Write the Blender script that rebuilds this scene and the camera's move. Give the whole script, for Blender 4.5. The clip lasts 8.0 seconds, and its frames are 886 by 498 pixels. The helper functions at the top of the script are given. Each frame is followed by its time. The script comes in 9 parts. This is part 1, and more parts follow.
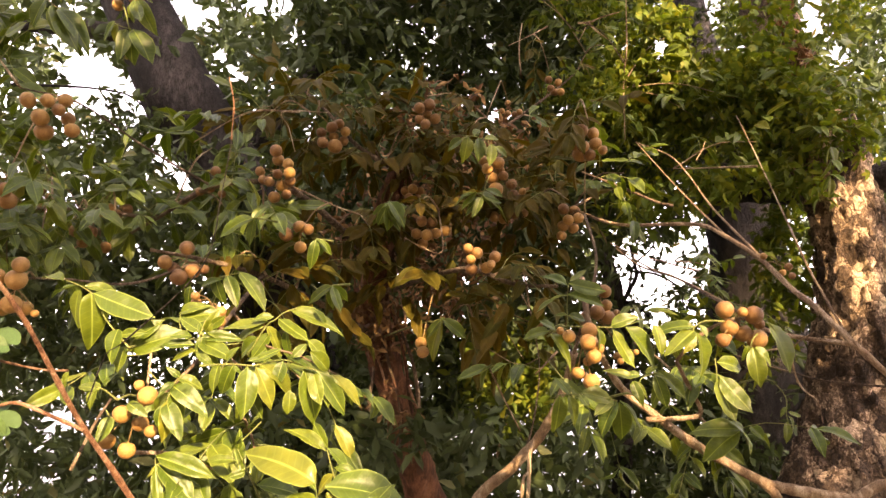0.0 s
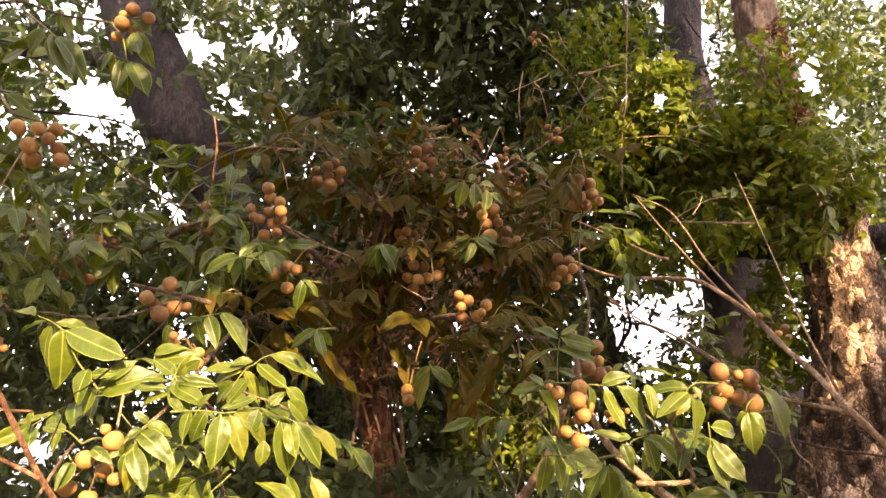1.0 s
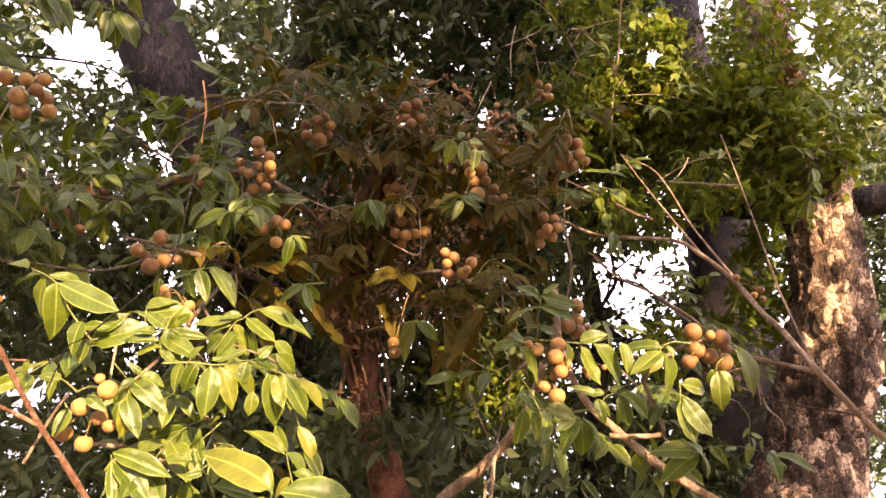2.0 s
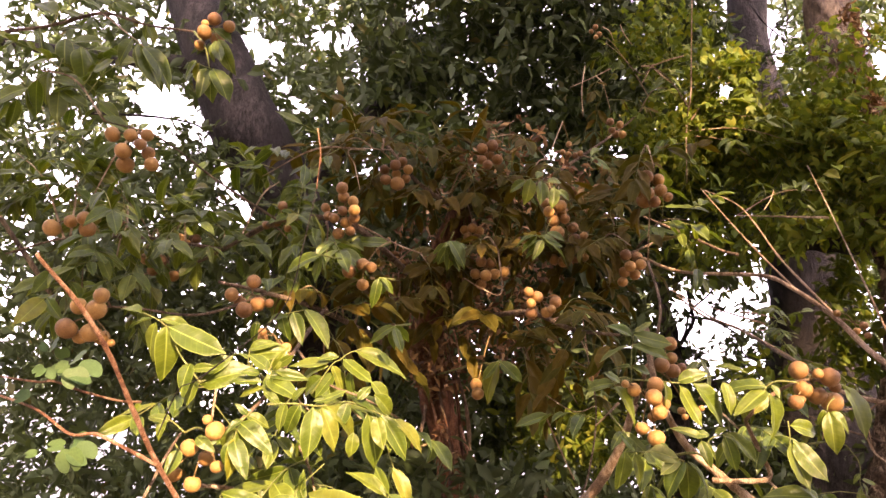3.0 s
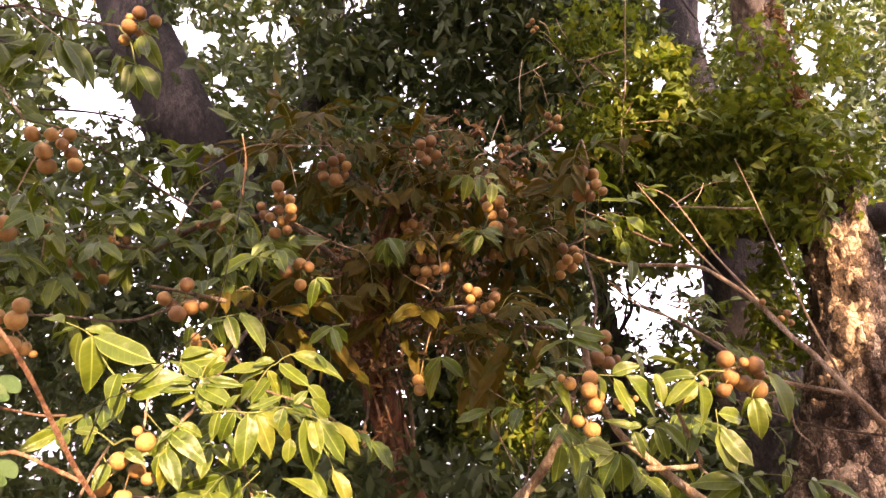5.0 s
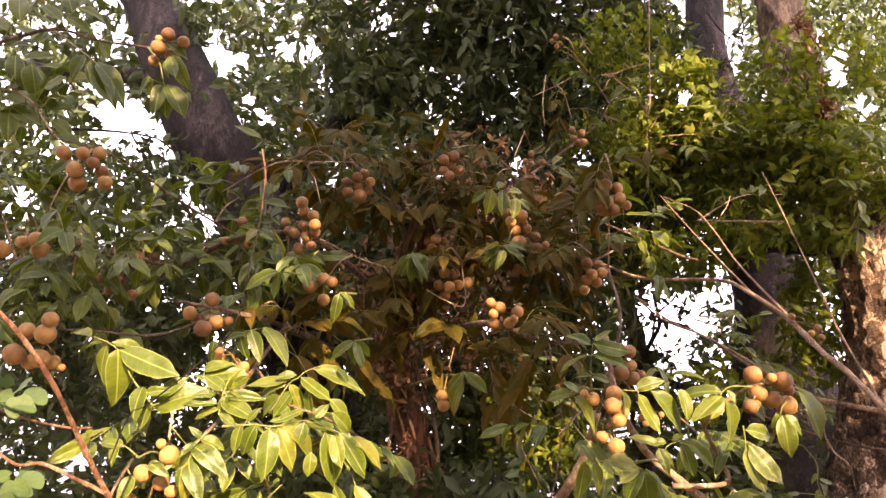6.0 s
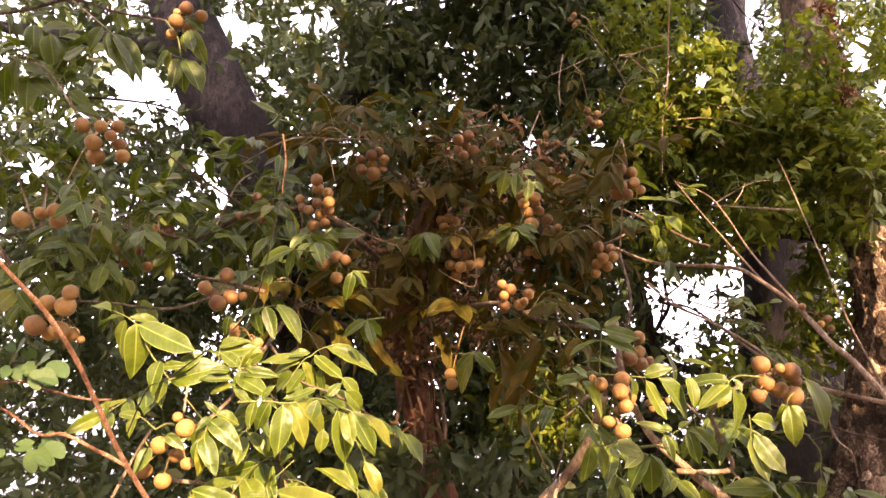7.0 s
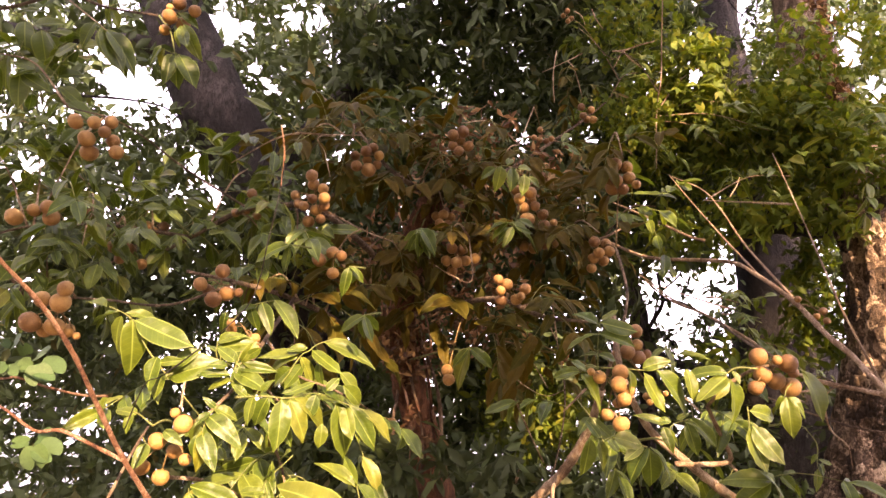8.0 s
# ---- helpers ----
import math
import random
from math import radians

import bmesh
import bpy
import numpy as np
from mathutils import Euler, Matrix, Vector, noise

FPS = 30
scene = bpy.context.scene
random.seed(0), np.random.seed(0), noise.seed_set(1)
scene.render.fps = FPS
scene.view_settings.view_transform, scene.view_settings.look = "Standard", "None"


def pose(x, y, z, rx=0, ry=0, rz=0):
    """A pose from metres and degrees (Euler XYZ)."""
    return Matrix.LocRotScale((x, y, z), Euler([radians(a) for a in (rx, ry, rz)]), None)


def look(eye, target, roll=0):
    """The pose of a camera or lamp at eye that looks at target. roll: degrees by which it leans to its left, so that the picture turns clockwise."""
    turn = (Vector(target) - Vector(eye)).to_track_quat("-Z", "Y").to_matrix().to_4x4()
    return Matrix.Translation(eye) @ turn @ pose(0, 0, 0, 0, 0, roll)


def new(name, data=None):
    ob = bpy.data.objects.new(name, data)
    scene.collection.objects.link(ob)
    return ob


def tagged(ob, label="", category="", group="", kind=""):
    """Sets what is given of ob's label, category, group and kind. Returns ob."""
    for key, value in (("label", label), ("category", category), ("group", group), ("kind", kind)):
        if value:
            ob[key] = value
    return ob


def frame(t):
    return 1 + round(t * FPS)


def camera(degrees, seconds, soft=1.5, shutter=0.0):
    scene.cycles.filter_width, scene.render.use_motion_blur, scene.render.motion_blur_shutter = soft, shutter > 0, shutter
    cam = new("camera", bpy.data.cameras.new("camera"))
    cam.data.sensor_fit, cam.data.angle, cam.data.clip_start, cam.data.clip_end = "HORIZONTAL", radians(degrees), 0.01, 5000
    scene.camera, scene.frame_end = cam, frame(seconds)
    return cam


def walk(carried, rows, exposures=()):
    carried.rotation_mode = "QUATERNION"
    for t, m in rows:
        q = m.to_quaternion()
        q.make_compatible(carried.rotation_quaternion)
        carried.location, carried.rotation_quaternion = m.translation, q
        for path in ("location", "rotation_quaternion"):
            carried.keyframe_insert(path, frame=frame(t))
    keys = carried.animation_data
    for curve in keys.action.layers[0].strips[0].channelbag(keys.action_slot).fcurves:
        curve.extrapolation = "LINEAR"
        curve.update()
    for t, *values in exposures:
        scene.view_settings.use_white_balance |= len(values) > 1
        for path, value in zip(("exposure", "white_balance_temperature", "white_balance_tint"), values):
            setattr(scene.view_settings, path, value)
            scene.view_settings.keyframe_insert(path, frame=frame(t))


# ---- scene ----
EXPO, SKY, SUN, KELVIN, TINT = 3.78, 0.15, 2.6, 7100, 45
# The camera and its walk: a hand-held view up into the fruit tree.
cam = camera(65.0, 8.0, soft=1.5, shutter=0.0)
PATH = [
    (0, (0, 0, 1.5), (0, 1.9225, 2.0512), 0.00),
    (0.2, (0.0022, 0.0055, 1.5125), (0.108, 1.9222, 2.0738), -1.32),
    (0.3, (0.0017, 0.0112, 1.5251), (0.1541, 1.9214, 2.0977), -2.23),
    (0.5, (-0.004, 0.0205, 1.5267), (0.0594, 1.922, 2.1437), -0.61),
    (0.7, (0.002, 0.0236, 1.5378), (0.0136, 1.9214, 2.1689), 0.71),
    (0.8, (0.0083, 0.0224, 1.5444), (-0.0123, 1.9068, 2.2142), 1.10),
    (1, (0.0115, 0.0293, 1.5257), (0.0214, 1.9168, 2.1869), 2.26),
    (1.2, (0.0217, 0.0202, 1.5237), (0.0795, 1.9626, 1.9964), 2.62),
    (2.3, (0.0208, -0.0139, 1.5337), (0.0397, 1.8881, 2.1516), 3.64),
    (2.5, (0, -0.0177, 1.5189), (-0.0435, 1.8554, 2.2186), 3.88),
    (2.7, (-0.0148, -0.0168, 1.5077), (-0.1157, 1.8712, 2.1596), 4.11),
    (2.8, (-0.0262, -0.0109, 1.5128), (-0.1136, 1.8866, 2.1389), 3.20),
    (3, (-0.0376, -0.0096, 1.5245), (-0.175, 1.8824, 2.1581), 3.46),
    (3.2, (-0.0369, -0.0181, 1.523), (-0.1185, 1.8663, 2.1881), 3.43),
    (3.3, (-0.0377, -0.0201, 1.5284), (-0.1103, 1.869, 2.181), 3.18),
    (3.5, (-0.0452, -0.0269, 1.5313), (-0.1388, 1.8765, 2.1382), 1.74),
    (3.7, (-0.0396, -0.0331, 1.5344), (-0.1808, 1.8698, 2.1336), 2.38),
    (3.8, (-0.0333, -0.0335, 1.5318), (-0.154, 1.8678, 2.1405), 2.61),
    (4, (-0.0348, -0.0246, 1.5338), (-0.0807, 1.8674, 2.1805), 2.19),
    (4.2, (-0.03, -0.025, 1.5243), (-0.1025, 1.866, 2.1715), 2.08),
    (4.3, (-0.0236, -0.0233, 1.523), (-0.1101, 1.8788, 2.135), 2.09),
    (4.5, (-0.018, -0.0237, 1.5311), (-0.0672, 1.883, 2.1329), 1.50),
    (4.7, (-0.02, -0.0208, 1.5371), (-0.0276, 1.8823, 2.1519), 0.82),
    (5.8, (-0.0121, 0.0024, 1.5461), (0.0442, 1.9052, 2.1594), 1.59),
    (6, (-0.0079, -0.0129, 1.5376), (-0.0669, 1.875, 2.1952), 1.46),
    (6.2, (-0.0082, -0.0195, 1.5359), (-0.0928, 1.8799, 2.1563), 1.05),
    (6.3, (-0.0097, -0.0223, 1.5368), (-0.1208, 1.883, 2.1345), 1.13),
    (6.5, (-0.0025, -0.0248, 1.5468), (-0.1074, 1.882, 2.141), 1.54),
    (6.7, (-0.0108, -0.0259, 1.5402), (-0.1113, 1.8789, 2.1417), 2.86),
    (6.8, (-0.0137, -0.0293, 1.5474), (-0.1116, 1.8836, 2.1227), 3.52),
    (7, (-0.0164, -0.0283, 1.5499), (-0.1004, 1.8818, 2.1369), 3.16),
    (7.2, (-0.0134, -0.0314, 1.5505), (-0.1008, 1.8634, 2.1848), 3.23),
    (7.3, (-0.0243, -0.0241, 1.5456), (-0.0697, 1.882, 2.1493), 2.92),
    (7.5, (-0.0281, -0.0189, 1.5482), (-0.1275, 1.8935, 2.125), 3.17),
    (7.7, (-0.0257, -0.022, 1.5556), (-0.1082, 1.8784, 2.1734), 3.06),
    (7.8, (-0.0259, -0.0203, 1.5513), (-0.1012, 1.8755, 2.184), 2.81),
    (8, (-0.0255, -0.0218, 1.5419), (-0.089, 1.8899, 2.1261), 2.64),
]
walk(cam, [(t, look(eye, target, roll)) for t, eye, target, roll in PATH],
     exposures=[(0.0, EXPO - 0.05, KELVIN + 400, TINT - 13), (2.3, EXPO, KELVIN, TINT), (8.0, EXPO, KELVIN, TINT)])

# ---- light ----
SUN_WAY = Vector((0.36, -1.0, 0.46)).normalized()
world = bpy.data.worlds.new("sky")
scene.world = world
world.use_nodes = True
wn = world.node_tree.nodes
wl = world.node_tree.links
sky = wn.new("ShaderNodeTexSky")
sky.sky_type = "NISHITA"
sky.sun_disc = False
sky.sun_elevation = math.asin(SUN_WAY.z)
sky.sun_rotation = math.atan2(SUN_WAY.x, SUN_WAY.y)
sky.air_density, sky.dust_density, sky.ozone_density = 1.0, 6.0, 0.6
hazy = wn.new("ShaderNodeHueSaturation")
hazy.inputs["Saturation"].default_value = 0.3
wl.new(sky.outputs[0], hazy.inputs["Color"])
wl.new(hazy.outputs[0], wn["Background"].inputs["Color"])
wn["Background"].inputs["Strength"].default_value = SKY
sun_data = bpy.data.lights.new("sun", "SUN")
sun_data.energy, sun_data.angle, sun_data.color = SUN, radians(0.53), (1.0, 0.81, 0.47)
sun = new("sun", sun_data)
sun.matrix_world = look(SUN_WAY * 20, (0, 0, 0))


# ---- materials ----
def material(name, rough=0.6, spec=0.4):
    m = bpy.data.materials.new(name)
    m.use_nodes = True
    b = m.node_tree.nodes["Principled BSDF"]
    b.inputs["Roughness"].default_value = rough
    b.inputs["Specular IOR Level"].default_value = spec
    return m, m.node_tree.nodes, m.node_tree.links, b


def ramp(nodes, stops):
    r = nodes.new("ShaderNodeValToRGB")
    while len(r.color_ramp.elements) < len(stops):
        r.color_ramp.elements.new(0.5)
    for e, (at, col) in zip(r.color_ramp.elements, stops):
        e.position, e.color = at, (*col, 1)
    return r


def leaf_material(name, stops, island=False, rough=0.4, through_part=0.35, glow=(1.3, 1.25, 0.5), veins=False, spec=0.5, rib_tone=(0.2, 0.25, 0.05), blot_part=0.8):
    """A leaf: colour by leaf, blotches, veins, gloss, and light that comes through the blade."""
    m, n, l, b = material(name, rough, spec)
    rnd = n.new("ShaderNodeNewGeometry").outputs["Random Per Island"] if island else n.new("ShaderNodeObjectInfo").outputs["Random"]
    tone = ramp(n, stops)
    l.new(rnd, tone.inputs[0])
    coord = n.new("ShaderNodeTexCoord")
    blot = n.new("ShaderNodeTexNoise")
    blot.inputs["Scale"].default_value, blot.inputs["Detail"].default_value = (5.0 if veins else 14.0), 5
    place = coord.outputs["Object"]
    if not island:
        shift = n.new("ShaderNodeMath")
        shift.operation, shift.inputs[1].default_value = "MULTIPLY", 61.0
        l.new(rnd, shift.inputs[0])
        moved = n.new("ShaderNodeVectorMath")
        moved.operation = "ADD"
        l.new(place, moved.inputs[0])
        l.new(shift.outputs[0], moved.inputs[1])
        place = moved.outputs[0]
    l.new(place, blot.inputs["Vector"])
    shade = ramp(n, [(0.3, (0.62, 0.66, 0.5)), (0.72, (1.2, 1.12, 0.95))])
    l.new(blot.outputs["Fac"], shade.inputs[0])
    mul = n.new("ShaderNodeMix")
    mul.data_type, mul.blend_type = "RGBA", "MULTIPLY"
    mul.inputs[0].default_value = blot_part
    l.new(tone.outputs[0], mul.inputs[6])
    l.new(shade.outputs[0], mul.inputs[7])
    colour = mul.outputs[2]
    if veins:
        sep = n.new("ShaderNodeSeparateXYZ")
        l.new(coord.outputs["Object"], sep.inputs[0])
        side = n.new("ShaderNodeMath")
        side.operation = "ABSOLUTE"
        l.new(sep.outputs["Y"], side.inputs[0])
        rib = ramp(n, [(0.003, (0.6, 0.6, 0.6)), (0.011, (0, 0, 0))])
        l.new(side.outputs[0], rib.inputs[0])
        slope = n.new("ShaderNodeMath")
        slope.operation, slope.inputs[1].default_value = "MULTIPLY", -0.75
        l.new(side.outputs[0], slope.inputs[0])
        along = n.new("ShaderNodeMath")
        l.new(sep.outputs["X"], along.inputs[0])
        l.new(slope.outputs[0], along.inputs[1])
        wave = n.new("ShaderNodeMath")
        wave.operation, wave.inputs[1].default_value = "MULTIPLY", 66.0
        l.new(along.outputs[0], wave.inputs[0])
        sine = n.new("ShaderNodeMath")
        sine.operation = "SINE"
        l.new(wave.outputs[0], sine.inputs[0])
        fine = ramp(n, [(0.7, (0, 0, 0)), (1.0, (0.07, 0.07, 0.07))])
        l.new(sine.outputs[0], fine.inputs[0])
        blade = n.new("ShaderNodeUVMap")
        blade.uv_map = "blade"
        across = n.new("ShaderNodeSeparateXYZ")
        l.new(blade.outputs[0], across.inputs[0])
        margin = ramp(n, [(0.88, (0, 0, 0)), (0.97, (0.45, 0.45, 0.45))])
        l.new(across.outputs["Y"], margin.inputs[0])
        lines = n.new("ShaderNodeMix")
        lines.data_type, lines.blend_type = "RGBA", "LIGHTEN"
        lines.inputs[0].default_value = 1.0
        l.new(fine.outputs[0], lines.inputs[6])
        l.new(margin.outputs[0], lines.inputs[7])
        top = n.new("ShaderNodeMix")
        top.data_type, top.blend_type = "RGBA", "LIGHTEN"
        top.inputs[0].default_value = 1.0
        l.new(rib.outputs[0], top.inputs[6])
        l.new(lines.outputs[2], top.inputs[7])
        pale = n.new("ShaderNodeMix")
        pale.data_type = "RGBA"
        l.new(top.outputs[2], pale.inputs[0])
        l.new(colour, pale.inputs[6])
        pale.inputs[7].default_value = (*rib_tone, 1)
        spots = n.new("ShaderNodeTexNoise")
        spots.inputs["Scale"].default_value, spots.inputs["Detail"].default_value, spots.inputs["Roughness"].default_value = 3.2, 4, 0.65
        l.new(place, spots.inputs["Vector"])
        where = ramp(n, [(0.70, (0, 0, 0)), (0.82, (0.35, 0.35, 0.35))])
        l.new(spots.outputs["Fac"], where.inputs[0])
        old = n.new("ShaderNodeMix")
        old.data_type = "RGBA"
        l.new(where.outputs[0], old.inputs[0])
        l.new(pale.outputs[2], old.inputs[6])
        old.inputs[7].default_value = (0.17, 0.155, 0.02, 1)
        colour = old.outputs[2]
        bump = n.new("ShaderNodeBump")
        bump.inputs["Strength"].default_value, bump.inputs["Distance"].default_value = 0.25, 0.01
        l.new(blot.outputs["Fac"], bump.inputs["Height"])
        l.new(bump.outputs[0], b.inputs["Normal"])
    l.new(colour, b.inputs["Base Color"])
    tint = n.new("ShaderNodeMix")
    tint.data_type, tint.blend_type = "RGBA", "MULTIPLY"
    tint.inputs[0].default_value = 1.0
    l.new(colour, tint.inputs[6])
    tint.inputs[7].default_value = (*glow, 1)
    thin = n.new("ShaderNodeBsdfTranslucent")
    l.new(tint.outputs[2], thin.inputs["Color"])
    mix = n.new("ShaderNodeMixShader")
    mix.inputs[0].default_value = through_part
    l.new(b.outputs[0], mix.inputs[1])
    l.new(thin.outputs[0], mix.inputs[2])
    l.new(mix.outputs[0], n["Material Output"].inputs["Surface"])
    return m


def bark_material(name, dark, mid, light, scale=9.0, stretch=0.25, depth=0.02, rough=0.85, furrow=0.85):
    """Bark: plates and furrows that run along the stem, with lichen-pale patches."""
    m, n, l, b = material(name, rough, 0.1)
    coord = n.new("ShaderNodeTexCoord")
    mapping = n.new("ShaderNodeMapping")
    mapping.inputs["Scale"].default_value = (1, 1, stretch)
    l.new(coord.outputs["Object"], mapping.inputs[0])
    plates = n.new("ShaderNodeTexVoronoi")
    plates.feature = "DISTANCE_TO_EDGE"
    plates.inputs["Scale"].default_value = scale
    warp = n.new("ShaderNodeTexNoise")
    warp.inputs["Scale"].default_value, warp.inputs["Detail"].default_value = scale * 1.3, 6
    l.new(mapping.outputs[0], warp.inputs["Vector"])
    add = n.new("ShaderNodeVectorMath")
    add.operation = "ADD"
    l.new(mapping.outputs[0], add.inputs[0])
    l.new(warp.outputs["Color"], add.inputs[1])
    l.new(add.outputs[0], plates.inputs["Vector"])
    grain = n.new("ShaderNodeTexNoise")
    grain.inputs["Scale"].default_value, grain.inputs["Detail"].default_value, grain.inputs["Roughness"].default_value = scale * 2.2, 9, 0.7
    l.new(mapping.outputs[0], grain.inputs["Vector"])
    patch = n.new("ShaderNodeTexNoise")
    patch.inputs["Scale"].default_value, patch.inputs["Detail"].default_value = scale * 0.5, 4
    l.new(mapping.outputs[0], patch.inputs["Vector"])
    both = n.new("ShaderNodeMath")
    both.operation, both.inputs[1].default_value = "MULTIPLY_ADD", 0.9
    l.new(patch.outputs["Fac"], both.inputs[0])
    l.new(grain.outputs["Fac"], both.inputs[2])
    tone = ramp(n, [(0.28, dark), (0.62, mid), (0.95, light)])
    span = n.new("ShaderNodeMapRange")
    span.inputs["From Min"].default_value, span.inputs["From Max"].default_value = 0.6, 1.15
    l.new(both.outputs[0], span.inputs["Value"])
    l.new(span.outputs[0], tone.inputs[0])
    crack = ramp(n, [(0.0, (0.3, 0.26, 0.22)), (0.12, (1, 1, 1))])
    l.new(plates.outputs["Distance"], crack.inputs[0])
    mul = n.new("ShaderNodeMix")
    mul.data_type, mul.blend_type = "RGBA", "MULTIPLY"
    mul.inputs[0].default_value = furrow
    l.new(tone.outputs[0], mul.inputs[6])
    l.new(crack.outputs[0], mul.inputs[7])
    l.new(mul.outputs[2], b.inputs["Base Color"])
    mixh = n.new("ShaderNodeMath")
    mixh.operation = "ADD"
    l.new(crack.outputs[0], mixh.inputs[0])
    l.new(grain.outputs["Fac"], mixh.inputs[1])
    bump = n.new("ShaderNodeBump")
    bump.inputs["Strength"].default_value, bump.inputs["Distance"].default_value = 0.8, depth
    l.new(mixh.outputs[0], bump.inputs["Height"])
    l.new(bump.outputs[0], b.inputs["Normal"])
    return m


def plated_bark_material(name, dark, mid, light, scale=23.0, stretch=0.7):
    """Flaking bark: plates of uneven paleness parted by dark cracks, with fine grain."""
    m, n, l, b = material(name, 0.88, 0.2)
    coord = n.new("ShaderNodeTexCoord")
    mapping = n.new("ShaderNodeMapping")
    mapping.inputs["Scale"].default_value = (1, 1, stretch)
    l.new(coord.outputs["Object"], mapping.inputs[0])
    warp = n.new("ShaderNodeTexNoise")
    warp.inputs["Scale"].default_value, warp.inputs["Detail"].default_value = scale * 0.9, 5
    l.new(mapping.outputs[0], warp.inputs["Vector"])
    pull = n.new("ShaderNodeVectorMath")
    pull.operation = "SCALE"
    pull.inputs["Scale"].default_value = 0.05
    l.new(warp.outputs["Color"], pull.inputs[0])
    add = n.new("ShaderNodeVectorMath")
    add.operation = "ADD"
    l.new(mapping.outputs[0], add.inputs[0])
    l.new(pull.outputs[0], add.inputs[1])
    cells = n.new("ShaderNodeTexVoronoi")
    edges = n.new("ShaderNodeTexVoronoi")
    edges.feature = "DISTANCE_TO_EDGE"
    for node in (cells, edges):
        node.inputs["Scale"].default_value = scale
        l.new(add.outputs[0], node.inputs["Vector"])
    grain = n.new("ShaderNodeTexNoise")
    grain.inputs["Scale"].default_value, grain.inputs["Detail"].default_value, grain.inputs["Roughness"].default_value = scale * 3.5, 8, 0.72
    l.new(mapping.outputs[0], grain.inputs["Vector"])
    patch = n.new("ShaderNodeTexNoise")
    patch.inputs["Scale"].default_value, patch.inputs["Detail"].default_value = 5.0, 4
    l.new(coord.outputs["Object"], patch.inputs["Vector"])
    split = n.new("ShaderNodeSeparateXYZ")
    l.new(cells.outputs["Color"], split.inputs[0])
    first = n.new("ShaderNodeMath")
    first.operation, first.inputs[1].default_value = "MULTIPLY_ADD", 0.3
    l.new(split.outputs["X"], first.inputs[0])
    l.new(patch.outputs["Fac"], first.inputs[2])
    second = n.new("ShaderNodeMath")
    second.operation, second.inputs[1].default_value = "MULTIPLY_ADD", 0.9
    l.new(grain.outputs["Fac"], second.inputs[0])
    l.new(first.outputs[0], second.inputs[2])
    span = n.new("ShaderNodeMapRange")
    span.inputs["From Min"].default_value, span.inputs["From Max"].default_value = 0.75, 1.4
    l.new(second.outputs[0], span.inputs["Value"])
    tone = ramp(n, [(0.25, dark), (0.58, mid), (0.88, light)])
    l.new(span.outputs[0], tone.inputs[0])
    crack = ramp(n, [(0.0, (0.2, 0.17, 0.14)), (0.06, (1, 1, 1))])
    l.new(edges.outputs["Distance"], crack.inputs[0])
    mul = n.new("ShaderNodeMix")
    mul.data_type, mul.blend_type = "RGBA", "MULTIPLY"
    mul.inputs[0].default_value = 0.65
    l.new(tone.outputs[0], mul.inputs[6])
    l.new(crack.outputs[0], mul.inputs[7])
    l.new(mul.outputs[2], b.inputs["Base Color"])
    height = n.new("ShaderNodeMath")
    height.operation = "ADD"
    l.new(crack.outputs[0], height.inputs[0])
    l.new(span.outputs[0], height.inputs[1])
    bump = n.new("ShaderNodeBump")
    bump.inputs["Strength"].default_value, bump.inputs["Distance"].default_value = 1.0, 0.02
    l.new(height.outputs[0], bump.inputs["Height"])
    l.new(bump.outputs[0], b.inputs["Normal"])
    return m


def fruit_material():
    """Tan, finely scurfy skin with darker russet patches."""
    m, n, l, b = material("fruit_skin", 0.62, 0.3)
    coord = n.new("ShaderNodeTexCoord")
    info = n.new("ShaderNodeObjectInfo")
    tone = ramp(n, [(0.0, (0.11, 0.055, 0.017)), (0.5, (0.165, 0.091, 0.026)), (1.0, (0.24, 0.142, 0.040))])
    l.new(info.outputs["Random"], tone.inputs[0])
    speck = n.new("ShaderNodeTexNoise")
    speck.inputs["Scale"].default_value, speck.inputs["Detail"].default_value = 22.0, 8
    l.new(coord.outputs["Object"], speck.inputs["Vector"])
    patch = n.new("ShaderNodeTexNoise")
    patch.inputs["Scale"].default_value, patch.inputs["Detail"].default_value = 2.2, 3
    l.new(coord.outputs["Object"], patch.inputs["Vector"])
    a = ramp(n, [(0.3, (0.6, 0.52, 0.45)), (0.55, (1.05, 1.02, 1.0))])
    l.new(speck.outputs["Fac"], a.inputs[0])
    c = ramp(n, [(0.28, (0.7, 0.6, 0.5)), (0.6, (1.1, 1.08, 1.0))])
    l.new(patch.outputs["Fac"], c.inputs[0])
    col = tone.outputs[0]
    for node in (a, c):
        mul = n.new("ShaderNodeMix")
        mul.data_type, mul.blend_type = "RGBA", "MULTIPLY"
        mul.inputs[0].default_value = 0.75
        l.new(col, mul.inputs[6])
        l.new(node.outputs[0], mul.inputs[7])
        col = mul.outputs[2]
    l.new(col, b.inputs["Base Color"])
    bump = n.new("ShaderNodeBump")
    bump.inputs["Strength"].default_value, bump.inputs["Distance"].default_value = 0.25, 0.03
    l.new(speck.outputs["Fac"], bump.inputs["Height"])
    l.new(bump.outputs[0], b.inputs["Normal"])
    return m


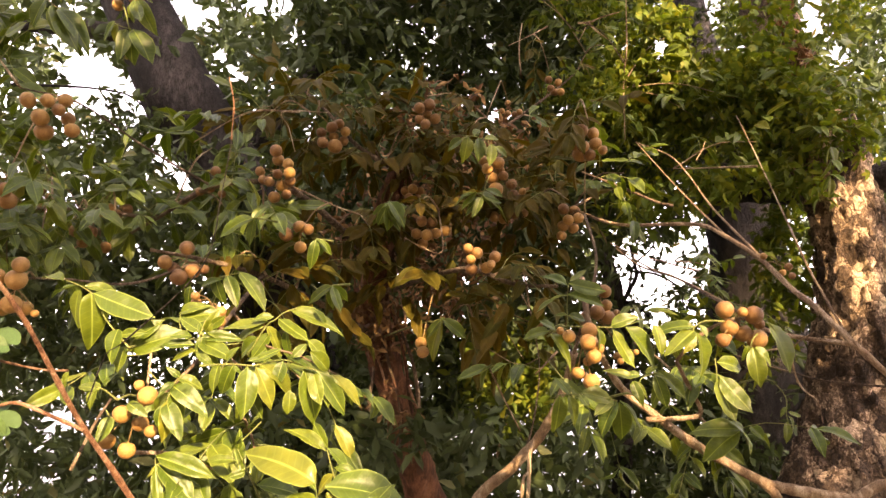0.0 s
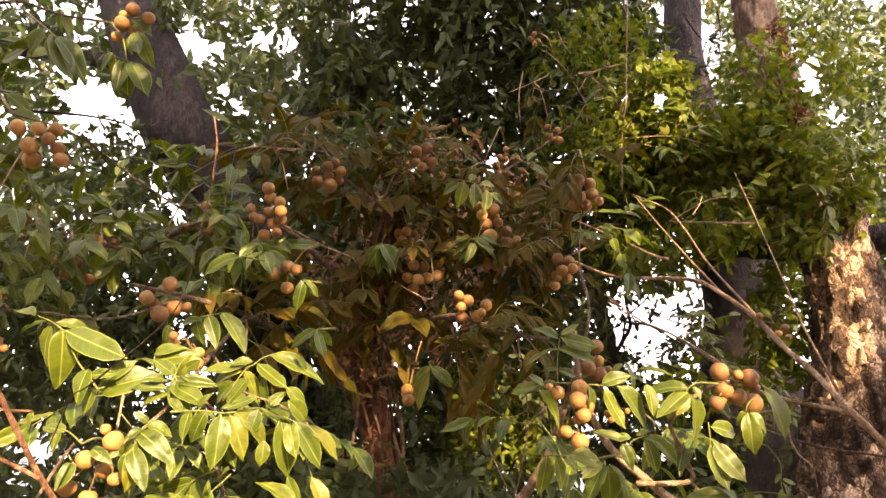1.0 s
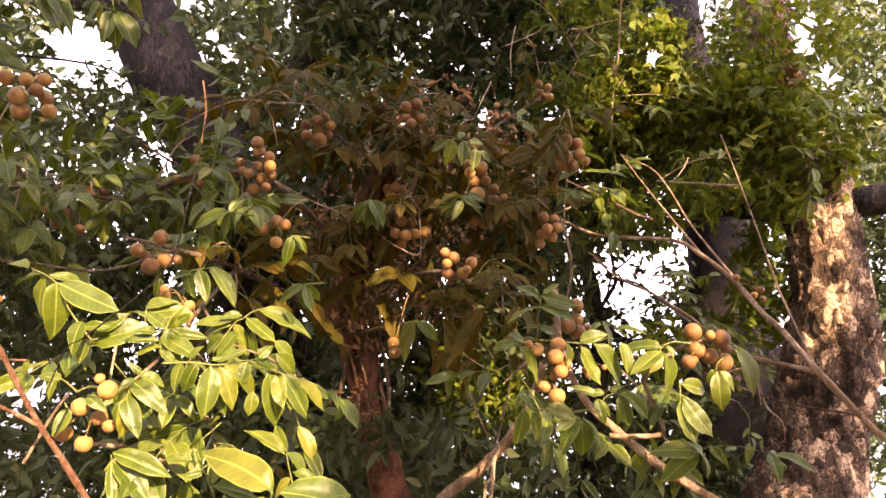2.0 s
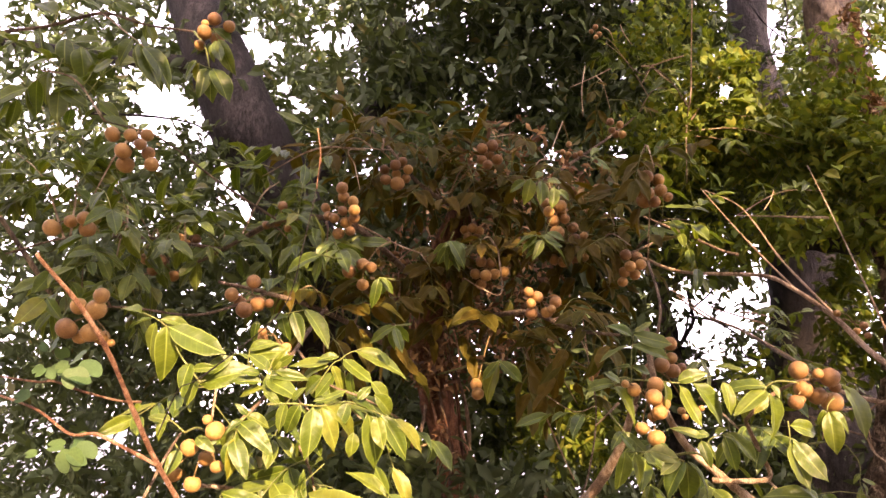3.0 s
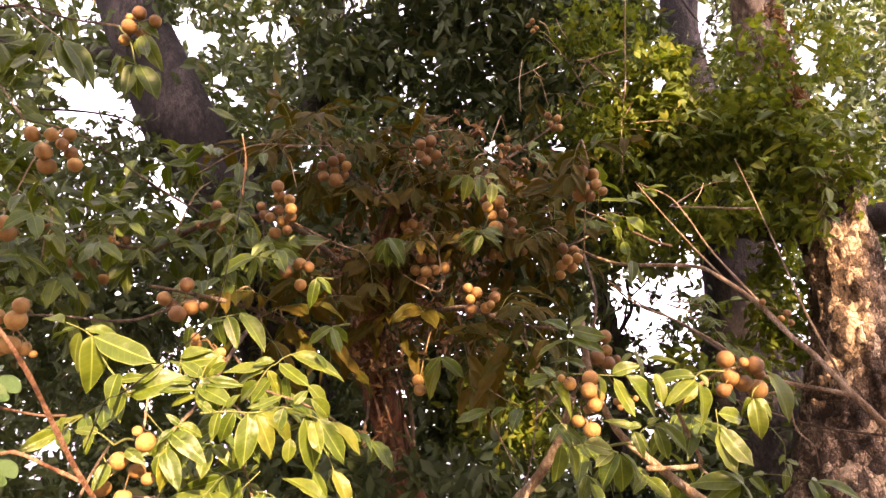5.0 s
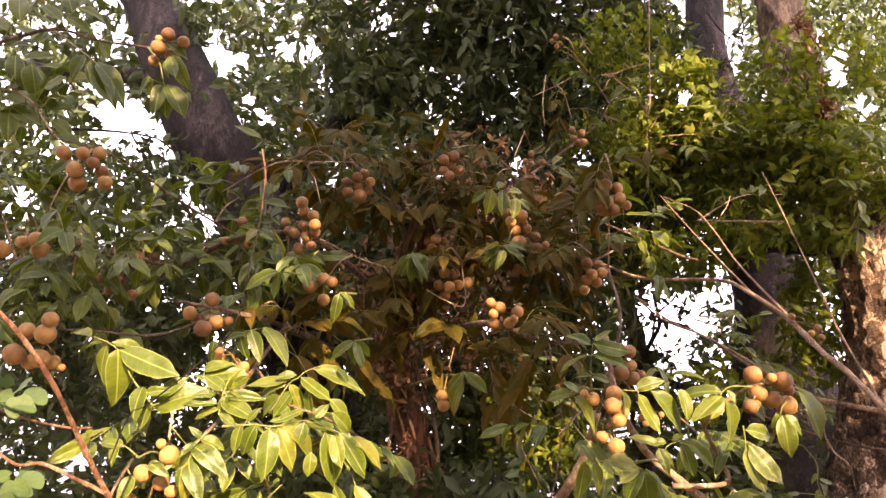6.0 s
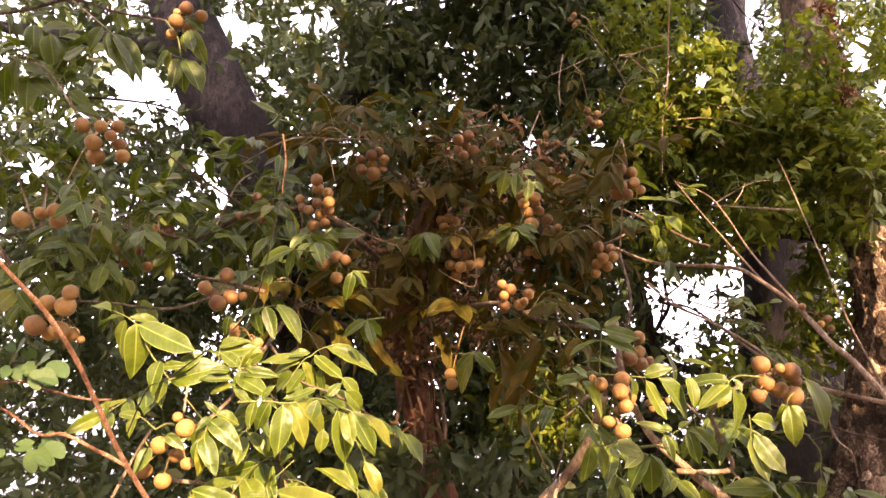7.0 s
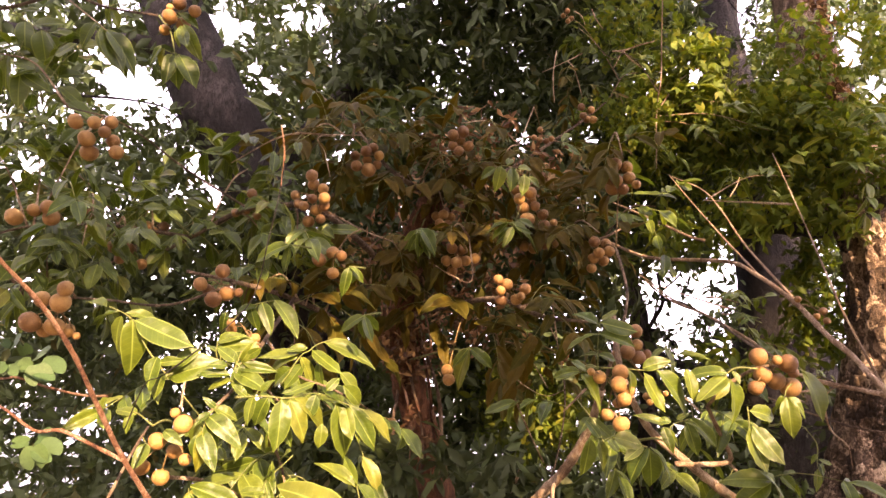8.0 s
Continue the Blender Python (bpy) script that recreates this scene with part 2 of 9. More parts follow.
LEAF = leaf_material("fruit_tree_leaf", [(0.0, (0.033, 0.060, 0.005)), (0.5, (0.050, 0.078, 0.006)), (0.93, (0.069, 0.094, 0.008)), (1.0, (0.11, 0.115, 0.012))], rough=0.42, through_part=0.36, veins=True, spec=0.3)
# Same tree's leaves, with inner shade and warm glare put into the colour.
SHADE_TINTED_LEAF = leaf_material("shade_tinted_leaf", [(0.0, (0.034, 0.035, 0.003)), (0.45, (0.045, 0.035, 0.003)), (0.85, (0.055, 0.037, 0.003)), (1.0, (0.062, 0.042, 0.004))], rough=0.55, veins=True, spec=0.08, rib_tone=(0.08, 0.07, 0.016), blot_part=0.6)
ROUND_LEAF = leaf_material("round_leaf", [(0.0, (0.026, 0.058, 0.018)), (1.0, (0.04, 0.074, 0.022))], rough=0.6, veins=False, through_part=0.25, glow=(1.1, 1.1, 0.6), spec=0.2)
# Less saturated and bluer than the other leaves: haze is put into the colour.
CROWN = leaf_material("crown_leaf", [(0.0, (0.027, 0.041, 0.017)), (0.6, (0.037, 0.056, 0.021)), (0.96, (0.048, 0.07, 0.024)), (1.0, (0.10, 0.085, 0.03))], island=True, rough=0.6, through_part=0.34, spec=0.2, blot_part=0.5)
VINE = leaf_material("vine_leaf", [(0.0, (0.050, 0.080, 0.010)), (0.6, (0.080, 0.116, 0.012)), (1.0, (0.13, 0.14, 0.016))], island=True, rough=0.55, through_part=0.45, spec=0.14, blot_part=0.5)
DRY = leaf_material("dry_leaf", [(0.0, (0.06, 0.031, 0.015)), (0.6, (0.12, 0.068, 0.033)), (1.0, (0.30, 0.2, 0.11))], island=True, rough=0.7, through_part=0.25, glow=(1.2, 0.9, 0.6), spec=0.2)
FRUIT = fruit_material()
STALK = bark_material("stalk", (0.09, 0.06, 0.025), (0.15, 0.10, 0.04), (0.24, 0.17, 0.08), 40, 0.3, 0.002, 0.7)
TWIG = bark_material("twig_bark", (0.12, 0.08, 0.05), (0.22, 0.15, 0.09), (0.40, 0.32, 0.22), 30, 0.3, 0.004)
PALE_TWIG = bark_material("pale_twig_bark", (0.15, 0.095, 0.055), (0.26, 0.175, 0.105), (0.44, 0.32, 0.21), 34, 0.3, 0.003, 0.7)
LIMB = bark_material("limb_bark", (0.05, 0.035, 0.025), (0.10, 0.07, 0.045), (0.19, 0.14, 0.09), 30, 0.3, 0.004)
RED_TWIG = bark_material("red_twig_bark", (0.10, 0.045, 0.026), (0.22, 0.11, 0.06), (0.40, 0.25, 0.16), 70, 0.5, 0.004, 0.65)
BARK = plated_bark_material("trunk_bark", (0.03, 0.02, 0.013), (0.115, 0.075, 0.045), (0.50, 0.37, 0.245))
RED_BARK = bark_material("red_bark", (0.03, 0.014, 0.008), (0.07, 0.03, 0.016), (0.17, 0.08, 0.04), 22, 0.3, 0.012)
DARK_BARK = bark_material("dark_bark", (0.013, 0.011, 0.010), (0.022, 0.019, 0.0175), (0.046, 0.039, 0.035), 11, 0.3, 0.03)
GREEN_STEM = bark_material("green_stem", (0.08, 0.11, 0.03), (0.14, 0.16, 0.05), (0.2, 0.2, 0.07), 40, 0.3, 0.001, 0.6)


def ground_material():
    m, n, l, b = material("leaf_litter", 0.95, 0.15)
    coord = n.new("ShaderNodeTexCoord")
    big = n.new("ShaderNodeTexNoise")
    big.inputs["Scale"].default_value, big.inputs["Detail"].default_value = 0.7, 8
    l.new(coord.outputs["Object"], big.inputs["Vector"])
    tone = ramp(n, [(0.35, (0.035, 0.05, 0.015)), (0.5, (0.08, 0.055, 0.03)), (0.65, (0.13, 0.09, 0.05))])
    l.new(big.outputs["Fac"], tone.inputs[0])
    l.new(tone.outputs[0], b.inputs["Base Color"])
    fine = n.new("ShaderNodeTexNoise")
    fine.inputs["Scale"].default_value, fine.inputs["Detail"].default_value = 18, 8
    l.new(coord.outputs["Object"], fine.inputs["Vector"])
    bump = n.new("ShaderNodeBump")
    bump.inputs["Distance"].default_value = 0.02
    l.new(fine.outputs["Fac"], bump.inputs["Height"])
    l.new(bump.outputs[0], b.inputs["Normal"])
    return m


GROUND = ground_material()


# ---- building helpers ----
def mesh_of(name, verts, faces, mat, smooth=True):
    me = bpy.data.meshes.new(name)
    me.from_pydata(verts, [], faces)
    if smooth:
        me.polygons.foreach_set("use_smooth", [True] * len(me.polygons))
    me.materials.append(mat)
    me.update()
    return me


def part(name, mesh, parent, label="", kind=""):
    ob = new(name, mesh)
    ob.parent = parent
    return tagged(ob, label, kind=kind)


def thing(name, label, category, group="", at=(0, 0, 0)):
    ob = new(name)
    ob.location = at
    ob.empty_display_size = 0.05
    return tagged(ob, label, category, group)


def spline(points, steps):
    """Catmull-Rom through the points."""
    p = [Vector(q) for q in points]
    p = [2 * p[0] - p[1], *p, 2 * p[-1] - p[-2]]
    out = []
    for i in range(1, len(p) - 2):
        a, b, c, d = p[i - 1:i + 3]
        for k in range(steps):
            t = k / steps
            out.append(0.5 * (2 * b + (c - a) * t + (2 * a - 5 * b + 4 * c - d) * t * t + (3 * b - a - 3 * c + d) * t ** 3))
    return out + [p[-2]]


def tube_into(verts, faces, points, r0, r1, sides=7, steps=5, rough=0.08, knots=0.0, seed=0):
    """A stem along the points that tapers from r0 to r1, slightly uneven, with nodes."""
    rng = random.Random(seed)
    line = spline(points, steps)
    first, count = len(verts), len(line)
    side = None
    for i, q in enumerate(line):
        way = (line[min(i + 1, count - 1)] - line[max(i - 1, 0)]).normalized()
        if side is None:
            side = way.orthogonal().normalized()
        side = (side - way * side.dot(way)).normalized()
        other = way.cross(side)
        s = i / max(count - 1, 1)
        r = r0 + (r1 - r0) * s
        if knots and rng.random() < 0.22:
            r *= 1 + knots
        for k in range(sides):
            a = 2 * math.pi * k / sides
            w = r * (1 + rough * (noise.noise(q * 9 + Vector((math.cos(a), math.sin(a), 0)) * 1.7)))
            verts.append(q + side * (w * math.cos(a)) + other * (w * math.sin(a)))
    for i in range(count - 1):
        for k in range(sides):
            a, b = first + i * sides + k, first + i * sides + (k + 1) % sides
            faces.append((a, b, b + sides, a + sides))
    faces.append(tuple(range(first, first + sides))[::-1])
    faces.append(tuple(range(first + (count - 1) * sides, first + count * sides)))


def stem_mesh(name, points, r0, r1, mat, sides=7, steps=5, rough=0.08, knots=0.0, seed=0):
    verts, faces = [], []
    tube_into(verts, faces, points, r0, r1, sides, steps, rough, knots, seed)
    return mesh_of(name, verts, faces, mat)


def trunk_mesh(name, points, r0, r1, mat, seed=0, sides=28, lump=0.16, steps=16, flake=0.0, flare=0.0):
    """A trunk with lumps, hollows and bark plates in its surface."""
    line = spline(points, steps)
    verts, faces = [], []
    count = len(line)
    side = Vector((1, 0, 0))
    for i, q in enumerate(line):
        way = (line[min(i + 1, count - 1)] - line[max(i - 1, 0)]).normalized()
        side = (side - way * side.dot(way)).normalized()
        other = way.cross(side)
        s = i / (count - 1)
        r = (r0 + (r1 - r0) * s) * (1 + flare * max(0.0, 0.75 - s) ** 1.5)
        for k in range(sides):
            a = 2 * math.pi * k / sides
            d = side * math.cos(a) + other * math.sin(a)
            p = q + d * r
            big = noise.noise(p * 2.1 + Vector((seed, 0, 0)))
            small = noise.noise(p * 9 + Vector((0, seed, 0))) * 0.5 + noise.noise(p * 22) * 0.3
            plate = noise.noise(Vector((p.x * 16, p.y * 16, p.z * 6))) + 0.5 * noise.noise(Vector((p.x * 37, p.y * 37, p.z * 15)))
            verts.append(q + d * (r * (1 + lump * big + 0.4 * lump * small) + flake * (1 if plate > 0.12 else -0.6 if plate < -0.25 else 0)))
    for i in range(count - 1):
        for k in range(sides):
            a, b = i * sides + k, i * sides + (k + 1) % sides
            faces.append((a, b, b + sides, a + sides))
    faces.append(tuple(range(sides))[::-1])
    faces.append(tuple(range((count - 1) * sides, count * sides)))
    return mesh_of(name, verts, faces, mat)


def leaflet_mesh(name, mat, width=0.36, fold=0.25, droop=0.18, wave=0.02, seed=0, blunt=1.0, ovate=False):
    """An oblong blade one unit long on +x: folded at the rib, bending down, edges curled and wavy, with a short drawn-out tip."""
    rng = random.Random(seed)
    verts, faces, marks = [], [], []
    rows = 16
    lanes = (-1, -0.72, -0.36, 0, 0.36, 0.72, 1)
    phase = rng.random() * 6
    twist = rng.uniform(-0.5, 0.5)
    for i in range(rows + 1):
        s = i / rows
        w = 0.5 * width * (4 * s * (1 - s)) ** 0.7 * (1 - 0.22 * (s - 0.45))
        w *= min(1.0, 0.35 + 4.5 * s)
        if ovate:
            w = 0.5 * width * 1.92 * s ** 0.55 * (1 - s) ** 0.85
        elif s > 0.78:
            w *= 1 - 0.6 * blunt * ((s - 0.78) / 0.22) ** 0.9
        if i == 0:
            w = 0.012
        if i == rows:
            w = 0.003
        z = -droop * s * s
        bend = 0.05 * math.sin(2.6 * s + phase)
        for j in lanes:
            ripple = wave * (math.sin(11 * s + phase + 2.2 * j) + 0.5 * math.sin(23 * s + 3 * phase - j)) * abs(j) * (1 - 0.5 * s)
            curl = fold * w * (abs(j) - 0.55 * j * j)
            turn = twist * s * s
            verts.append((s, bend * s + j * w * math.cos(turn), z + curl + ripple + j * w * math.sin(turn)))
            marks.append((s, abs(j)))
    n = len(lanes)
    for i in range(rows):
        for j in range(n - 1):
            a = i * n + j
            faces.append((a, a + n, a + n + 1, a + 1))
    me = mesh_of(name, verts, faces, mat)
    layer = me.uv_layers.new(name="blade")
    for loop in me.loops:
        layer.data[loop.index].uv = marks[loop.vertex_index]
    return me


SHAPES = (
    (0.37, 0.9, 0.22, 0.014, 1), (0.41, 0.7, 0.36, 0.016, 2), (0.35, 1.2, 0.14, 0.013, 3), (0.39, 0.8, 0.5, 0.02, 4), (0.36, 0.55, -0.08, 0.016, 5), (0.38, 1.1, 0.3, 0.022, 6), (0.43, 0.6, 0.26, 0.018, 7))
GREEN_LEAFLETS = [leaflet_mesh("leaflet", LEAF, *shape) for shape in SHAPES]
BROAD_LEAFLETS = [leaflet_mesh("leaflet", LEAF, *shape, ovate=True) for shape in SHAPES[:4]]
SHADE_TINTED_LEAFLETS = [leaflet_mesh("leaflet", SHADE_TINTED_LEAF, *shape) for shape in SHAPES]


def axes_matrix(base, way, face, size):
    """A pose whose x runs along way and whose z is as near to face as it can be."""
    x = way.normalized()
    y = face.cross(x)
    if y.length < 1e-4:
        y = x.orthogonal()
    y.normalize()
    z = x.cross(y)
    m = Matrix((x, y, z)).transposed().to_4x4()
    return Matrix.Translation(base) @ m @ Matrix.Scale(size, 4)


def set_leaflet(leaf, base, tip, rng, face=(0.1, -0.85, 0.6), blades=GREEN_LEAFLETS, loose=0.25):
    way = Vector(tip) - Vector(base)
    ob = new("leaflet", blades[rng.randrange(len(blades))])
    ob.parent = leaf
    turn = Vector(face) + Vector((rng.gauss(0, loose), rng.gauss(0, loose), rng.gauss(0, loose)))
    ob.matrix_basis = axes_matrix(Vector(base), way, turn, way.length)
    return ob


def compound_leaf(branch, base, end, tips, seed):
    """A pinnate leaf: a rachis from base to end, and for each tip a leaflet that leaves it at a share of its length."""
    rng = random.Random(seed)
    base, end = Vector(base), Vector(end)
    sag = Vector((0, 0, 0.06 * (end - base).length))
    middle = (base + end) / 2 + sag
    leaf = part("compound_leaf", stem_mesh("rachis", (base, middle, end), 0.0016, 0.0009, GREEN_STEM, 5, 4), branch)
    for share, tip in tips:
        at = (1 - share) ** 2 * base + 2 * share * (1 - share) * (middle + sag) + share ** 2 * end
        set_leaflet(leaf, at, tip, rng)
    return leaf


def placed_leaf(branch, rachis, leaflets, seed):
    """A pinnate leaf: a rachis along its points, and leaflets as (base, tip, width for its length)."""
    rng = random.Random(seed)
    leaf = part("compound_leaf", stem_mesh("rachis", rachis, 0.0017, 0.0009, GREEN_STEM, 5, 4), branch)
    for base, tip, width in leaflets:
        ob = set_leaflet(leaf, base, tip, rng, blades=BROAD_LEAFLETS if width > 0.43 else GREEN_LEAFLETS)
        ob.matrix_basis = ob.matrix_basis @ Matrix.Diagonal((1, width / 0.32, 1, 1))
    return leaf


def random_leaf(branch, base, way, length, pairs, rng, size, hang=0.8, blades=GREEN_LEAFLETS):
    """A pinnate leaf with paired leaflets that hang off its rachis."""
    base, way = Vector(base), way.normalized()
    end = base + way * length + Vector((0, 0, -0.18 * length))
    middle = (base + end) / 2 + Vector((0, 0, 0.1 * length))
    leaf = part("compound_leaf", stem_mesh("rachis", (base, middle, end), 0.0016, 0.0009, GREEN_STEM, 4, 3), branch)
    across = way.cross(Vector((0, 0, 1)))
    across = across.normalized() if across.length > 0.01 else Vector((1, 0, 0))
    for i in range(pairs):
        share = 0.35 + 0.6 * i / max(pairs - 1, 1)
        at = (1 - share) ** 2 * base + 2 * share * (1 - share) * (middle + Vector((0, 0, 0.05 * length))) + share ** 2 * end
        for side in (-1, 1):
            if rng.random() < 0.07:
                continue
            d = across * side * rng.uniform(0.7, 1.1) + way * rng.uniform(0.35, 0.8) + Vector((0, 0, -hang * rng.uniform(0.4, 1.5)))
            set_leaflet(leaf, at, at + d.normalized() * size * rng.uniform(0.75, 1.1), rng, (0.05, -0.5, 0.85), blades, 0.35)
    d = way + Vector((0, 0, -hang * rng.uniform(0.4, 1.1)))
    set_leaflet(leaf, end, end + d.normalized() * size * rng.uniform(0.9, 1.15), rng, (0.05, -0.5, 0.85), blades, 0.35)
    return leaf


BRANCH_LABEL = "green leafy branch of pinnate leaves hanging from the fruit tree"


def leafy_branch(start, middle, end, count, seed, size=0.09, label=BRANCH_LABEL, hang=0.55, blades=GREEN_LEAFLETS):
    """A twig with pinnate leaves set alternately along it and a tuft at its tip."""
    rng = random.Random(seed)
    branch = thing("leafy_branch", label, "branch", "leafy branches of the fruit tree")
    part("stem", stem_mesh("stem", (start, middle, end), 0.0036, 0.0016, TWIG, 6, 5, 0.1, 0.2, seed), branch)
    line = spline((start, middle, end), 12)
    for i in range(count):
        s = 0.25 + 0.75 * (i + rng.random() * 0.6) / count
        k = min(int(s * (len(line) - 1)), len(line) - 2)
        at = line[k]
        ahead = (line[k + 1] - line[k]).normalized()
        turn = i * 2.4 + rng.uniform(-0.5, 0.5)
        a = ahead.orthogonal().normalized()
        d = ahead * 0.7 + a * math.cos(turn) + ahead.cross(a) * math.sin(turn) + Vector((0, -0.05, 0.1))
        random_leaf(branch, at, d, rng.uniform(0.11, 0.2), rng.choice((2, 3, 3, 4)), rng, size * rng.uniform(0.8, 1.15), hang, blades)
    return branch


# ---- fruit ----
def fruit_mesh(name, seed):
    """A round fruit one unit across, slightly flattened, with a dimple and a stub of stalk at the top."""
    rng = random.Random(seed)
    bm = bmesh.new()
    bmesh.ops.create_uvsphere(bm, u_segments=20, v_segments=14, radius=0.5)
    off = Vector((rng.random() * 9, rng.random() * 9, 0))
    for v in bm.verts:
        up = v.co.z * 2
        v.co *= 1 + 0.05 * noise.noise(v.co * 2.2 + off) + 0.012 * noise.noise(v.co * 9 + off)
        v.co.z *= 0.95
        if up > 0.86:
            v.co.z -= 0.1 * (up - 0.86) / 0.14
    stub = bmesh.ops.create_cone(bm, cap_ends=True, segments=8, radius1=0.07, radius2=0.04, depth=0.12)["verts"]
    for v in stub:
        v.co.z += 0.42
    me = bpy.data.meshes.new(name)
    bm.to_mesh(me)
    bm.free()
    me.polygons.foreach_set("use_smooth", [True] * len(me.polygons))
    me.materials.append(FRUIT)
    return me


FRUITS = [fruit_mesh("fruit", s) for s in range(5)]


def fruit_cluster(label, tie, fruits, seed):
    """Round fruits, each (x, y, z, diameter), on one branching stalk that hangs from tie."""
    rng = random.Random(seed)
    cluster = thing("fruit_cluster", label, "fruit", "fruit clusters on the tree")
    centre = sum((Vector(f[:3]) for f in fruits), Vector()) / len(fruits)
    hub = centre + Vector((0, 0.012, 0.012))
    tie = Vector(tie)
    verts, faces = [], []
    tube_into(verts, faces, (tie, tie.lerp(hub, 0.5) + Vector((0, 0, 0.1 * (tie - hub).length)), hub), 0.0026, 0.0018, 6, 5, 0.1)
    for x, y, z, d in fruits:
        p = Vector((x, y, z))
        toward = (hub - p)
        toward = (toward.normalized() + Vector((0, 0, 0.8))).normalized()
        top = p + toward * d * 0.46
        part("pedicel", stem_mesh("pedicel", (hub, hub.lerp(top, 0.6) + toward * 0.008, top), 0.0015, 0.0012, STALK, 5, 3, 0.1), cluster)
        ob = new("fruit", FRUITS[rng.randrange(5)])
        ob.parent = cluster
        turn = Vector((0, 0, 1)).rotation_difference(toward).to_matrix().to_4x4()
        ob.matrix_basis = Matrix.Translation(p) @ turn @ Matrix.Rotation(rng.random() * 6, 4, "Z") @ Matrix.Scale(d, 4)
    part("stalk", mesh_of("stalk", verts, faces, STALK), cluster)
    return cluster


# ---- crowns ----
def leaf_cloud(name, parent, mat, masses, gaps, twigs, per, length, seed, spread=0.28, up=0.5, width=0.42, label="", fingered=False):
    """Leaves along many short twigs, scattered through ellipsoids (x, y, z, rx, ry, rz, share), left out of gaps (two ends and their radii)."""
    rng = np.random.default_rng(seed)
    masses = np.array(masses, float)
    pick = rng.choice(len(masses), twigs, p=masses[:, 6] / masses[:, 6].sum())
    ball = rng.normal(size=(twigs, 3))
    ball *= (rng.random((twigs, 1)) ** 0.4) / np.linalg.norm(ball, axis=1, keepdims=True)
    centre = masses[pick, :3] + ball * masses[pick, 3:6]
    way = rng.normal(size=(twigs, 3)) + (0, 0, -0.15)
    way /= np.linalg.norm(way, axis=1, keepdims=True)
    at = (np.arange(per) + 0.5) / per
    base = (centre[:, None] + way[:, None] * (at[None, :, None] - 0.5) * spread + rng.normal(size=(twigs, per, 3)) * 0.05 * spread).reshape(-1, 3)
    axis = (way[:, None] * 0.5 + rng.normal(size=(twigs, per, 3)) * 0.7 + (0, 0, -0.3)).reshape(-1, 3)
    axis /= np.linalg.norm(axis, axis=1, keepdims=True)
    keep = np.ones(len(base), bool)
    for x0, y0, z0, x1, y1, z1, r0, r1 in gaps:
        a, b = np.array((x0, y0, z0)), np.array((x1, y1, z1))
        t = np.clip(((base - a) @ (b - a)) / ((b - a) @ (b - a)), 0, 1)
        r = r0 + (r1 - r0) * t
        wob = 1 + 0.35 * np.sin(base[:, 0] * 3.3 / np.maximum(r, 0.1) + 2) * np.cos(base[:, 2] * 3.1 / np.maximum(r, 0.1))
        keep &= np.linalg.norm(base - a - t[:, None] * (b - a), axis=1) > r * wob
    base, axis = base[keep], axis[keep]
    n = len(base)
    face = rng.normal(size=(n, 3)) * 0.8 + (0, 0, up)
    y = np.cross(face, axis)
    y /= np.linalg.norm(y, axis=1, keepdims=True) + 1e-9
    z = np.cross(axis, y)
    size = length * rng.uniform(0.6, 1.2, (n, 1))
    shape = np.array([(0, 0, 0), (0.4, 0.5 * width, 0.06), (0.45, 0, -0.02), (0.4, -0.5 * width, 0.06), (0.75, 0.3 * width, -0.01), (0.75, -0.3 * width, -0.01), (1, 0, -0.16)])
    tri = np.array([(0, 2, 1), (0, 3, 2), (2, 4, 1), (2, 6, 4), (2, 3, 5), (2, 5, 6)])
    if fingered:
        blade = ((0, 0), (0.3, 0.17), (0.65, 0.15), (1, 0), (0.65, -0.15), (0.3, -0.17))
        shape, tri = [], []
        for turn, reach in ((0.1, 1.0), (0.75, 0.75), (-0.65, 0.85)):
            c, s, at = math.cos(turn), math.sin(turn), len(shape)
            for x, w in blade:
                x, w = x * reach, w * reach * 1.1
                shape.append((0.12 + x * c - w * s, x * s + w * c, 0.25 * abs(w) - 0.22 * x * x))
            tri += [(at, at + 1, at + 5), (at + 1, at + 2, at + 4), (at + 1, at + 4, at + 5), (at + 2, at + 3, at + 4)]
        shape, tri = np.array(shape), np.array(tri)
    k = len(shape)
    verts = base[:, None] + size[:, None] * (shape[None, :, :1] * axis[:, None] + shape[None, :, 1:2] * y[:, None] + shape[None, :, 2:] * z[:, None])
    tris = (np.arange(n)[:, None, None] * k + tri[None]).reshape(-1, 3)
    me = bpy.data.meshes.new(name)
    me.vertices.add(n * k)
    me.vertices.foreach_set("co", verts.ravel())
    me.loops.add(len(tris) * 3)
    me.loops.foreach_set("vertex_index", tris.ravel())
    me.polygons.add(len(tris))
    me.polygons.foreach_set("loop_start", np.arange(0, len(tris) * 3, 3))
    me.polygons.foreach_set("use_smooth", np.ones(len(tris), bool))
    me.materials.append(mat)
    me.update(calc_edges=True)
    ob = part(name, me, parent, label, "stuff")
    return ob


# ---- ground: level under the trees, sloped down behind them to bare the glowing backdrop ----
gm = bmesh.new()
bmesh.ops.create_grid(gm, x_segments=60, y_segments=60, size=1.0)
for v in gm.verts:
    x, y = v.co.x, v.co.y
    v.co.x, v.co.y = 400 * x * abs(x), 400 * y * abs(y)
    v.co.z = 0.06 * noise.noise(v.co * 0.6) - 0.27 * max(0.0, v.co.y - 5)
gme = bpy.data.meshes.new("ground")
gm.to_mesh(gme)
gm.free()
gme.materials.append(GROUND)
tagged(new("ground", gme), "brown leaf litter on the ground under the trees", "ground", kind="structure")

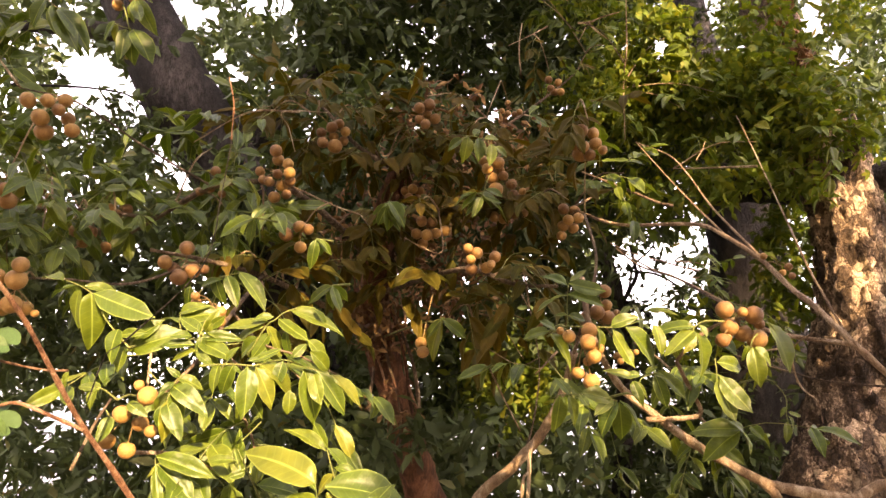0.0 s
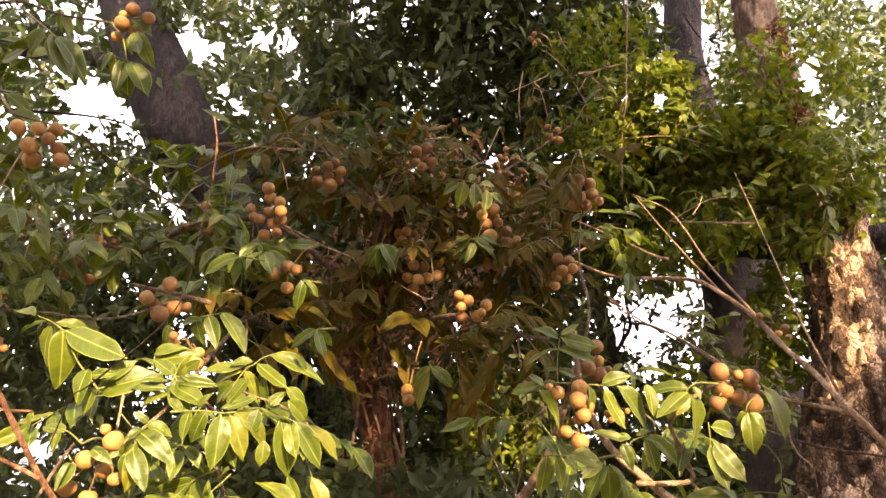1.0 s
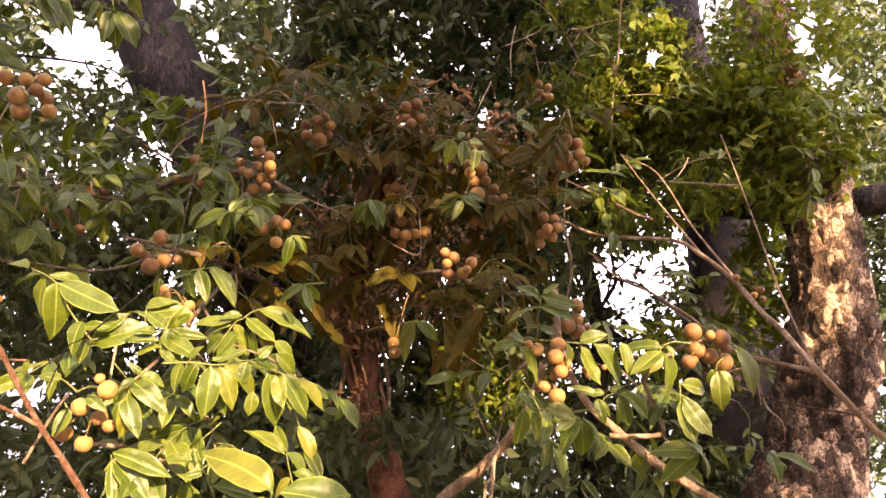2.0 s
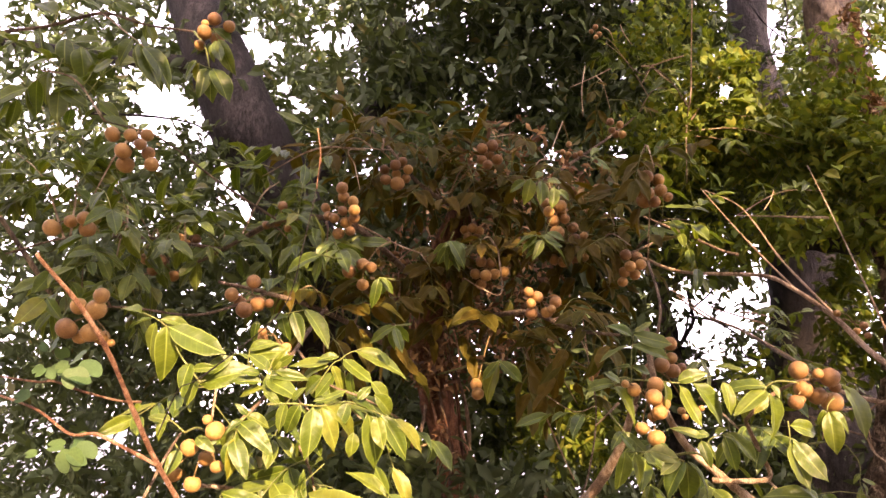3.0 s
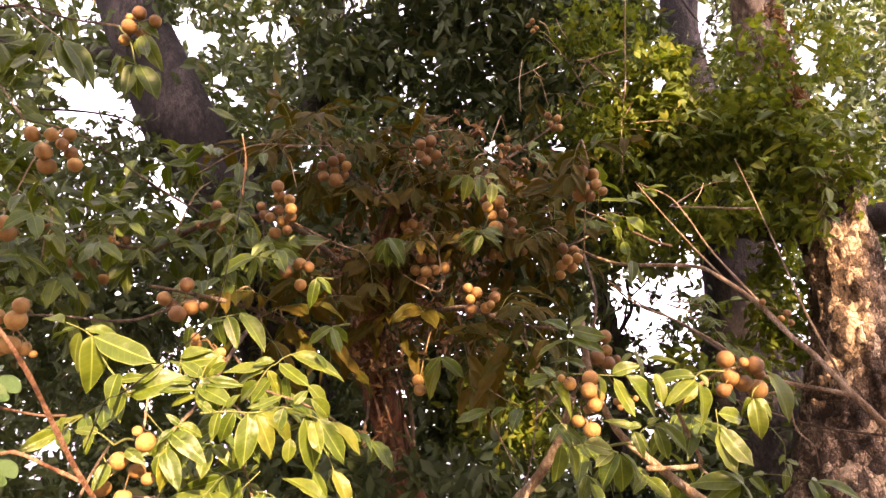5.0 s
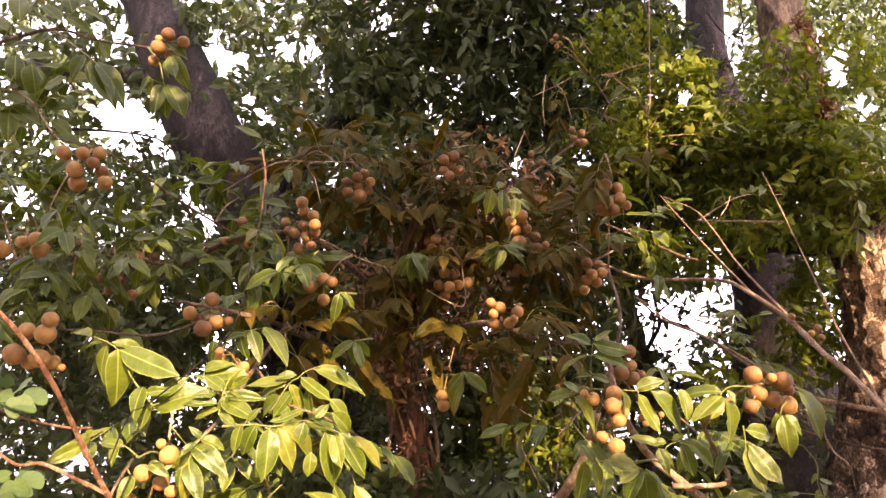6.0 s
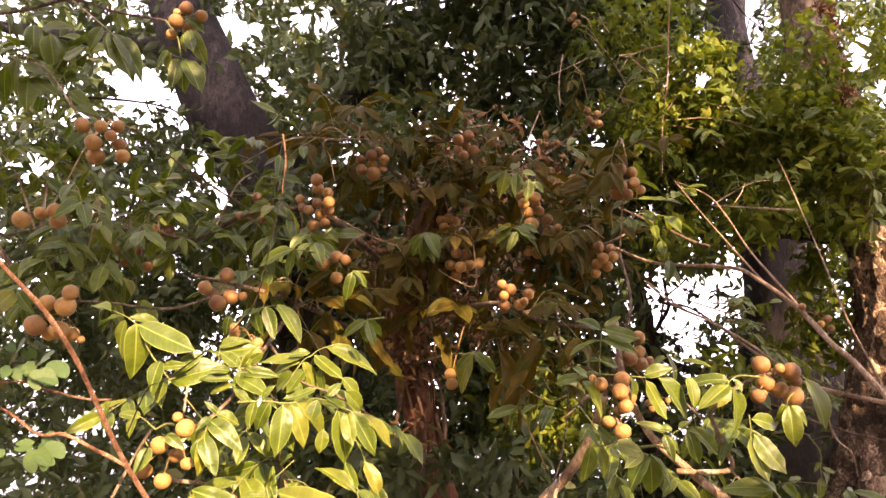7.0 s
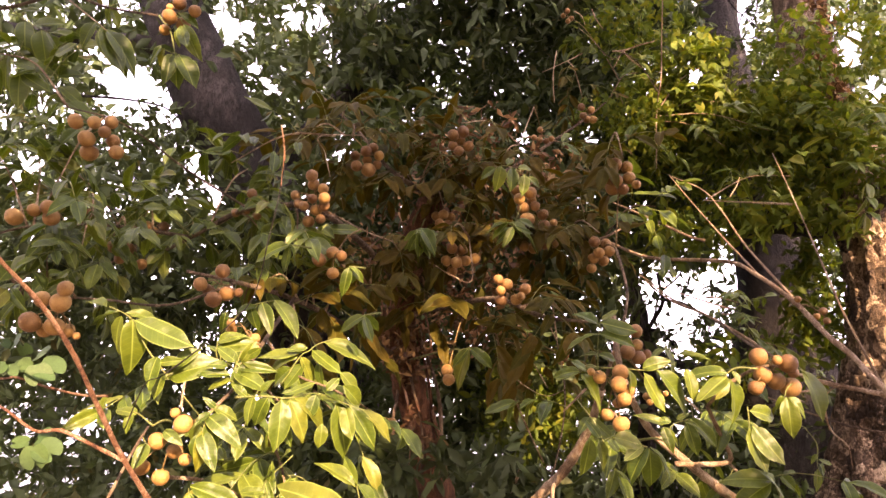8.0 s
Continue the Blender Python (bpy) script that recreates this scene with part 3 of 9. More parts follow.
# ---- pale glowing sheet added far off, standing in for bright sky below the horizon ----
sky_glow, sky_glow_nodes, sky_glow_links, sky_glow_shader = material("low_sky_glow", 1.0, 0.0)
sky_glow_shader.inputs["Base Color"].default_value = (0.0, 0.0, 0.0, 1)
sky_glow_shader.inputs["Emission Color"].default_value = (0.93, 0.95, 1.0, 1)
sky_glow_shader.inputs["Emission Strength"].default_value = 0.16
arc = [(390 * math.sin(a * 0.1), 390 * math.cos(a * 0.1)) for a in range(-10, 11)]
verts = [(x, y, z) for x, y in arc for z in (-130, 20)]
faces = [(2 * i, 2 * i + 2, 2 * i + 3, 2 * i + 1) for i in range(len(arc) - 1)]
tagged(new("backdrop", mesh_of("backdrop", verts, faces, sky_glow)), "pale glowing backdrop added for bright sky low between the leaves", "backdrop", kind="structure")

# ---- the fruit tree: trunk and limbs ----
fruit_tree = thing("fruit_tree", "fruit tree with a reddish brown trunk and thin spreading limbs", "tree")
part("trunk", trunk_mesh("trunk", ((0.05, 2.75, -0.1), (-0.028, 3.006, 1.047), (-0.12, 2.821, 1.471), (-0.208, 2.642, 1.775), (-0.263, 2.559, 1.973), (-0.232, 2.388, 2.191), (-0.153, 2.36, 2.465)), 0.082, 0.04, RED_BARK, 1, 40, 0.34, 22, 0.008), fruit_tree)
part("limb", stem_mesh("limb", ((-0.225, 2.412, 2.113), (-0.342, 2.124, 2.19), (-0.461, 1.869, 2.224), (-0.652, 1.845, 2.212), (-0.85, 1.96, 2.156), (-1.065, 2.077, 2.092)), 0.0121, 0.0036, LIMB, 8, 6, 0.12, 0.15, 2), fruit_tree)
part("limb", stem_mesh("limb", ((-0.205, 2.359, 2.289), (-0.074, 2.353, 2.324), (0.068, 2.323, 2.267), (0.239, 2.264, 2.306), (0.424, 2.321, 2.311), (0.577, 2.452, 2.414)), 0.011, 0.0036, LIMB, 8, 6, 0.12, 0.15, 3), fruit_tree)
part("limb", stem_mesh("limb", ((-0.153, 2.36, 2.465), (-0.306, 2.28, 2.537), (-0.427, 2.333, 2.694), (-0.669, 2.546, 2.998)), 0.0099, 0.0036, LIMB, 8, 6, 0.12, 0.15, 4), fruit_tree)
part("limb", stem_mesh("limb", ((-0.23, 2.485, 2.045), (-0.062, 2.231, 2.038), (0.072, 1.935, 1.995), (0.192, 1.854, 1.933), (0.298, 1.761, 1.904)), 0.011, 0.0036, LIMB, 8, 6, 0.12, 0.15, 5), fruit_tree)
part("limb", stem_mesh("limb", ((-0.238, 2.584, 1.893), (-0.379, 2.148, 1.934), (-0.488, 1.827, 1.948), (-0.595, 1.665, 1.95), (-0.704, 1.607, 1.959)), 0.011, 0.0036, LIMB, 8, 6, 0.12, 0.15, 6), fruit_tree)
part("limb", stem_mesh("limb", ((-1.45, 2.15, 2), (-2.05, 1.95, 2.77), (-1.722, 1.85, 2.825), (-1.43, 1.75, 2.798), (-1.238, 1.7, 2.809), (-1.068, 1.66, 2.741), (-0.888, 1.6, 2.677)), 0.0075, 0.0028, LIMB, 8, 6, 0.12, 0.15, 7), fruit_tree)
part("limb", stem_mesh("limb", ((-0.652, 1.845, 2.212), (-0.814, 1.762, 2.293), (-0.968, 1.677, 2.384), (-1.124, 1.66, 2.422)), 0.0036, 0.0018, LIMB, 8, 6, 0.12, 0.15, 8), fruit_tree)
part("limb", stem_mesh("limb", ((-0.85, 1.96, 2.156), (-1.039, 1.852, 2.148), (-1.236, 1.8, 2.123), (-1.388, 1.764, 2.056)), 0.0055, 0.0024, LIMB, 8, 6, 0.12, 0.15, 9), fruit_tree)
part("limb", stem_mesh("limb", ((-0.595, 1.665, 1.95), (-0.7, 1.533, 1.859), (-0.805, 1.429, 1.844), (-0.92, 1.376, 1.833)), 0.0035, 0.0018, LIMB, 8, 6, 0.12, 0.15, 10), fruit_tree)
part("limb", stem_mesh("limb", ((-0.488, 1.827, 1.948), (-0.448, 1.461, 1.778), (-0.426, 1.237, 1.659), (-0.457, 1.154, 1.584)), 0.0055, 0.0024, LIMB, 8, 6, 0.12, 0.15, 11), fruit_tree)
part("limb", stem_mesh("limb", ((-0.448, 1.461, 1.778), (-0.337, 1.283, 1.688), (-0.253, 1.243, 1.657), (-0.17, 1.258, 1.617)), 0.0033, 0.0012, LIMB, 8, 6, 0.12, 0.15, 12), fruit_tree)
part("limb", stem_mesh("limb", ((-0.153, 2.36, 2.465), (0.149, 2.751, 2.759), (0.576, 3.047, 3.204), (0.774, 3.277, 3.5)), 0.0099, 0.0036, LIMB, 8, 6, 0.12, 0.15, 13), fruit_tree)
second_tree = thing("fruit_tree", "slender fruit tree stem with pale sunlit bark and forking branches", "tree")
part("trunk", stem_mesh("trunk", ((1.3, 1.5, 0), (1.25, 1.5, 0.7), (1.043, 1.598, 1.37), (0.861, 1.57, 1.396), (0.731, 1.543, 1.417), (0.661, 1.527, 1.436), (0.552, 1.528, 1.496), (0.495, 1.525, 1.535), (0.442, 1.531, 1.578), (0.387, 1.535, 1.627), (0.341, 1.512, 1.696), (0.326, 1.541, 1.772), (0.331, 1.61, 1.889)), 0.013, 0.006, TWIG, 12, 6, 0.12, 0.15, 14), second_tree)
part("limb", stem_mesh("limb", ((0.661, 1.527, 1.436), (0.692, 1.526, 1.403), (0.721, 1.542, 1.347), (0.775, 1.63, 1.258)), 0.009, 0.009, TWIG, 8, 6, 0.12, 0.15, 15), second_tree)
part("limb", stem_mesh("limb", ((0.434, 1.526, 1.559), (0.485, 1.517, 1.56), (0.547, 1.516, 1.571), (0.524, 1.5, 1.621), (0.494, 1.481, 1.678)), 0.006, 0.004, TWIG, 8, 6, 0.12, 0.15, 16), second_tree)
part("limb", stem_mesh("limb", ((0.494, 1.481, 1.678), (0.534, 1.459, 1.723), (0.598, 1.449, 1.759), (0.662, 1.451, 1.762)), 0.004, 0.003, TWIG, 8, 6, 0.12, 0.15, 17), second_tree)
third_tree = thing("fruit_tree", "forked sapling stem with smooth bark catching the sun", "tree")
part("trunk", stem_mesh("trunk", ((0, 2, 0), (0.08, 1.98, 0.8), (0.065, 2.1, 1.286), (0.204, 2.052, 1.456), (0.265, 1.979, 1.53), (0.319, 1.895, 1.64), (0.341, 1.814, 1.738)), 0.02, 0.0095, TWIG, 12, 6, 0.12, 0.15, 18), third_tree)
part("branch", stem_mesh("branch", ((0.341, 1.814, 1.738), (0.369, 1.726, 1.857), (0.398, 1.742, 1.978), (0.408, 1.899, 2.15)), 0.0055, 0.003, LIMB, 8, 6, 0.12, 0.15, 19), third_tree)
part("limb", stem_mesh("limb", ((0.228, 2.045, 1.481), (0.263, 2.067, 1.583), (0.292, 2.122, 1.749), (0.274, 2.171, 1.929)), 0.0032, 0.0016, LIMB, 8, 6, 0.12, 0.15, 19), third_tree)
leaning_tree = thing("leaning_tree", "tall tree with long bare brown branches leaning across the gap", "tree")
part("trunk", stem_mesh("trunk", ((1.6, 1.3, 0), (1.177, 1.473, 1.404), (1.011, 1.513, 1.597), (0.923, 1.572, 1.736), (0.897, 1.648, 1.827), (0.878, 1.704, 1.882), (0.855, 1.806, 1.988), (0.811, 1.929, 2.097), (0.778, 2.062, 2.172), (0.612, 2.295, 2.246), (0.516, 2.469, 2.351)), 0.0078, 0.0052, PALE_TWIG, 10, 6, 0.12, 0.15, 20), leaning_tree)
part("branch", stem_mesh("branch", ((0.93, 1.57, 1.725), (0.843, 1.764, 1.785), (0.794, 1.846, 1.852), (0.773, 1.932, 1.91), (0.706, 2.059, 2.001), (0.667, 2.194, 2.068), (0.615, 2.32, 2.164)), 0.0055, 0.0026, PALE_TWIG, 8, 6, 0.12, 0.15, 21), leaning_tree)
part("branch", stem_mesh("branch", ((0.93, 1.57, 1.73), (0.941, 1.617, 1.761), (0.954, 1.709, 1.872), (0.955, 1.765, 1.962), (0.967, 1.837, 2.071), (0.977, 1.908, 2.184), (0.977, 2.005, 2.378), (0.978, 2.105, 2.565)), 0.0042, 0.0015, TWIG, 8, 6, 0.12, 0.15, 22), leaning_tree)
part("branch", stem_mesh("branch", ((0.867, 1.791, 1.97), (0.865, 2.098, 2.232), (0.837, 2.206, 2.392), (0.794, 2.249, 2.484), (0.702, 2.289, 2.549)), 0.0036, 0.0015, PALE_TWIG, 8, 6, 0.12, 0.15, 23), leaning_tree)
part("branch", stem_mesh("branch", ((0.825, 1.931, 2.09), (0.832, 2.186, 2.285), (0.762, 2.246, 2.423), (0.691, 2.287, 2.554)), 0.0032, 0.0014, PALE_TWIG, 8, 6, 0.12, 0.15, 24), leaning_tree)
part("branch", stem_mesh("branch", ((1.048, 2.156, 2.406), (1.057, 2.529, 2.556), (1.001, 2.807, 2.668)), 0.0042, 0.002, PALE_TWIG, 8, 6, 0.12, 0.15, 25), leaning_tree)
part("twig", stem_mesh("twig", ((0.869, 1.62, 1.762), (0.854, 1.7, 1.732), (0.879, 1.75, 1.657)), 0.002, 0.0012, PALE_TWIG, 8, 6, 0.12, 0.15, 80), leaning_tree)
part("branch", stem_mesh("branch", ((1.141, 1.75, 1.64), (1.129, 1.8, 1.651), (1.031, 1.9, 1.675), (0.978, 1.95, 1.7), (0.931, 2, 1.726), (0.857, 2.05, 1.765)), 0.0036, 0.002, LIMB, 8, 6, 0.12, 0.15, 81), leaning_tree)
part("branch", stem_mesh("branch", ((0.935, 1.565, 1.72), (0.977, 1.75, 1.754), (0.988, 1.85, 1.773), (0.966, 1.95, 1.82)), 0.0034, 0.002, LIMB, 8, 6, 0.12, 0.15, 82), leaning_tree)
part("branch", stem_mesh("branch", ((0.612, 1.5, 1.809), (0.677, 1.75, 1.879), (0.726, 2.1, 2.007), (0.692, 2.35, 2.11), (0.647, 2.5, 2.219)), 0.0036, 0.003, LIMB, 8, 6, 0.12, 0.15, 83), leaning_tree)
part("twig", stem_mesh("twig", ((0.797, 2.1, 2.031), (0.747, 2.15, 2.062), (0.65, 2.3, 2.145), (0.602, 2.4, 2.211)), 0.003, 0.0018, PALE_TWIG, 8, 6, 0.12, 0.15, 84), leaning_tree)
part("branch", stem_mesh("branch", ((0.786, 2.25, 2.3), (0.757, 2.3, 2.328), (0.672, 2.35, 2.392), (0.579, 2.4, 2.458), (0.526, 2.45, 2.505)), 0.0055, 0.004, LIMB, 8, 6, 0.12, 0.15, 85), leaning_tree)
part("twig", stem_mesh("twig", ((0.825, 2.1, 2.403), (0.858, 2.12, 2.45), (0.878, 2.14, 2.49)), 0.0016, 0.001, PALE_TWIG, 8, 6, 0.12, 0.15, 86), leaning_tree)
sapling = thing("sapling", "reddish brown bare stem with round two-lobed leaves", "sapling")
part("stem", stem_mesh("stem", ((-0.16, 1.12, 0), (-0.18, 1.12, 0.7), (-0.363, 1.204, 1.26), (-0.428, 1.114, 1.376), (-0.469, 1.031, 1.473), (-0.491, 0.969, 1.534), (-0.504, 0.909, 1.593), (-0.512, 0.838, 1.653), (-0.522, 0.772, 1.697), (-0.539, 0.708, 1.733), (-0.541, 0.701, 1.739)), 0.0052, 0.0021, RED_TWIG, 12, 8, 0.2, 0.16, 26), sapling)
part("twig", stem_mesh("twig", ((-0.487, 0.973, 1.524), (-0.534, 0.976, 1.542), (-0.585, 0.979, 1.56), (-0.635, 0.999, 1.559), (-0.699, 1.008, 1.591), (-0.787, 1.03, 1.613)), 0.0028, 0.0018, RED_TWIG, 8, 6, 0.12, 0.2, 27), sapling)
part("twig", stem_mesh("twig", ((-0.608, 1.138, 1.621), (-0.62, 1.086, 1.617), (-0.648, 1.031, 1.623), (-0.675, 0.996, 1.632), (-0.687, 0.976, 1.628), (-0.744, 0.973, 1.633)), 0.0019, 0.0013, RED_TWIG, 8, 6, 0.12, 0.2, 28), sapling)
part("twig", stem_mesh("twig", ((-0.526, 1.03, 1.47), (-0.516, 1.062, 1.535), (-0.516, 1.103, 1.574)), 0.0024, 0.0018, LIMB, 8, 6, 0.12, 0.15, 29), sapling)
thin_shoot = thing("thin_shoot", "thin dark bare shoot with small buds", "twig")
part("stem", stem_mesh("stem", ((-0.563, 1.124, 1.569), (-0.524, 1.083, 1.637), (-0.451, 0.979, 1.644), (-0.345, 0.884, 1.692), (-0.297, 0.835, 1.72), (-0.28, 0.815, 1.753), (-0.271, 0.796, 1.783), (-0.253, 0.764, 1.855), (-0.25, 0.752, 1.894), (-0.255, 0.742, 1.926)), 0.0009, 0.0006, DARK_BARK, 8, 6, 0.12, 0.5, 30), thin_shoot)
part("twig", stem_mesh("twig", ((-0.253, 0.764, 1.855), (-0.25, 0.752, 1.894), (-0.255, 0.742, 1.926)), 0.0011, 0.0008, RED_TWIG, 8, 6, 0.14, 0.4, 130), thin_shoot)
# climbers on the trunk
part("climber", stem_mesh("climber", ((-0.139, 2.502, 1.498), (-0.146, 2.491, 1.646), (-0.211, 2.571, 1.807), (-0.284, 2.54, 1.965), (-0.284, 2.494, 2.125)), 0.00551608, 0.003, RED_BARK, 6, 5, 0.15, 0.3, 90), fruit_tree)
part("climber", stem_mesh("climber", ((-0.023, 2.528, 1.502), (-0.099, 2.495, 1.648), (-0.142, 2.568, 1.809), (-0.138, 2.496, 1.962), (-0.192, 2.561, 2.144)), 0.00754906, 0.003, RED_TWIG, 6, 5, 0.15, 0.3, 91), fruit_tree)
part("climber", stem_mesh("climber", ((-0.196, 2.561, 1.495), (-0.194, 2.56, 1.647), (-0.232, 2.526, 1.801), (-0.312, 2.494, 1.956), (-0.326, 2.49, 2.123)), 0.00564475, 0.003, RED_TWIG, 6, 5, 0.15, 0.3, 92), fruit_tree)
part("climber", stem_mesh("climber", ((-0.085, 2.511, 1.5), (-0.087, 2.567, 1.652), (-0.11, 2.49, 1.802), (-0.17, 2.508, 1.963), (-0.199, 2.52, 2.134)), 0.0075699, 0.003, LIMB, 6, 5, 0.15, 0.3, 93), fruit_tree)
part("climber", stem_mesh("climber", ((-0.145, 2.498, 1.498), (-0.156, 2.573, 1.649), (-0.198, 2.526, 1.802), (-0.234, 2.498, 1.959), (-0.272, 2.506, 2.128)), 0.00643555, 0.003, LIMB, 6, 5, 0.15, 0.3, 94), fruit_tree)
part("climber", stem_mesh("climber", ((-0.203, 2.545, 1.495), (-0.26, 2.514, 1.643), (-0.259, 2.58, 1.806), (-0.36, 2.553, 1.965), (-0.343, 2.511, 2.127)), 0.00644451, 0.003, LIMB, 6, 5, 0.15, 0.3, 95), fruit_tree)
part("climber", stem_mesh("climber", ((-0.066, 2.537, 1.5), (-0.116, 2.552, 1.65), (-0.136, 2.5, 1.802), (-0.185, 2.523, 1.965), (-0.257, 2.508, 2.129)), 0.00778761, 0.003, RED_BARK, 6, 5, 0.15, 0.3, 96), fruit_tree)
# thin dead twigs in the crown
part("twig", stem_mesh("twig", ((-0.461, 1.869, 2.224), (-0.409, 1.835, 2.202), (-0.308, 1.823, 2.15), (-0.229, 1.833, 2.125)), 0.0028, 0.0016799999999999999, TWIG, 6, 6, 0.12, 0.3, 31), fruit_tree)
part("twig", stem_mesh("twig", ((-0.427, 2.333, 2.694), (-0.474, 1.878, 2.465), (-0.455, 1.875, 2.41), (-0.431, 1.869, 2.33)), 0.002, 0.0012, TWIG, 6, 6, 0.12, 0.3, 32), fruit_tree)
part("twig", stem_mesh("twig", ((-1.238, 1.7, 2.809), (-1.075, 1.62, 2.669), (-1.024, 1.6, 2.625)), 0.0026, 0.0014, TWIG, 6, 6, 0.12, 0.3, 33), fruit_tree)
part("twig", stem_mesh("twig", ((0.362, 2.78, 3.372), (0.327, 2.635, 3.156), (0.33, 2.625, 3.018)), 0.003, 0.0018, TWIG, 6, 6, 0.12, 0.3, 34), fruit_tree)
part("twig", stem_mesh("twig", ((0.249, 2.674, 3.02), (0.192, 2.428, 2.793), (0.164, 2.4, 2.709)), 0.003, 0.0018, TWIG, 6, 6, 0.12, 0.3, 35), fruit_tree)
part("twig", stem_mesh("twig", ((0.097, 2.367, 1.955), (0.113, 2.199, 1.822), (0.177, 2.194, 1.672), (0.235, 2.181, 1.551)), 0.004, 0.0024, TWIG, 6, 6, 0.12, 0.3, 36), fruit_tree)
part("twig", stem_mesh("twig", ((0.113, 2.199, 1.822), (0.236, 2.223, 1.756), (0.307, 2.219, 1.776)), 0.002, 0.0012, TWIG, 6, 6, 0.12, 0.3, 37), fruit_tree)
part("twig", stem_mesh("twig", ((0.495, 2.874, 3.421), (0.409, 2.84, 3.351), (0.3, 2.807, 3.274)), 0.003, 0.0018, TWIG, 6, 6, 0.12, 0.3, 38), fruit_tree)
part("twig", stem_mesh("twig", ((-0.014, 2.119, 2.239), (-0.002, 1.966, 2.058), (-0.06, 1.913, 2.054), (-0.11, 1.903, 2.08)), 0.0022, 0.00132, TWIG, 6, 6, 0.12, 0.3, 39), fruit_tree)
part("twig", stem_mesh("twig", ((1.101, 2.235, 1.811), (1.15, 2.272, 1.694), (1.206, 2.289, 1.645), (1.226, 2.311, 1.577)), 0.003, 0.0018, TWIG, 6, 6, 0.12, 0.3, 40), fruit_tree)
part("twig", stem_mesh("twig", ((1.101, 2.235, 1.811), (0.974, 2.136, 1.779), (0.905, 2.054, 1.697)), 0.003, 0.0018, TWIG, 6, 6, 0.12, 0.3, 41), fruit_tree)
# ---- trees behind ----
left_tree = thing("forest_tree", "leaning dark-barked forest tree with a dense dark crown", "tree")
part("trunk", trunk_mesh("trunk", ((-0.279, 4.657, 0), (-0.384, 4.655, 0.919), (-0.841, 4.34, 1.902), (-1.27, 3.869, 3.048), (-1.56, 3.714, 3.524), (-1.89, 3.73, 4.121), (-2.33, 3.837, 5.09), (-2.85, 4.007, 6.532)), 0.26, 0.165, DARK_BARK, 42), left_tree)
part("limb", stem_mesh("limb", ((-1.791, 3.698, 3.9), (-2.247, 3.668, 3.946), (-2.693, 3.736, 4.019), (-3.528, 3.86, 4.208)), 0.06, 0.03, DARK_BARK, 8, 6, 0.12, 0.15, 43), left_tree)
part("limb", stem_mesh("limb", ((-1.31, 3.869, 3.048), (-0.894, 4.076, 3.787), (-0.5, 4.299, 4.47), (-0.221, 4.381, 5.6)), 0.07, 0.04, DARK_BARK, 8, 6, 0.12, 0.15, 44), left_tree)
right_tree = thing("bark_tree", "thick tree trunk with flaking pale brown bark in patchy sun", "tree")
part("trunk", trunk_mesh("trunk", ((1.9, 3.62, 0), (1.9, 3.55, 0.75), (1.9, 3.5, 1.227), (1.965, 3.42, 1.693), (2.02, 3.33, 2.06), (1.981, 3.25, 2.349), (1.918, 3.211, 2.813), (1.853, 3.183, 3.069)), 0.165, 0.15, BARK, 45, 144, 0.26, 46, 0.016, 1.9), right_tree)
# Upper limb in darker bark: the shade on it is put into the colour.
part("limb", trunk_mesh("limb", ((1.933, 3.22, 2.788), (1.876, 3.313, 3.161), (1.791, 3.332, 3.775), (1.833, 3.448, 4.425), (2.039, 3.765, 5.808)), 0.14, 0.11, LIMB, 46, 96, 0.2, 44, 0.011), right_tree)
part("limb", stem_mesh("limb", ((1.523, 3.886, 2.96), (1.795, 3.697, 2.922), (1.947, 3.421, 2.814), (2.081, 3.179, 2.764), (2.504, 3.027, 2.794)), 0.085, 0.075, DARK_BARK, 16, 6, 0.12, 0.15, 47), right_tree)
dark_tree = thing("forest_tree", "dark forest tree trunk behind hanging foliage", "tree")
part("trunk", trunk_mesh("trunk", ((2.111, 5.031, 0), (2.204, 5.033, 0.991), (2.048, 4.493, 2.398), (1.914, 4.298, 3.022), (1.779, 4.24, 3.882), (1.735, 4.307, 4.685), (1.877, 4.519, 6.061)), 0.2, 0.12, DARK_BARK, 48, 40, 0.16, 16, 0.0, 2.2), dark_tree)
part("limb", stem_mesh("limb", ((2.017, 4.536, 2.256), (1.455, 4.434, 2.184), (1.173, 4.298, 2.258), (1.061, 4.234, 2.454), (0.994, 4.171, 2.652), (0.944, 4.258, 3.049)), 0.025, 0.018, DARK_BARK, 8, 6, 0.12, 0.15, 49), dark_tree)
part("limb", stem_mesh("limb", ((1.099, 4.266, 2.355), (1.172, 4.286, 2.469), (1.216, 4.294, 2.618), (1.327, 4.265, 2.725), (1.443, 4.321, 2.896), (1.641, 4.399, 3.005)), 0.008, 0.004, DARK_BARK, 8, 6, 0.12, 0.15, 50), dark_tree)
vine_tree = thing("vine_thicket", "tangle of sunlit climbing vines with small yellow-green leaves", "tree")
part("stem", stem_mesh("stem", ((0.908, 3.156, 3.225), (0.875, 2.992, 3.245), (0.864, 2.94, 3.245), (0.86, 2.87, 3.301), (0.856, 2.81, 3.498), (0.865, 2.759, 3.835), (0.912, 2.728, 4.627)), 0.0034, 0.0026, PALE_TWIG, 8, 6, 0.12, 0.15, 51), vine_tree)
part("stem", stem_mesh("stem", ((0.866, 2.936, 3.258), (0.778, 2.897, 3.375), (0.696, 2.877, 3.43), (0.653, 2.928, 3.43), (0.592, 2.955, 3.508)), 0.003, 0.002, LIMB, 8, 6, 0.12, 0.15, 52), vine_tree)
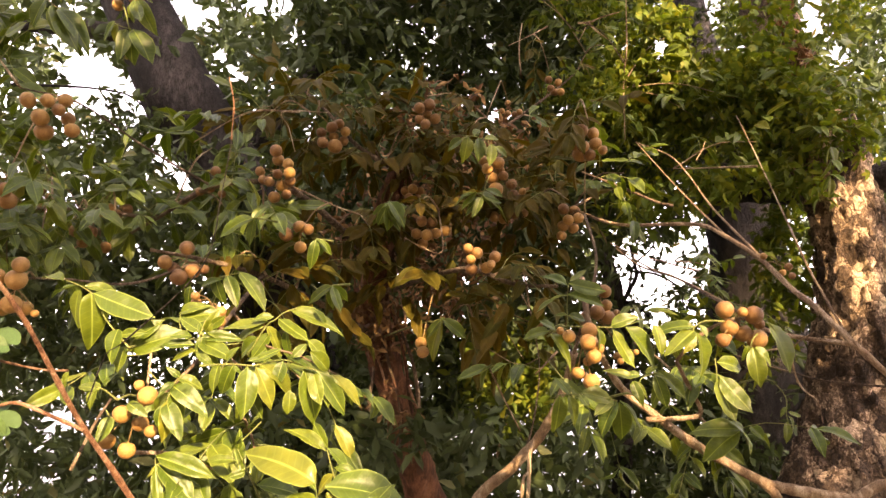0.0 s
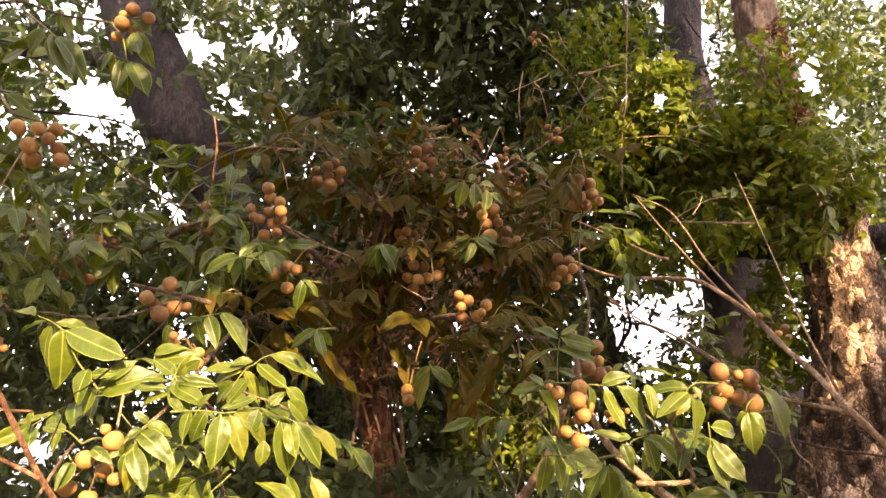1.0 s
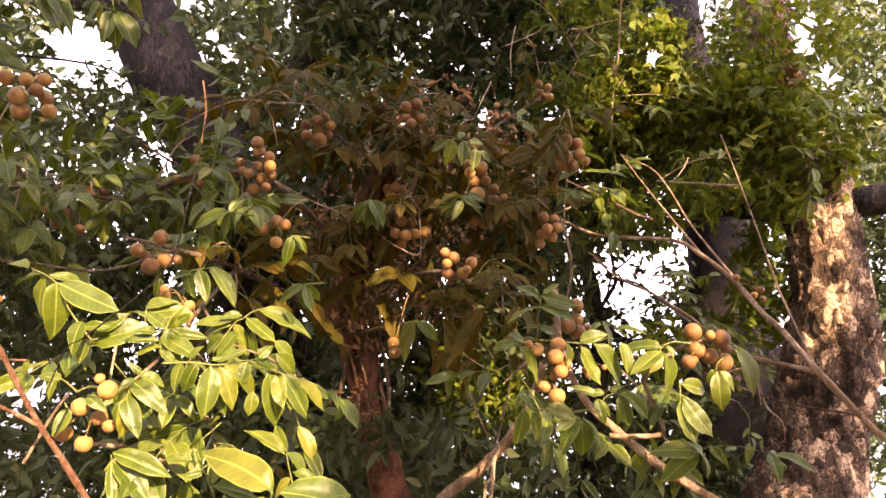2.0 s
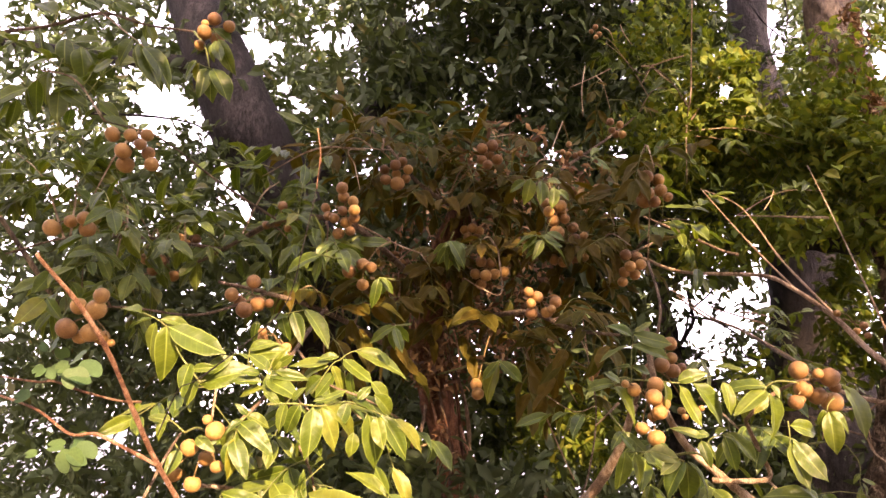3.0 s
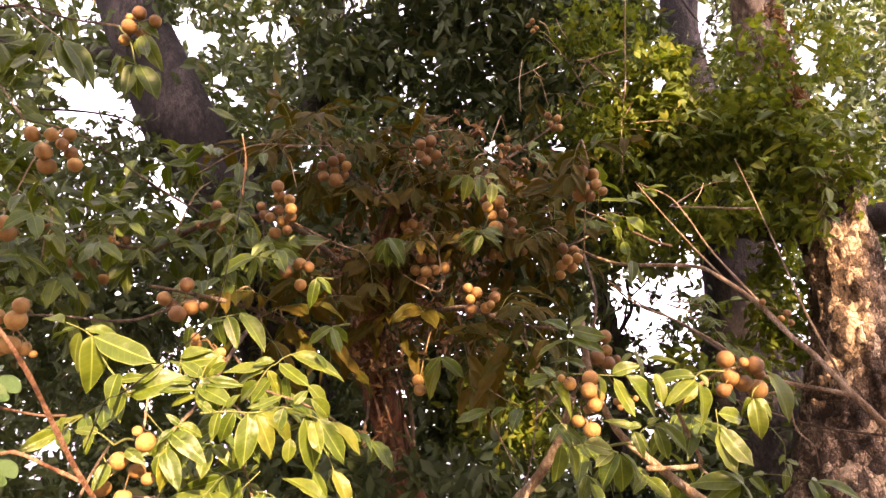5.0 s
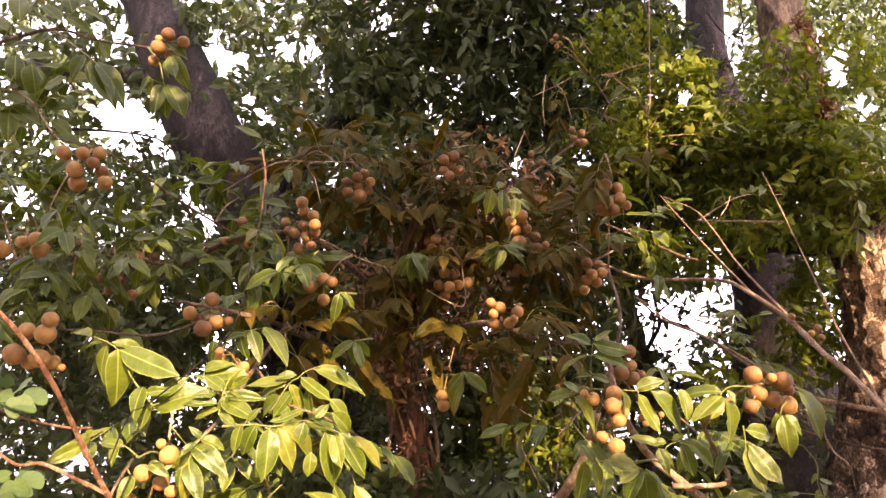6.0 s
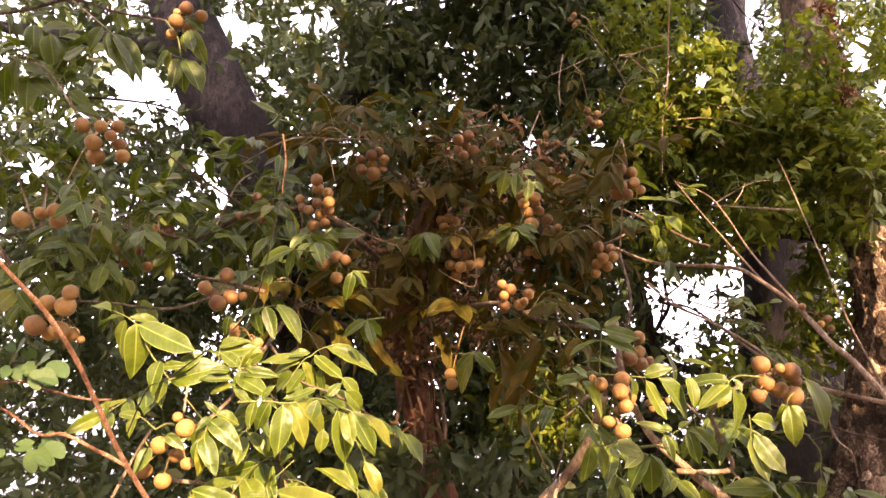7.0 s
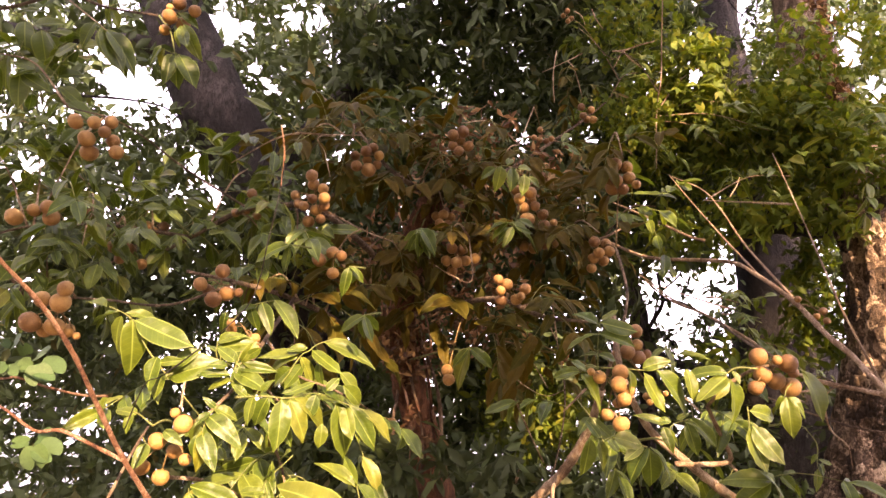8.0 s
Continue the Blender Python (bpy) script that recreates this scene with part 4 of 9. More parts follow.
# ---- fruit clusters ----
fruit_cluster("cluster of sunlit golden tan round fruits among green leaves", (-0.869, 1.607, 2.625), [(-0.83, 1.5443, 2.6357, 0.0406), (-0.8051, 1.5746, 2.6351, 0.0395), (-0.8017, 1.529, 2.6674, 0.0358), (-0.8522, 1.5763, 2.6172, 0.0304), (-0.7634, 1.5416, 2.6532, 0.0329), (-0.8343, 1.5468, 2.6654, 0.021)], 1)
fruit_cluster("cluster of russet brown round fruits in the shade of leaves", (-0.968, 1.677, 2.384), [(-0.9823, 1.4854, 2.2929, 0.0385), (-0.9377, 1.4884, 2.2929, 0.033), (-0.9071, 1.5077, 2.3039, 0.0334), (-0.9485, 1.4882, 2.2486, 0.041), (-0.9565, 1.5245, 2.2294, 0.0443), (-0.8995, 1.5181, 2.2588, 0.0333), (-0.8793, 1.5068, 2.2239, 0.0357), (-0.907, 1.487, 2.2675, 0.0301)], 2)
fruit_cluster("cluster of russet brown round fruits in the shade of leaves", (-1.154, 1.822, 2.133), [(-1.1513, 1.5905, 2.0778, 0.0451), (-1.0696, 1.5879, 2.1054, 0.0368), (-1.0772, 1.6226, 2.089, 0.043), (-1.115, 1.6049, 2.1024, 0.0342)], 3)
fruit_cluster("cluster of russet brown round fruits in the shade of leaves", (-1.13, 1.828, 2.136), [(-1.1993, 1.9423, 2.2368, 0.0344), (-1.1599, 1.9334, 2.2112, 0.0307), (-1.1863, 1.9574, 2.1933, 0.031)], 4)
fruit_cluster("cluster of russet brown round fruits in the shade of leaves", (-0.989, 1.88, 2.15), [(-1.0687, 1.9281, 2.1075, 0.0369), (-1.0251, 1.9305, 2.1046, 0.0402), (-0.9777, 1.9339, 2.0586, 0.0333), (-1.037, 1.9191, 2.0694, 0.0332)], 5)
fruit_cluster("cluster of russet brown round fruits in the shade of leaves", (-0.928, 1.915, 2.153), [(-0.9373, 1.9509, 2.1822, 0.0342), (-0.9616, 1.942, 2.1638, 0.0306), (-0.9843, 1.9472, 2.1828, 0.0306)], 6)
fruit_cluster("cluster of round tan fruits on a branching stalk", (-0.493, 1.851, 2.262), [(-0.4639, 1.782, 2.2952, 0.0351), (-0.4637, 1.8122, 2.2803, 0.0337), (-0.4334, 1.8057, 2.2648, 0.032), (-0.4223, 1.7814, 2.2284, 0.0333), (-0.4263, 1.8102, 2.2156, 0.0317), (-0.4521, 1.8298, 2.2099, 0.0353), (-0.4789, 1.79, 2.206, 0.0284), (-0.5015, 1.8134, 2.2207, 0.0289), (-0.5126, 1.815, 2.2467, 0.0288), (-0.4689, 1.8201, 2.1718, 0.035), (-0.4344, 1.8127, 2.1772, 0.0286), (-0.4584, 1.7946, 2.2304, 0.0285)], 7)
fruit_cluster("cluster of round tan fruits on a branching stalk", (-0.664, 1.839, 2.218), [(-0.6413, 1.826, 2.2515, 0.0292), (-0.695, 1.8659, 2.2055, 0.0263), (-0.6243, 1.8449, 2.1902, 0.0227), (-0.6616, 1.8567, 2.2121, 0.0262)], 8)
fruit_cluster("cluster of russet brown round fruits in the shade of leaves", (-0.442, 2.192, 2.623), [(-0.4178, 2.1855, 2.5431, 0.0353), (-0.4082, 2.1707, 2.4986, 0.0389), (-0.3782, 2.1635, 2.5514, 0.0391), (-0.3566, 2.1824, 2.5739, 0.0353), (-0.3345, 2.1804, 2.5437, 0.0352), (-0.3439, 2.2081, 2.5216, 0.0353), (-0.3692, 2.1896, 2.4934, 0.051), (-0.3774, 2.1993, 2.5337, 0.0353)], 9)
fruit_cluster("cluster of russet brown round fruits in the shade of leaves", (-0.163, 2.363, 2.43), [(-0.1322, 2.3029, 2.3729, 0.0361), (-0.1054, 2.2735, 2.3697, 0.0357), (-0.082, 2.3071, 2.372, 0.036), (-0.1177, 2.2738, 2.3357, 0.0356), (-0.0906, 2.2954, 2.34, 0.0358)], 10)
fruit_cluster("cluster of russet brown round fruits in the shade of leaves", (-0.209, 2.331, 2.491), [(-0.0806, 2.1419, 2.6131, 0.0388), (-0.0463, 2.1526, 2.6304, 0.0429), (-0.027, 2.1736, 2.5876, 0.0391), (-0.059, 2.1503, 2.5563, 0.0348), (-0.0794, 2.1629, 2.5807, 0.0349), (-0.0551, 2.1846, 2.6114, 0.0354)], 11)
fruit_cluster("small cluster of tiny bright orange fruits", (0.592, 2.955, 3.508), [(0.4568, 3.0624, 3.7922, 0.0292), (0.4409, 3.0928, 3.7862, 0.0265), (0.4788, 3.0753, 3.7578, 0.0292), (0.4607, 3.0718, 3.7379, 0.0262)], 12)
fruit_cluster("cluster of russet brown round fruits in the shade of leaves", (0.487, 2.986, 3.111), [(0.4878, 2.8713, 3.1355, 0.0366), (0.5325, 2.8757, 3.1247, 0.0366), (0.516, 2.8889, 3.0819, 0.0365), (0.54, 2.8651, 3.0702, 0.0363), (0.4919, 2.8545, 3.0831, 0.0336)], 13)
fruit_cluster("cluster of round tan fruits on a branching stalk", (0.249, 2.674, 3.02), [(0.2807, 2.7153, 2.9342, 0.0269), (0.2533, 2.7076, 2.8918, 0.0268), (0.2793, 2.7235, 2.8897, 0.0293), (0.31, 2.7357, 2.8913, 0.0294), (0.3295, 2.7163, 2.8933, 0.0269)], 14)
fruit_cluster("cluster of russet brown round fruits in the shade of leaves", (0.408, 1.899, 2.15), [(0.4197, 1.9268, 2.4255, 0.0411), (0.4574, 1.9429, 2.4228, 0.0395), (0.3976, 1.9318, 2.3825, 0.0408), (0.4167, 1.9052, 2.3628, 0.0372), (0.4609, 1.9338, 2.3855, 0.0393), (0.4794, 1.9234, 2.3599, 0.0288), (0.4193, 1.9643, 2.3635, 0.048), (0.4403, 1.9307, 2.3469, 0.0374)], 15)
fruit_cluster("cluster of round tan fruits on a branching stalk", (0.239, 2.264, 2.306), [(0.1284, 2.0336, 2.3733, 0.0322), (0.1744, 2.0287, 2.3634, 0.0393), (0.1383, 2.0195, 2.3395, 0.0355), (0.1533, 2.0466, 2.3199, 0.0392), (0.1906, 2.0455, 2.3266, 0.0322), (0.1656, 2.041, 2.2786, 0.0461), (0.2187, 2.0721, 2.3087, 0.036), (0.2229, 2.0767, 2.2724, 0.0396), (0.2493, 2.0461, 2.2741, 0.0248), (0.1815, 2.0623, 2.3518, 0.0324)], 16)
fruit_cluster("cluster of russet brown round fruits in the shade of leaves", (0.239, 2.264, 2.306), [(0.1669, 2.1446, 2.2236, 0.0368), (0.1938, 2.1211, 2.2097, 0.0363), (0.2341, 2.1397, 2.2304, 0.0329), (0.2588, 2.1191, 2.2287, 0.0328)], 17)
fruit_cluster("cluster of russet brown round fruits in the shade of leaves", (0.408, 1.899, 2.15), [(0.3723, 2.032, 2.211, 0.0349), (0.4105, 2.0492, 2.2105, 0.0351), (0.3843, 2.0265, 2.1733, 0.0348), (0.4166, 2.0322, 2.1817, 0.0347), (0.4069, 2.0722, 2.1621, 0.0352), (0.3739, 2.0636, 2.1657, 0.035), (0.3677, 2.0616, 2.1339, 0.0315)], 18)
fruit_cluster("cluster of russet brown round fruits in the shade of leaves", (-0.013, 2.101, 2.218), [(-0.0668, 2.0781, 2.1865, 0.0357), (-0.0347, 2.0991, 2.1904, 0.036), (-0.0831, 2.0851, 2.147, 0.0356), (-0.0507, 2.0701, 2.1384, 0.0372), (-0.0226, 2.0886, 2.1503, 0.0356), (0.0059, 2.1041, 2.1634, 0.0359), (-0.0645, 2.1129, 2.1221, 0.0359)], 19)
fruit_cluster("cluster of round tan fruits on a branching stalk", (0.111, 1.909, 1.975), [(0.0678, 1.812, 2.0213, 0.0277), (0.092, 1.8274, 2.0119, 0.0339), (0.0747, 1.8147, 1.9907, 0.0276), (0.0782, 1.8395, 1.9698, 0.034), (0.1197, 1.8395, 1.9746, 0.0339), (0.1408, 1.8209, 1.9995, 0.0337), (0.1294, 1.8096, 1.9759, 0.0245)], 20)
fruit_cluster("cluster of round tan fruits on a branching stalk", (-0.012, 2.122, 2.022), [(-0.0673, 2.1158, 1.808, 0.0377), (-0.0607, 2.0945, 1.7786, 0.0376)], 21)
fruit_cluster("small cluster of tiny bright orange fruits", (0.097, 2.367, 1.955), [(0.3305, 2.3888, 1.8995, 0.0234), (0.3177, 2.3818, 1.8845, 0.0194), (0.3356, 2.3708, 1.9069, 0.0174)], 22)
fruit_cluster("cluster of sunlit golden tan round fruits among green leaves", (0.337, 1.519, 1.715), [(0.2558, 1.4062, 1.719, 0.0275), (0.2977, 1.4044, 1.7295, 0.0343), (0.2895, 1.3861, 1.7036, 0.0326), (0.3022, 1.3965, 1.6763, 0.0304), (0.3146, 1.4137, 1.6951, 0.0274), (0.2957, 1.4289, 1.6709, 0.0207), (0.2345, 1.3826, 1.7265, 0.0158), (0.2982, 1.4152, 1.629, 0.035), (0.2747, 1.4296, 1.6476, 0.0275)], 23)
fruit_cluster("cluster of round tan fruits on a branching stalk", (0.33, 1.596, 1.865), [(0.3514, 1.5677, 1.799, 0.0362), (0.3803, 1.5831, 1.7895, 0.0337), (0.3793, 1.5897, 1.8192, 0.0287), (0.3735, 1.5718, 1.8487, 0.0312), (0.4023, 1.5967, 1.8002, 0.0234), (0.3309, 1.591, 1.7952, 0.0234)], 24)
fruit_cluster("cluster of round tan fruits on a branching stalk", (0.327, 1.555, 1.796), [(0.4007, 1.6053, 1.7046, 0.018), (0.4056, 1.5968, 1.6914, 0.0154), (0.4441, 1.6036, 1.7126, 0.0142)], 25)
fruit_cluster("cluster of sunlit golden tan round fruits among green leaves", (0.614, 1.45, 1.76), [(0.5804, 1.4125, 1.7744, 0.0369), (0.6104, 1.3968, 1.7666, 0.0206), (0.6371, 1.4074, 1.7623, 0.0388), (0.5937, 1.4303, 1.7405, 0.0371), (0.6597, 1.4567, 1.7208, 0.0431), (0.6547, 1.4269, 1.7472, 0.0231), (0.6251, 1.442, 1.7306, 0.0371), (0.5682, 1.41, 1.7111, 0.0297), (0.5851, 1.4221, 1.7185, 0.0162)], 26)
fruit_cluster("cluster of round tan fruits on a branching stalk", (0.867, 1.802, 1.979), [(0.842, 1.76, 1.985, 0.0185), (0.893, 1.74, 1.951, 0.021), (0.9, 1.79, 1.948, 0.019), (0.889, 1.72, 1.922, 0.018)], 27)
fruit_cluster("cluster of round tan fruits on a branching stalk", (-0.319, 1.824, 2.156), [(-0.4045, 1.714, 2.0308, 0.0383), (-0.3713, 1.7173, 2.0515, 0.0354), (-0.3456, 1.7024, 2.0403, 0.0294), (-0.3617, 1.6935, 1.9903, 0.0318)], 28)
fruit_cluster("cluster of russet brown round fruits in the shade of leaves", (-0.014, 2.119, 2.239), [(-0.0925, 2.1709, 2.1637, 0.0334), (-0.1133, 2.1958, 2.1583, 0.0336)], 29)
fruit_cluster("cluster of round tan fruits on a branching stalk", (-0.629, 1.647, 1.953), [(-0.612, 1.5982, 1.9606, 0.0357), (-0.6656, 1.6097, 1.9289, 0.0359), (-0.6297, 1.6096, 1.8922, 0.041), (-0.6076, 1.635, 1.9131, 0.0388), (-0.5774, 1.6314, 1.9163, 0.0236), (-0.654, 1.6402, 1.9198, 0.0334)], 30)
fruit_cluster("cluster of sunlit golden tan round fruits among green leaves", (-0.444, 1.417, 1.754), [(-0.4944, 1.3709, 1.7815, 0.023), (-0.4849, 1.3347, 1.7866, 0.018), (-0.4444, 1.3707, 1.7627, 0.0229), (-0.4433, 1.3604, 1.7404, 0.0273), (-0.4596, 1.3772, 1.7493, 0.0206)], 31)
fruit_cluster("cluster of round tan fruits on a branching stalk", (-0.849, 1.409, 1.84), [(-0.732, 1.1665, 1.806, 0.0281), (-0.783, 1.1881, 1.7894, 0.0305), (-0.7462, 1.1839, 1.7837, 0.0364), (-0.7956, 1.1866, 1.7474, 0.0384), (-0.7567, 1.1975, 1.7428, 0.0347), (-0.7504, 1.228, 1.7415, 0.0289), (-0.7283, 1.2242, 1.7313, 0.0144), (-0.7841, 1.2146, 1.7377, 0.0266)], 32)
fruit_cluster("cluster of sunlit golden tan round fruits among green leaves", (-0.452, 1.166, 1.595), [(-0.4799, 1.1516, 1.582, 0.0317), (-0.5239, 1.1641, 1.5534, 0.03), (-0.4999, 1.1833, 1.5394, 0.0275), (-0.472, 1.161, 1.5261, 0.0213), (-0.5499, 1.1767, 1.5119, 0.03), (-0.5126, 1.173, 1.4967, 0.0288), (-0.4987, 1.1586, 1.5999, 0.017)], 33)
# ---- leafy branches close by ----
branch = thing("leafy_branch", "sunlit yellow-green pinnate leaves arching over the fruits", "branch", "leafy branches of the fruit tree")
part("stem", stem_mesh("stem", ((-0.535, 1.3, 1.669), (-0.52, 1.2, 1.671), (-0.515, 1.14, 1.659)), 0.003, 0.0017, GREEN_STEM, 6, 5, 0.1, 0.2), branch)
placed_leaf(branch, ((-0.515, 1.14, 1.659), (-0.56, 1.14, 1.707), (-0.578, 1.14, 1.74), (-0.604, 1.14, 1.76), (-0.634, 1.14, 1.772)), [((-0.609, 1.14, 1.756), (-0.624, 1.143, 1.694), 0.46), ((-0.589, 1.14, 1.751), (-0.576, 1.148, 1.661), 0.52), ((-0.586, 1.14, 1.75), (-0.481, 1.151, 1.705), 0.36), ((-0.602, 1.14, 1.762), (-0.554, 1.157, 1.763), 0.3), ((-0.618, 1.14, 1.762), (-0.667, 1.148, 1.756), 0.32), ((-0.639, 1.14, 1.771), (-0.688, 1.157, 1.795), 0.36), ((-0.536, 1.14, 1.689), (-0.542, 1.116, 1.639), 0.55), ((-0.531, 1.14, 1.679), (-0.488, 1.136, 1.686), 0.45)], 965)
placed_leaf(branch, ((-0.527, 1.17, 1.659), (-0.527, 1.17, 1.666), (-0.52, 1.17, 1.674)), [((-0.526, 1.17, 1.658), (-0.447, 1.156, 1.694), 0.42), ((-0.533, 1.17, 1.666), (-0.54, 1.147, 1.631), 0.42), ((-0.52, 1.17, 1.674), (-0.479, 1.152, 1.708), 0.35)], 380)
branch = thing("leafy_branch", "sunlit yellow-green pinnate leaves arching over the fruits", "branch", "leafy branches of the fruit tree")
part("stem", stem_mesh("stem", ((-0.538, 1.56, 1.719), (-0.523, 1.46, 1.721), (-0.518, 1.4, 1.709)), 0.003, 0.0017, GREEN_STEM, 6, 5, 0.1, 0.2), branch)
placed_leaf(branch, ((-0.518, 1.4, 1.709), (-0.519, 1.4, 1.773), (-0.492, 1.4, 1.82), (-0.468, 1.4, 1.838), (-0.421, 1.4, 1.85)), [((-0.47, 1.4, 1.835), (-0.455, 1.396, 1.785), 0.5), ((-0.447, 1.4, 1.843), (-0.415, 1.386, 1.779), 0.48), ((-0.421, 1.4, 1.85), (-0.356, 1.399, 1.783), 0.48), ((-0.521, 1.4, 1.821), (-0.527, 1.401, 1.779), 0.5), ((-0.498, 1.4, 1.82), (-0.457, 1.376, 1.837), 0.3)], 221)
placed_leaf(branch, ((-0.448, 1.19, 1.69), (-0.455, 1.19, 1.708), (-0.455, 1.19, 1.728)), [((-0.456, 1.19, 1.713), (-0.391, 1.183, 1.735), 0.42), ((-0.457, 1.19, 1.725), (-0.414, 1.173, 1.745), 0.36), ((-0.457, 1.19, 1.709), (-0.49, 1.204, 1.734), 0.4), ((-0.453, 1.19, 1.7), (-0.415, 1.183, 1.708), 0.34)], 780)
branch = thing("leafy_branch", "sunlit yellow-green pinnate leaves arching over the fruits", "branch", "leafy branches of the fruit tree")
part("stem", stem_mesh("stem", ((-0.428, 1.33, 1.651), (-0.413, 1.23, 1.653), (-0.408, 1.17, 1.641)), 0.003, 0.0017, GREEN_STEM, 6, 5, 0.1, 0.2), branch)
placed_leaf(branch, ((-0.408, 1.17, 1.641), (-0.414, 1.17, 1.658), (-0.412, 1.17, 1.679), (-0.404, 1.17, 1.709)), [((-0.412, 1.17, 1.679), (-0.341, 1.181, 1.683), 0.28), ((-0.413, 1.17, 1.672), (-0.348, 1.151, 1.653), 0.4), ((-0.414, 1.17, 1.659), (-0.459, 1.173, 1.643), 0.36), ((-0.414, 1.17, 1.657), (-0.373, 1.151, 1.639), 0.4), ((-0.424, 1.17, 1.682), (-0.448, 1.145, 1.686), 0.4), ((-0.411, 1.17, 1.684), (-0.404, 1.184, 1.719), 0.42), ((-0.403, 1.17, 1.69), (-0.377, 1.154, 1.716), 0.4), ((-0.418, 1.17, 1.668), (-0.472, 1.155, 1.667), 0.34)], 169)
placed_leaf(branch, ((-0.356, 1.27, 1.663), (-0.325, 1.27, 1.717), (-0.31, 1.27, 1.728), (-0.295, 1.27, 1.741), (-0.27, 1.27, 1.751)), [((-0.285, 1.27, 1.746), (-0.18, 1.284, 1.723), 0.28), ((-0.305, 1.27, 1.731), (-0.245, 1.258, 1.682), 0.42), ((-0.323, 1.27, 1.716), (-0.294, 1.288, 1.666), 0.44), ((-0.323, 1.27, 1.725), (-0.402, 1.269, 1.707), 0.3), ((-0.33, 1.27, 1.716), (-0.394, 1.276, 1.702), 0.26), ((-0.312, 1.27, 1.733), (-0.348, 1.254, 1.731), 0.4), ((-0.239, 1.27, 1.747), (-0.212, 1.287, 1.722), 0.34), ((-0.317, 1.27, 1.705), (-0.348, 1.276, 1.656), 0.42), ((-0.247, 1.27, 1.69), (-0.199, 1.288, 1.65), 0.46), ((-0.339, 1.27, 1.696), (-0.383, 1.285, 1.664), 0.4), ((-0.287, 1.27, 1.709), (-0.291, 1.258, 1.666), 0.42)], 369)
branch = thing("leafy_branch", "sunlit yellow-green pinnate leaves arching over the fruits", "branch", "leafy branches of the fruit tree")
part("stem", stem_mesh("stem", ((-0.407, 1.276, 1.636), (-0.392, 1.176, 1.638), (-0.387, 1.116, 1.626)), 0.003, 0.0017, GREEN_STEM, 6, 5, 0.1, 0.2), branch)
placed_leaf(branch, ((-0.387, 1.116, 1.626), (-0.348, 1.14, 1.632), (-0.313, 1.16, 1.632), (-0.273, 1.183, 1.644), (-0.244, 1.198, 1.637), (-0.198, 1.221, 1.622)), [((-0.362, 1.131, 1.631), (-0.369, 1.116, 1.586), 0.42), ((-0.341, 1.144, 1.633), (-0.368, 1.144, 1.585), 0.4), ((-0.322, 1.154, 1.63), (-0.314, 1.138, 1.548), 0.33), ((-0.31, 1.161, 1.63), (-0.273, 1.167, 1.566), 0.34), ((-0.302, 1.166, 1.632), (-0.241, 1.21, 1.597), 0.34), ((-0.271, 1.184, 1.642), (-0.281, 1.177, 1.599), 0.4), ((-0.257, 1.189, 1.594), (-0.257, 1.188, 1.554), 0.42), ((-0.238, 1.201, 1.631), (-0.21, 1.218, 1.539), 0.32), ((-0.224, 1.208, 1.627), (-0.204, 1.192, 1.567), 0.36), ((-0.217, 1.212, 1.628), (-0.164, 1.227, 1.557), 0.33), ((-0.198, 1.221, 1.622), (-0.131, 1.242, 1.585), 0.3), ((-0.264, 1.188, 1.648), (-0.207, 1.224, 1.63), 0.4), ((-0.353, 1.137, 1.636), (-0.337, 1.129, 1.661), 0.42), ((-0.324, 1.154, 1.638), (-0.283, 1.173, 1.648), 0.26), ((-0.314, 1.16, 1.64), (-0.269, 1.167, 1.658), 0.32), ((-0.256, 1.192, 1.649), (-0.235, 1.19, 1.673), 0.42), ((-0.23, 1.207, 1.661), (-0.195, 1.242, 1.631), 0.42), ((-0.372, 1.125, 1.629), (-0.4, 1.131, 1.647), 0.4)], 366)
placed_leaf(branch, ((-0.416, 1.12, 1.612), (-0.429, 1.12, 1.595), (-0.434, 1.12, 1.577), (-0.436, 1.12, 1.551)), [((-0.42, 1.12, 1.608), (-0.383, 1.133, 1.595), 0.55), ((-0.429, 1.12, 1.595), (-0.372, 1.096, 1.564), 0.5), ((-0.432, 1.12, 1.58), (-0.403, 1.13, 1.531), 0.45), ((-0.435, 1.12, 1.573), (-0.426, 1.111, 1.514), 0.36), ((-0.439, 1.12, 1.568), (-0.445, 1.121, 1.523), 0.42), ((-0.436, 1.12, 1.571), (-0.405, 1.095, 1.52), 0.46), ((-0.426, 1.12, 1.601), (-0.443, 1.097, 1.583), 0.32), ((-0.419, 1.12, 1.609), (-0.43, 1.103, 1.623), 0.5), ((-0.437, 1.12, 1.585), (-0.467, 1.138, 1.552), 0.34)], 201)
placed_leaf(branch, ((-0.523, 1.14, 1.542), (-0.532, 1.14, 1.55), (-0.539, 1.14, 1.559)), [((-0.53, 1.14, 1.548), (-0.54, 1.12, 1.51), 0.6), ((-0.505, 1.14, 1.57), (-0.473, 1.126, 1.552), 0.5)], 839)
placed_leaf(branch, ((-0.464, 1.2, 1.694), (-0.492, 1.2, 1.697), (-0.515, 1.2, 1.697)), [((-0.514, 1.2, 1.698), (-0.565, 1.212, 1.686), 0.42), ((-0.486, 1.2, 1.696), (-0.534, 1.19, 1.657), 0.4)], 210)
placed_leaf(branch, ((-0.405, 1.17, 1.682), (-0.409, 1.17, 1.691), (-0.389, 1.17, 1.705)), [((-0.408, 1.17, 1.689), (-0.451, 1.182, 1.713), 0.42), ((-0.398, 1.17, 1.697), (-0.366, 1.16, 1.715), 0.4), ((-0.403, 1.17, 1.691), (-0.362, 1.182, 1.678), 0.32), ((-0.405, 1.17, 1.682), (-0.412, 1.16, 1.648), 0.4)], 211)
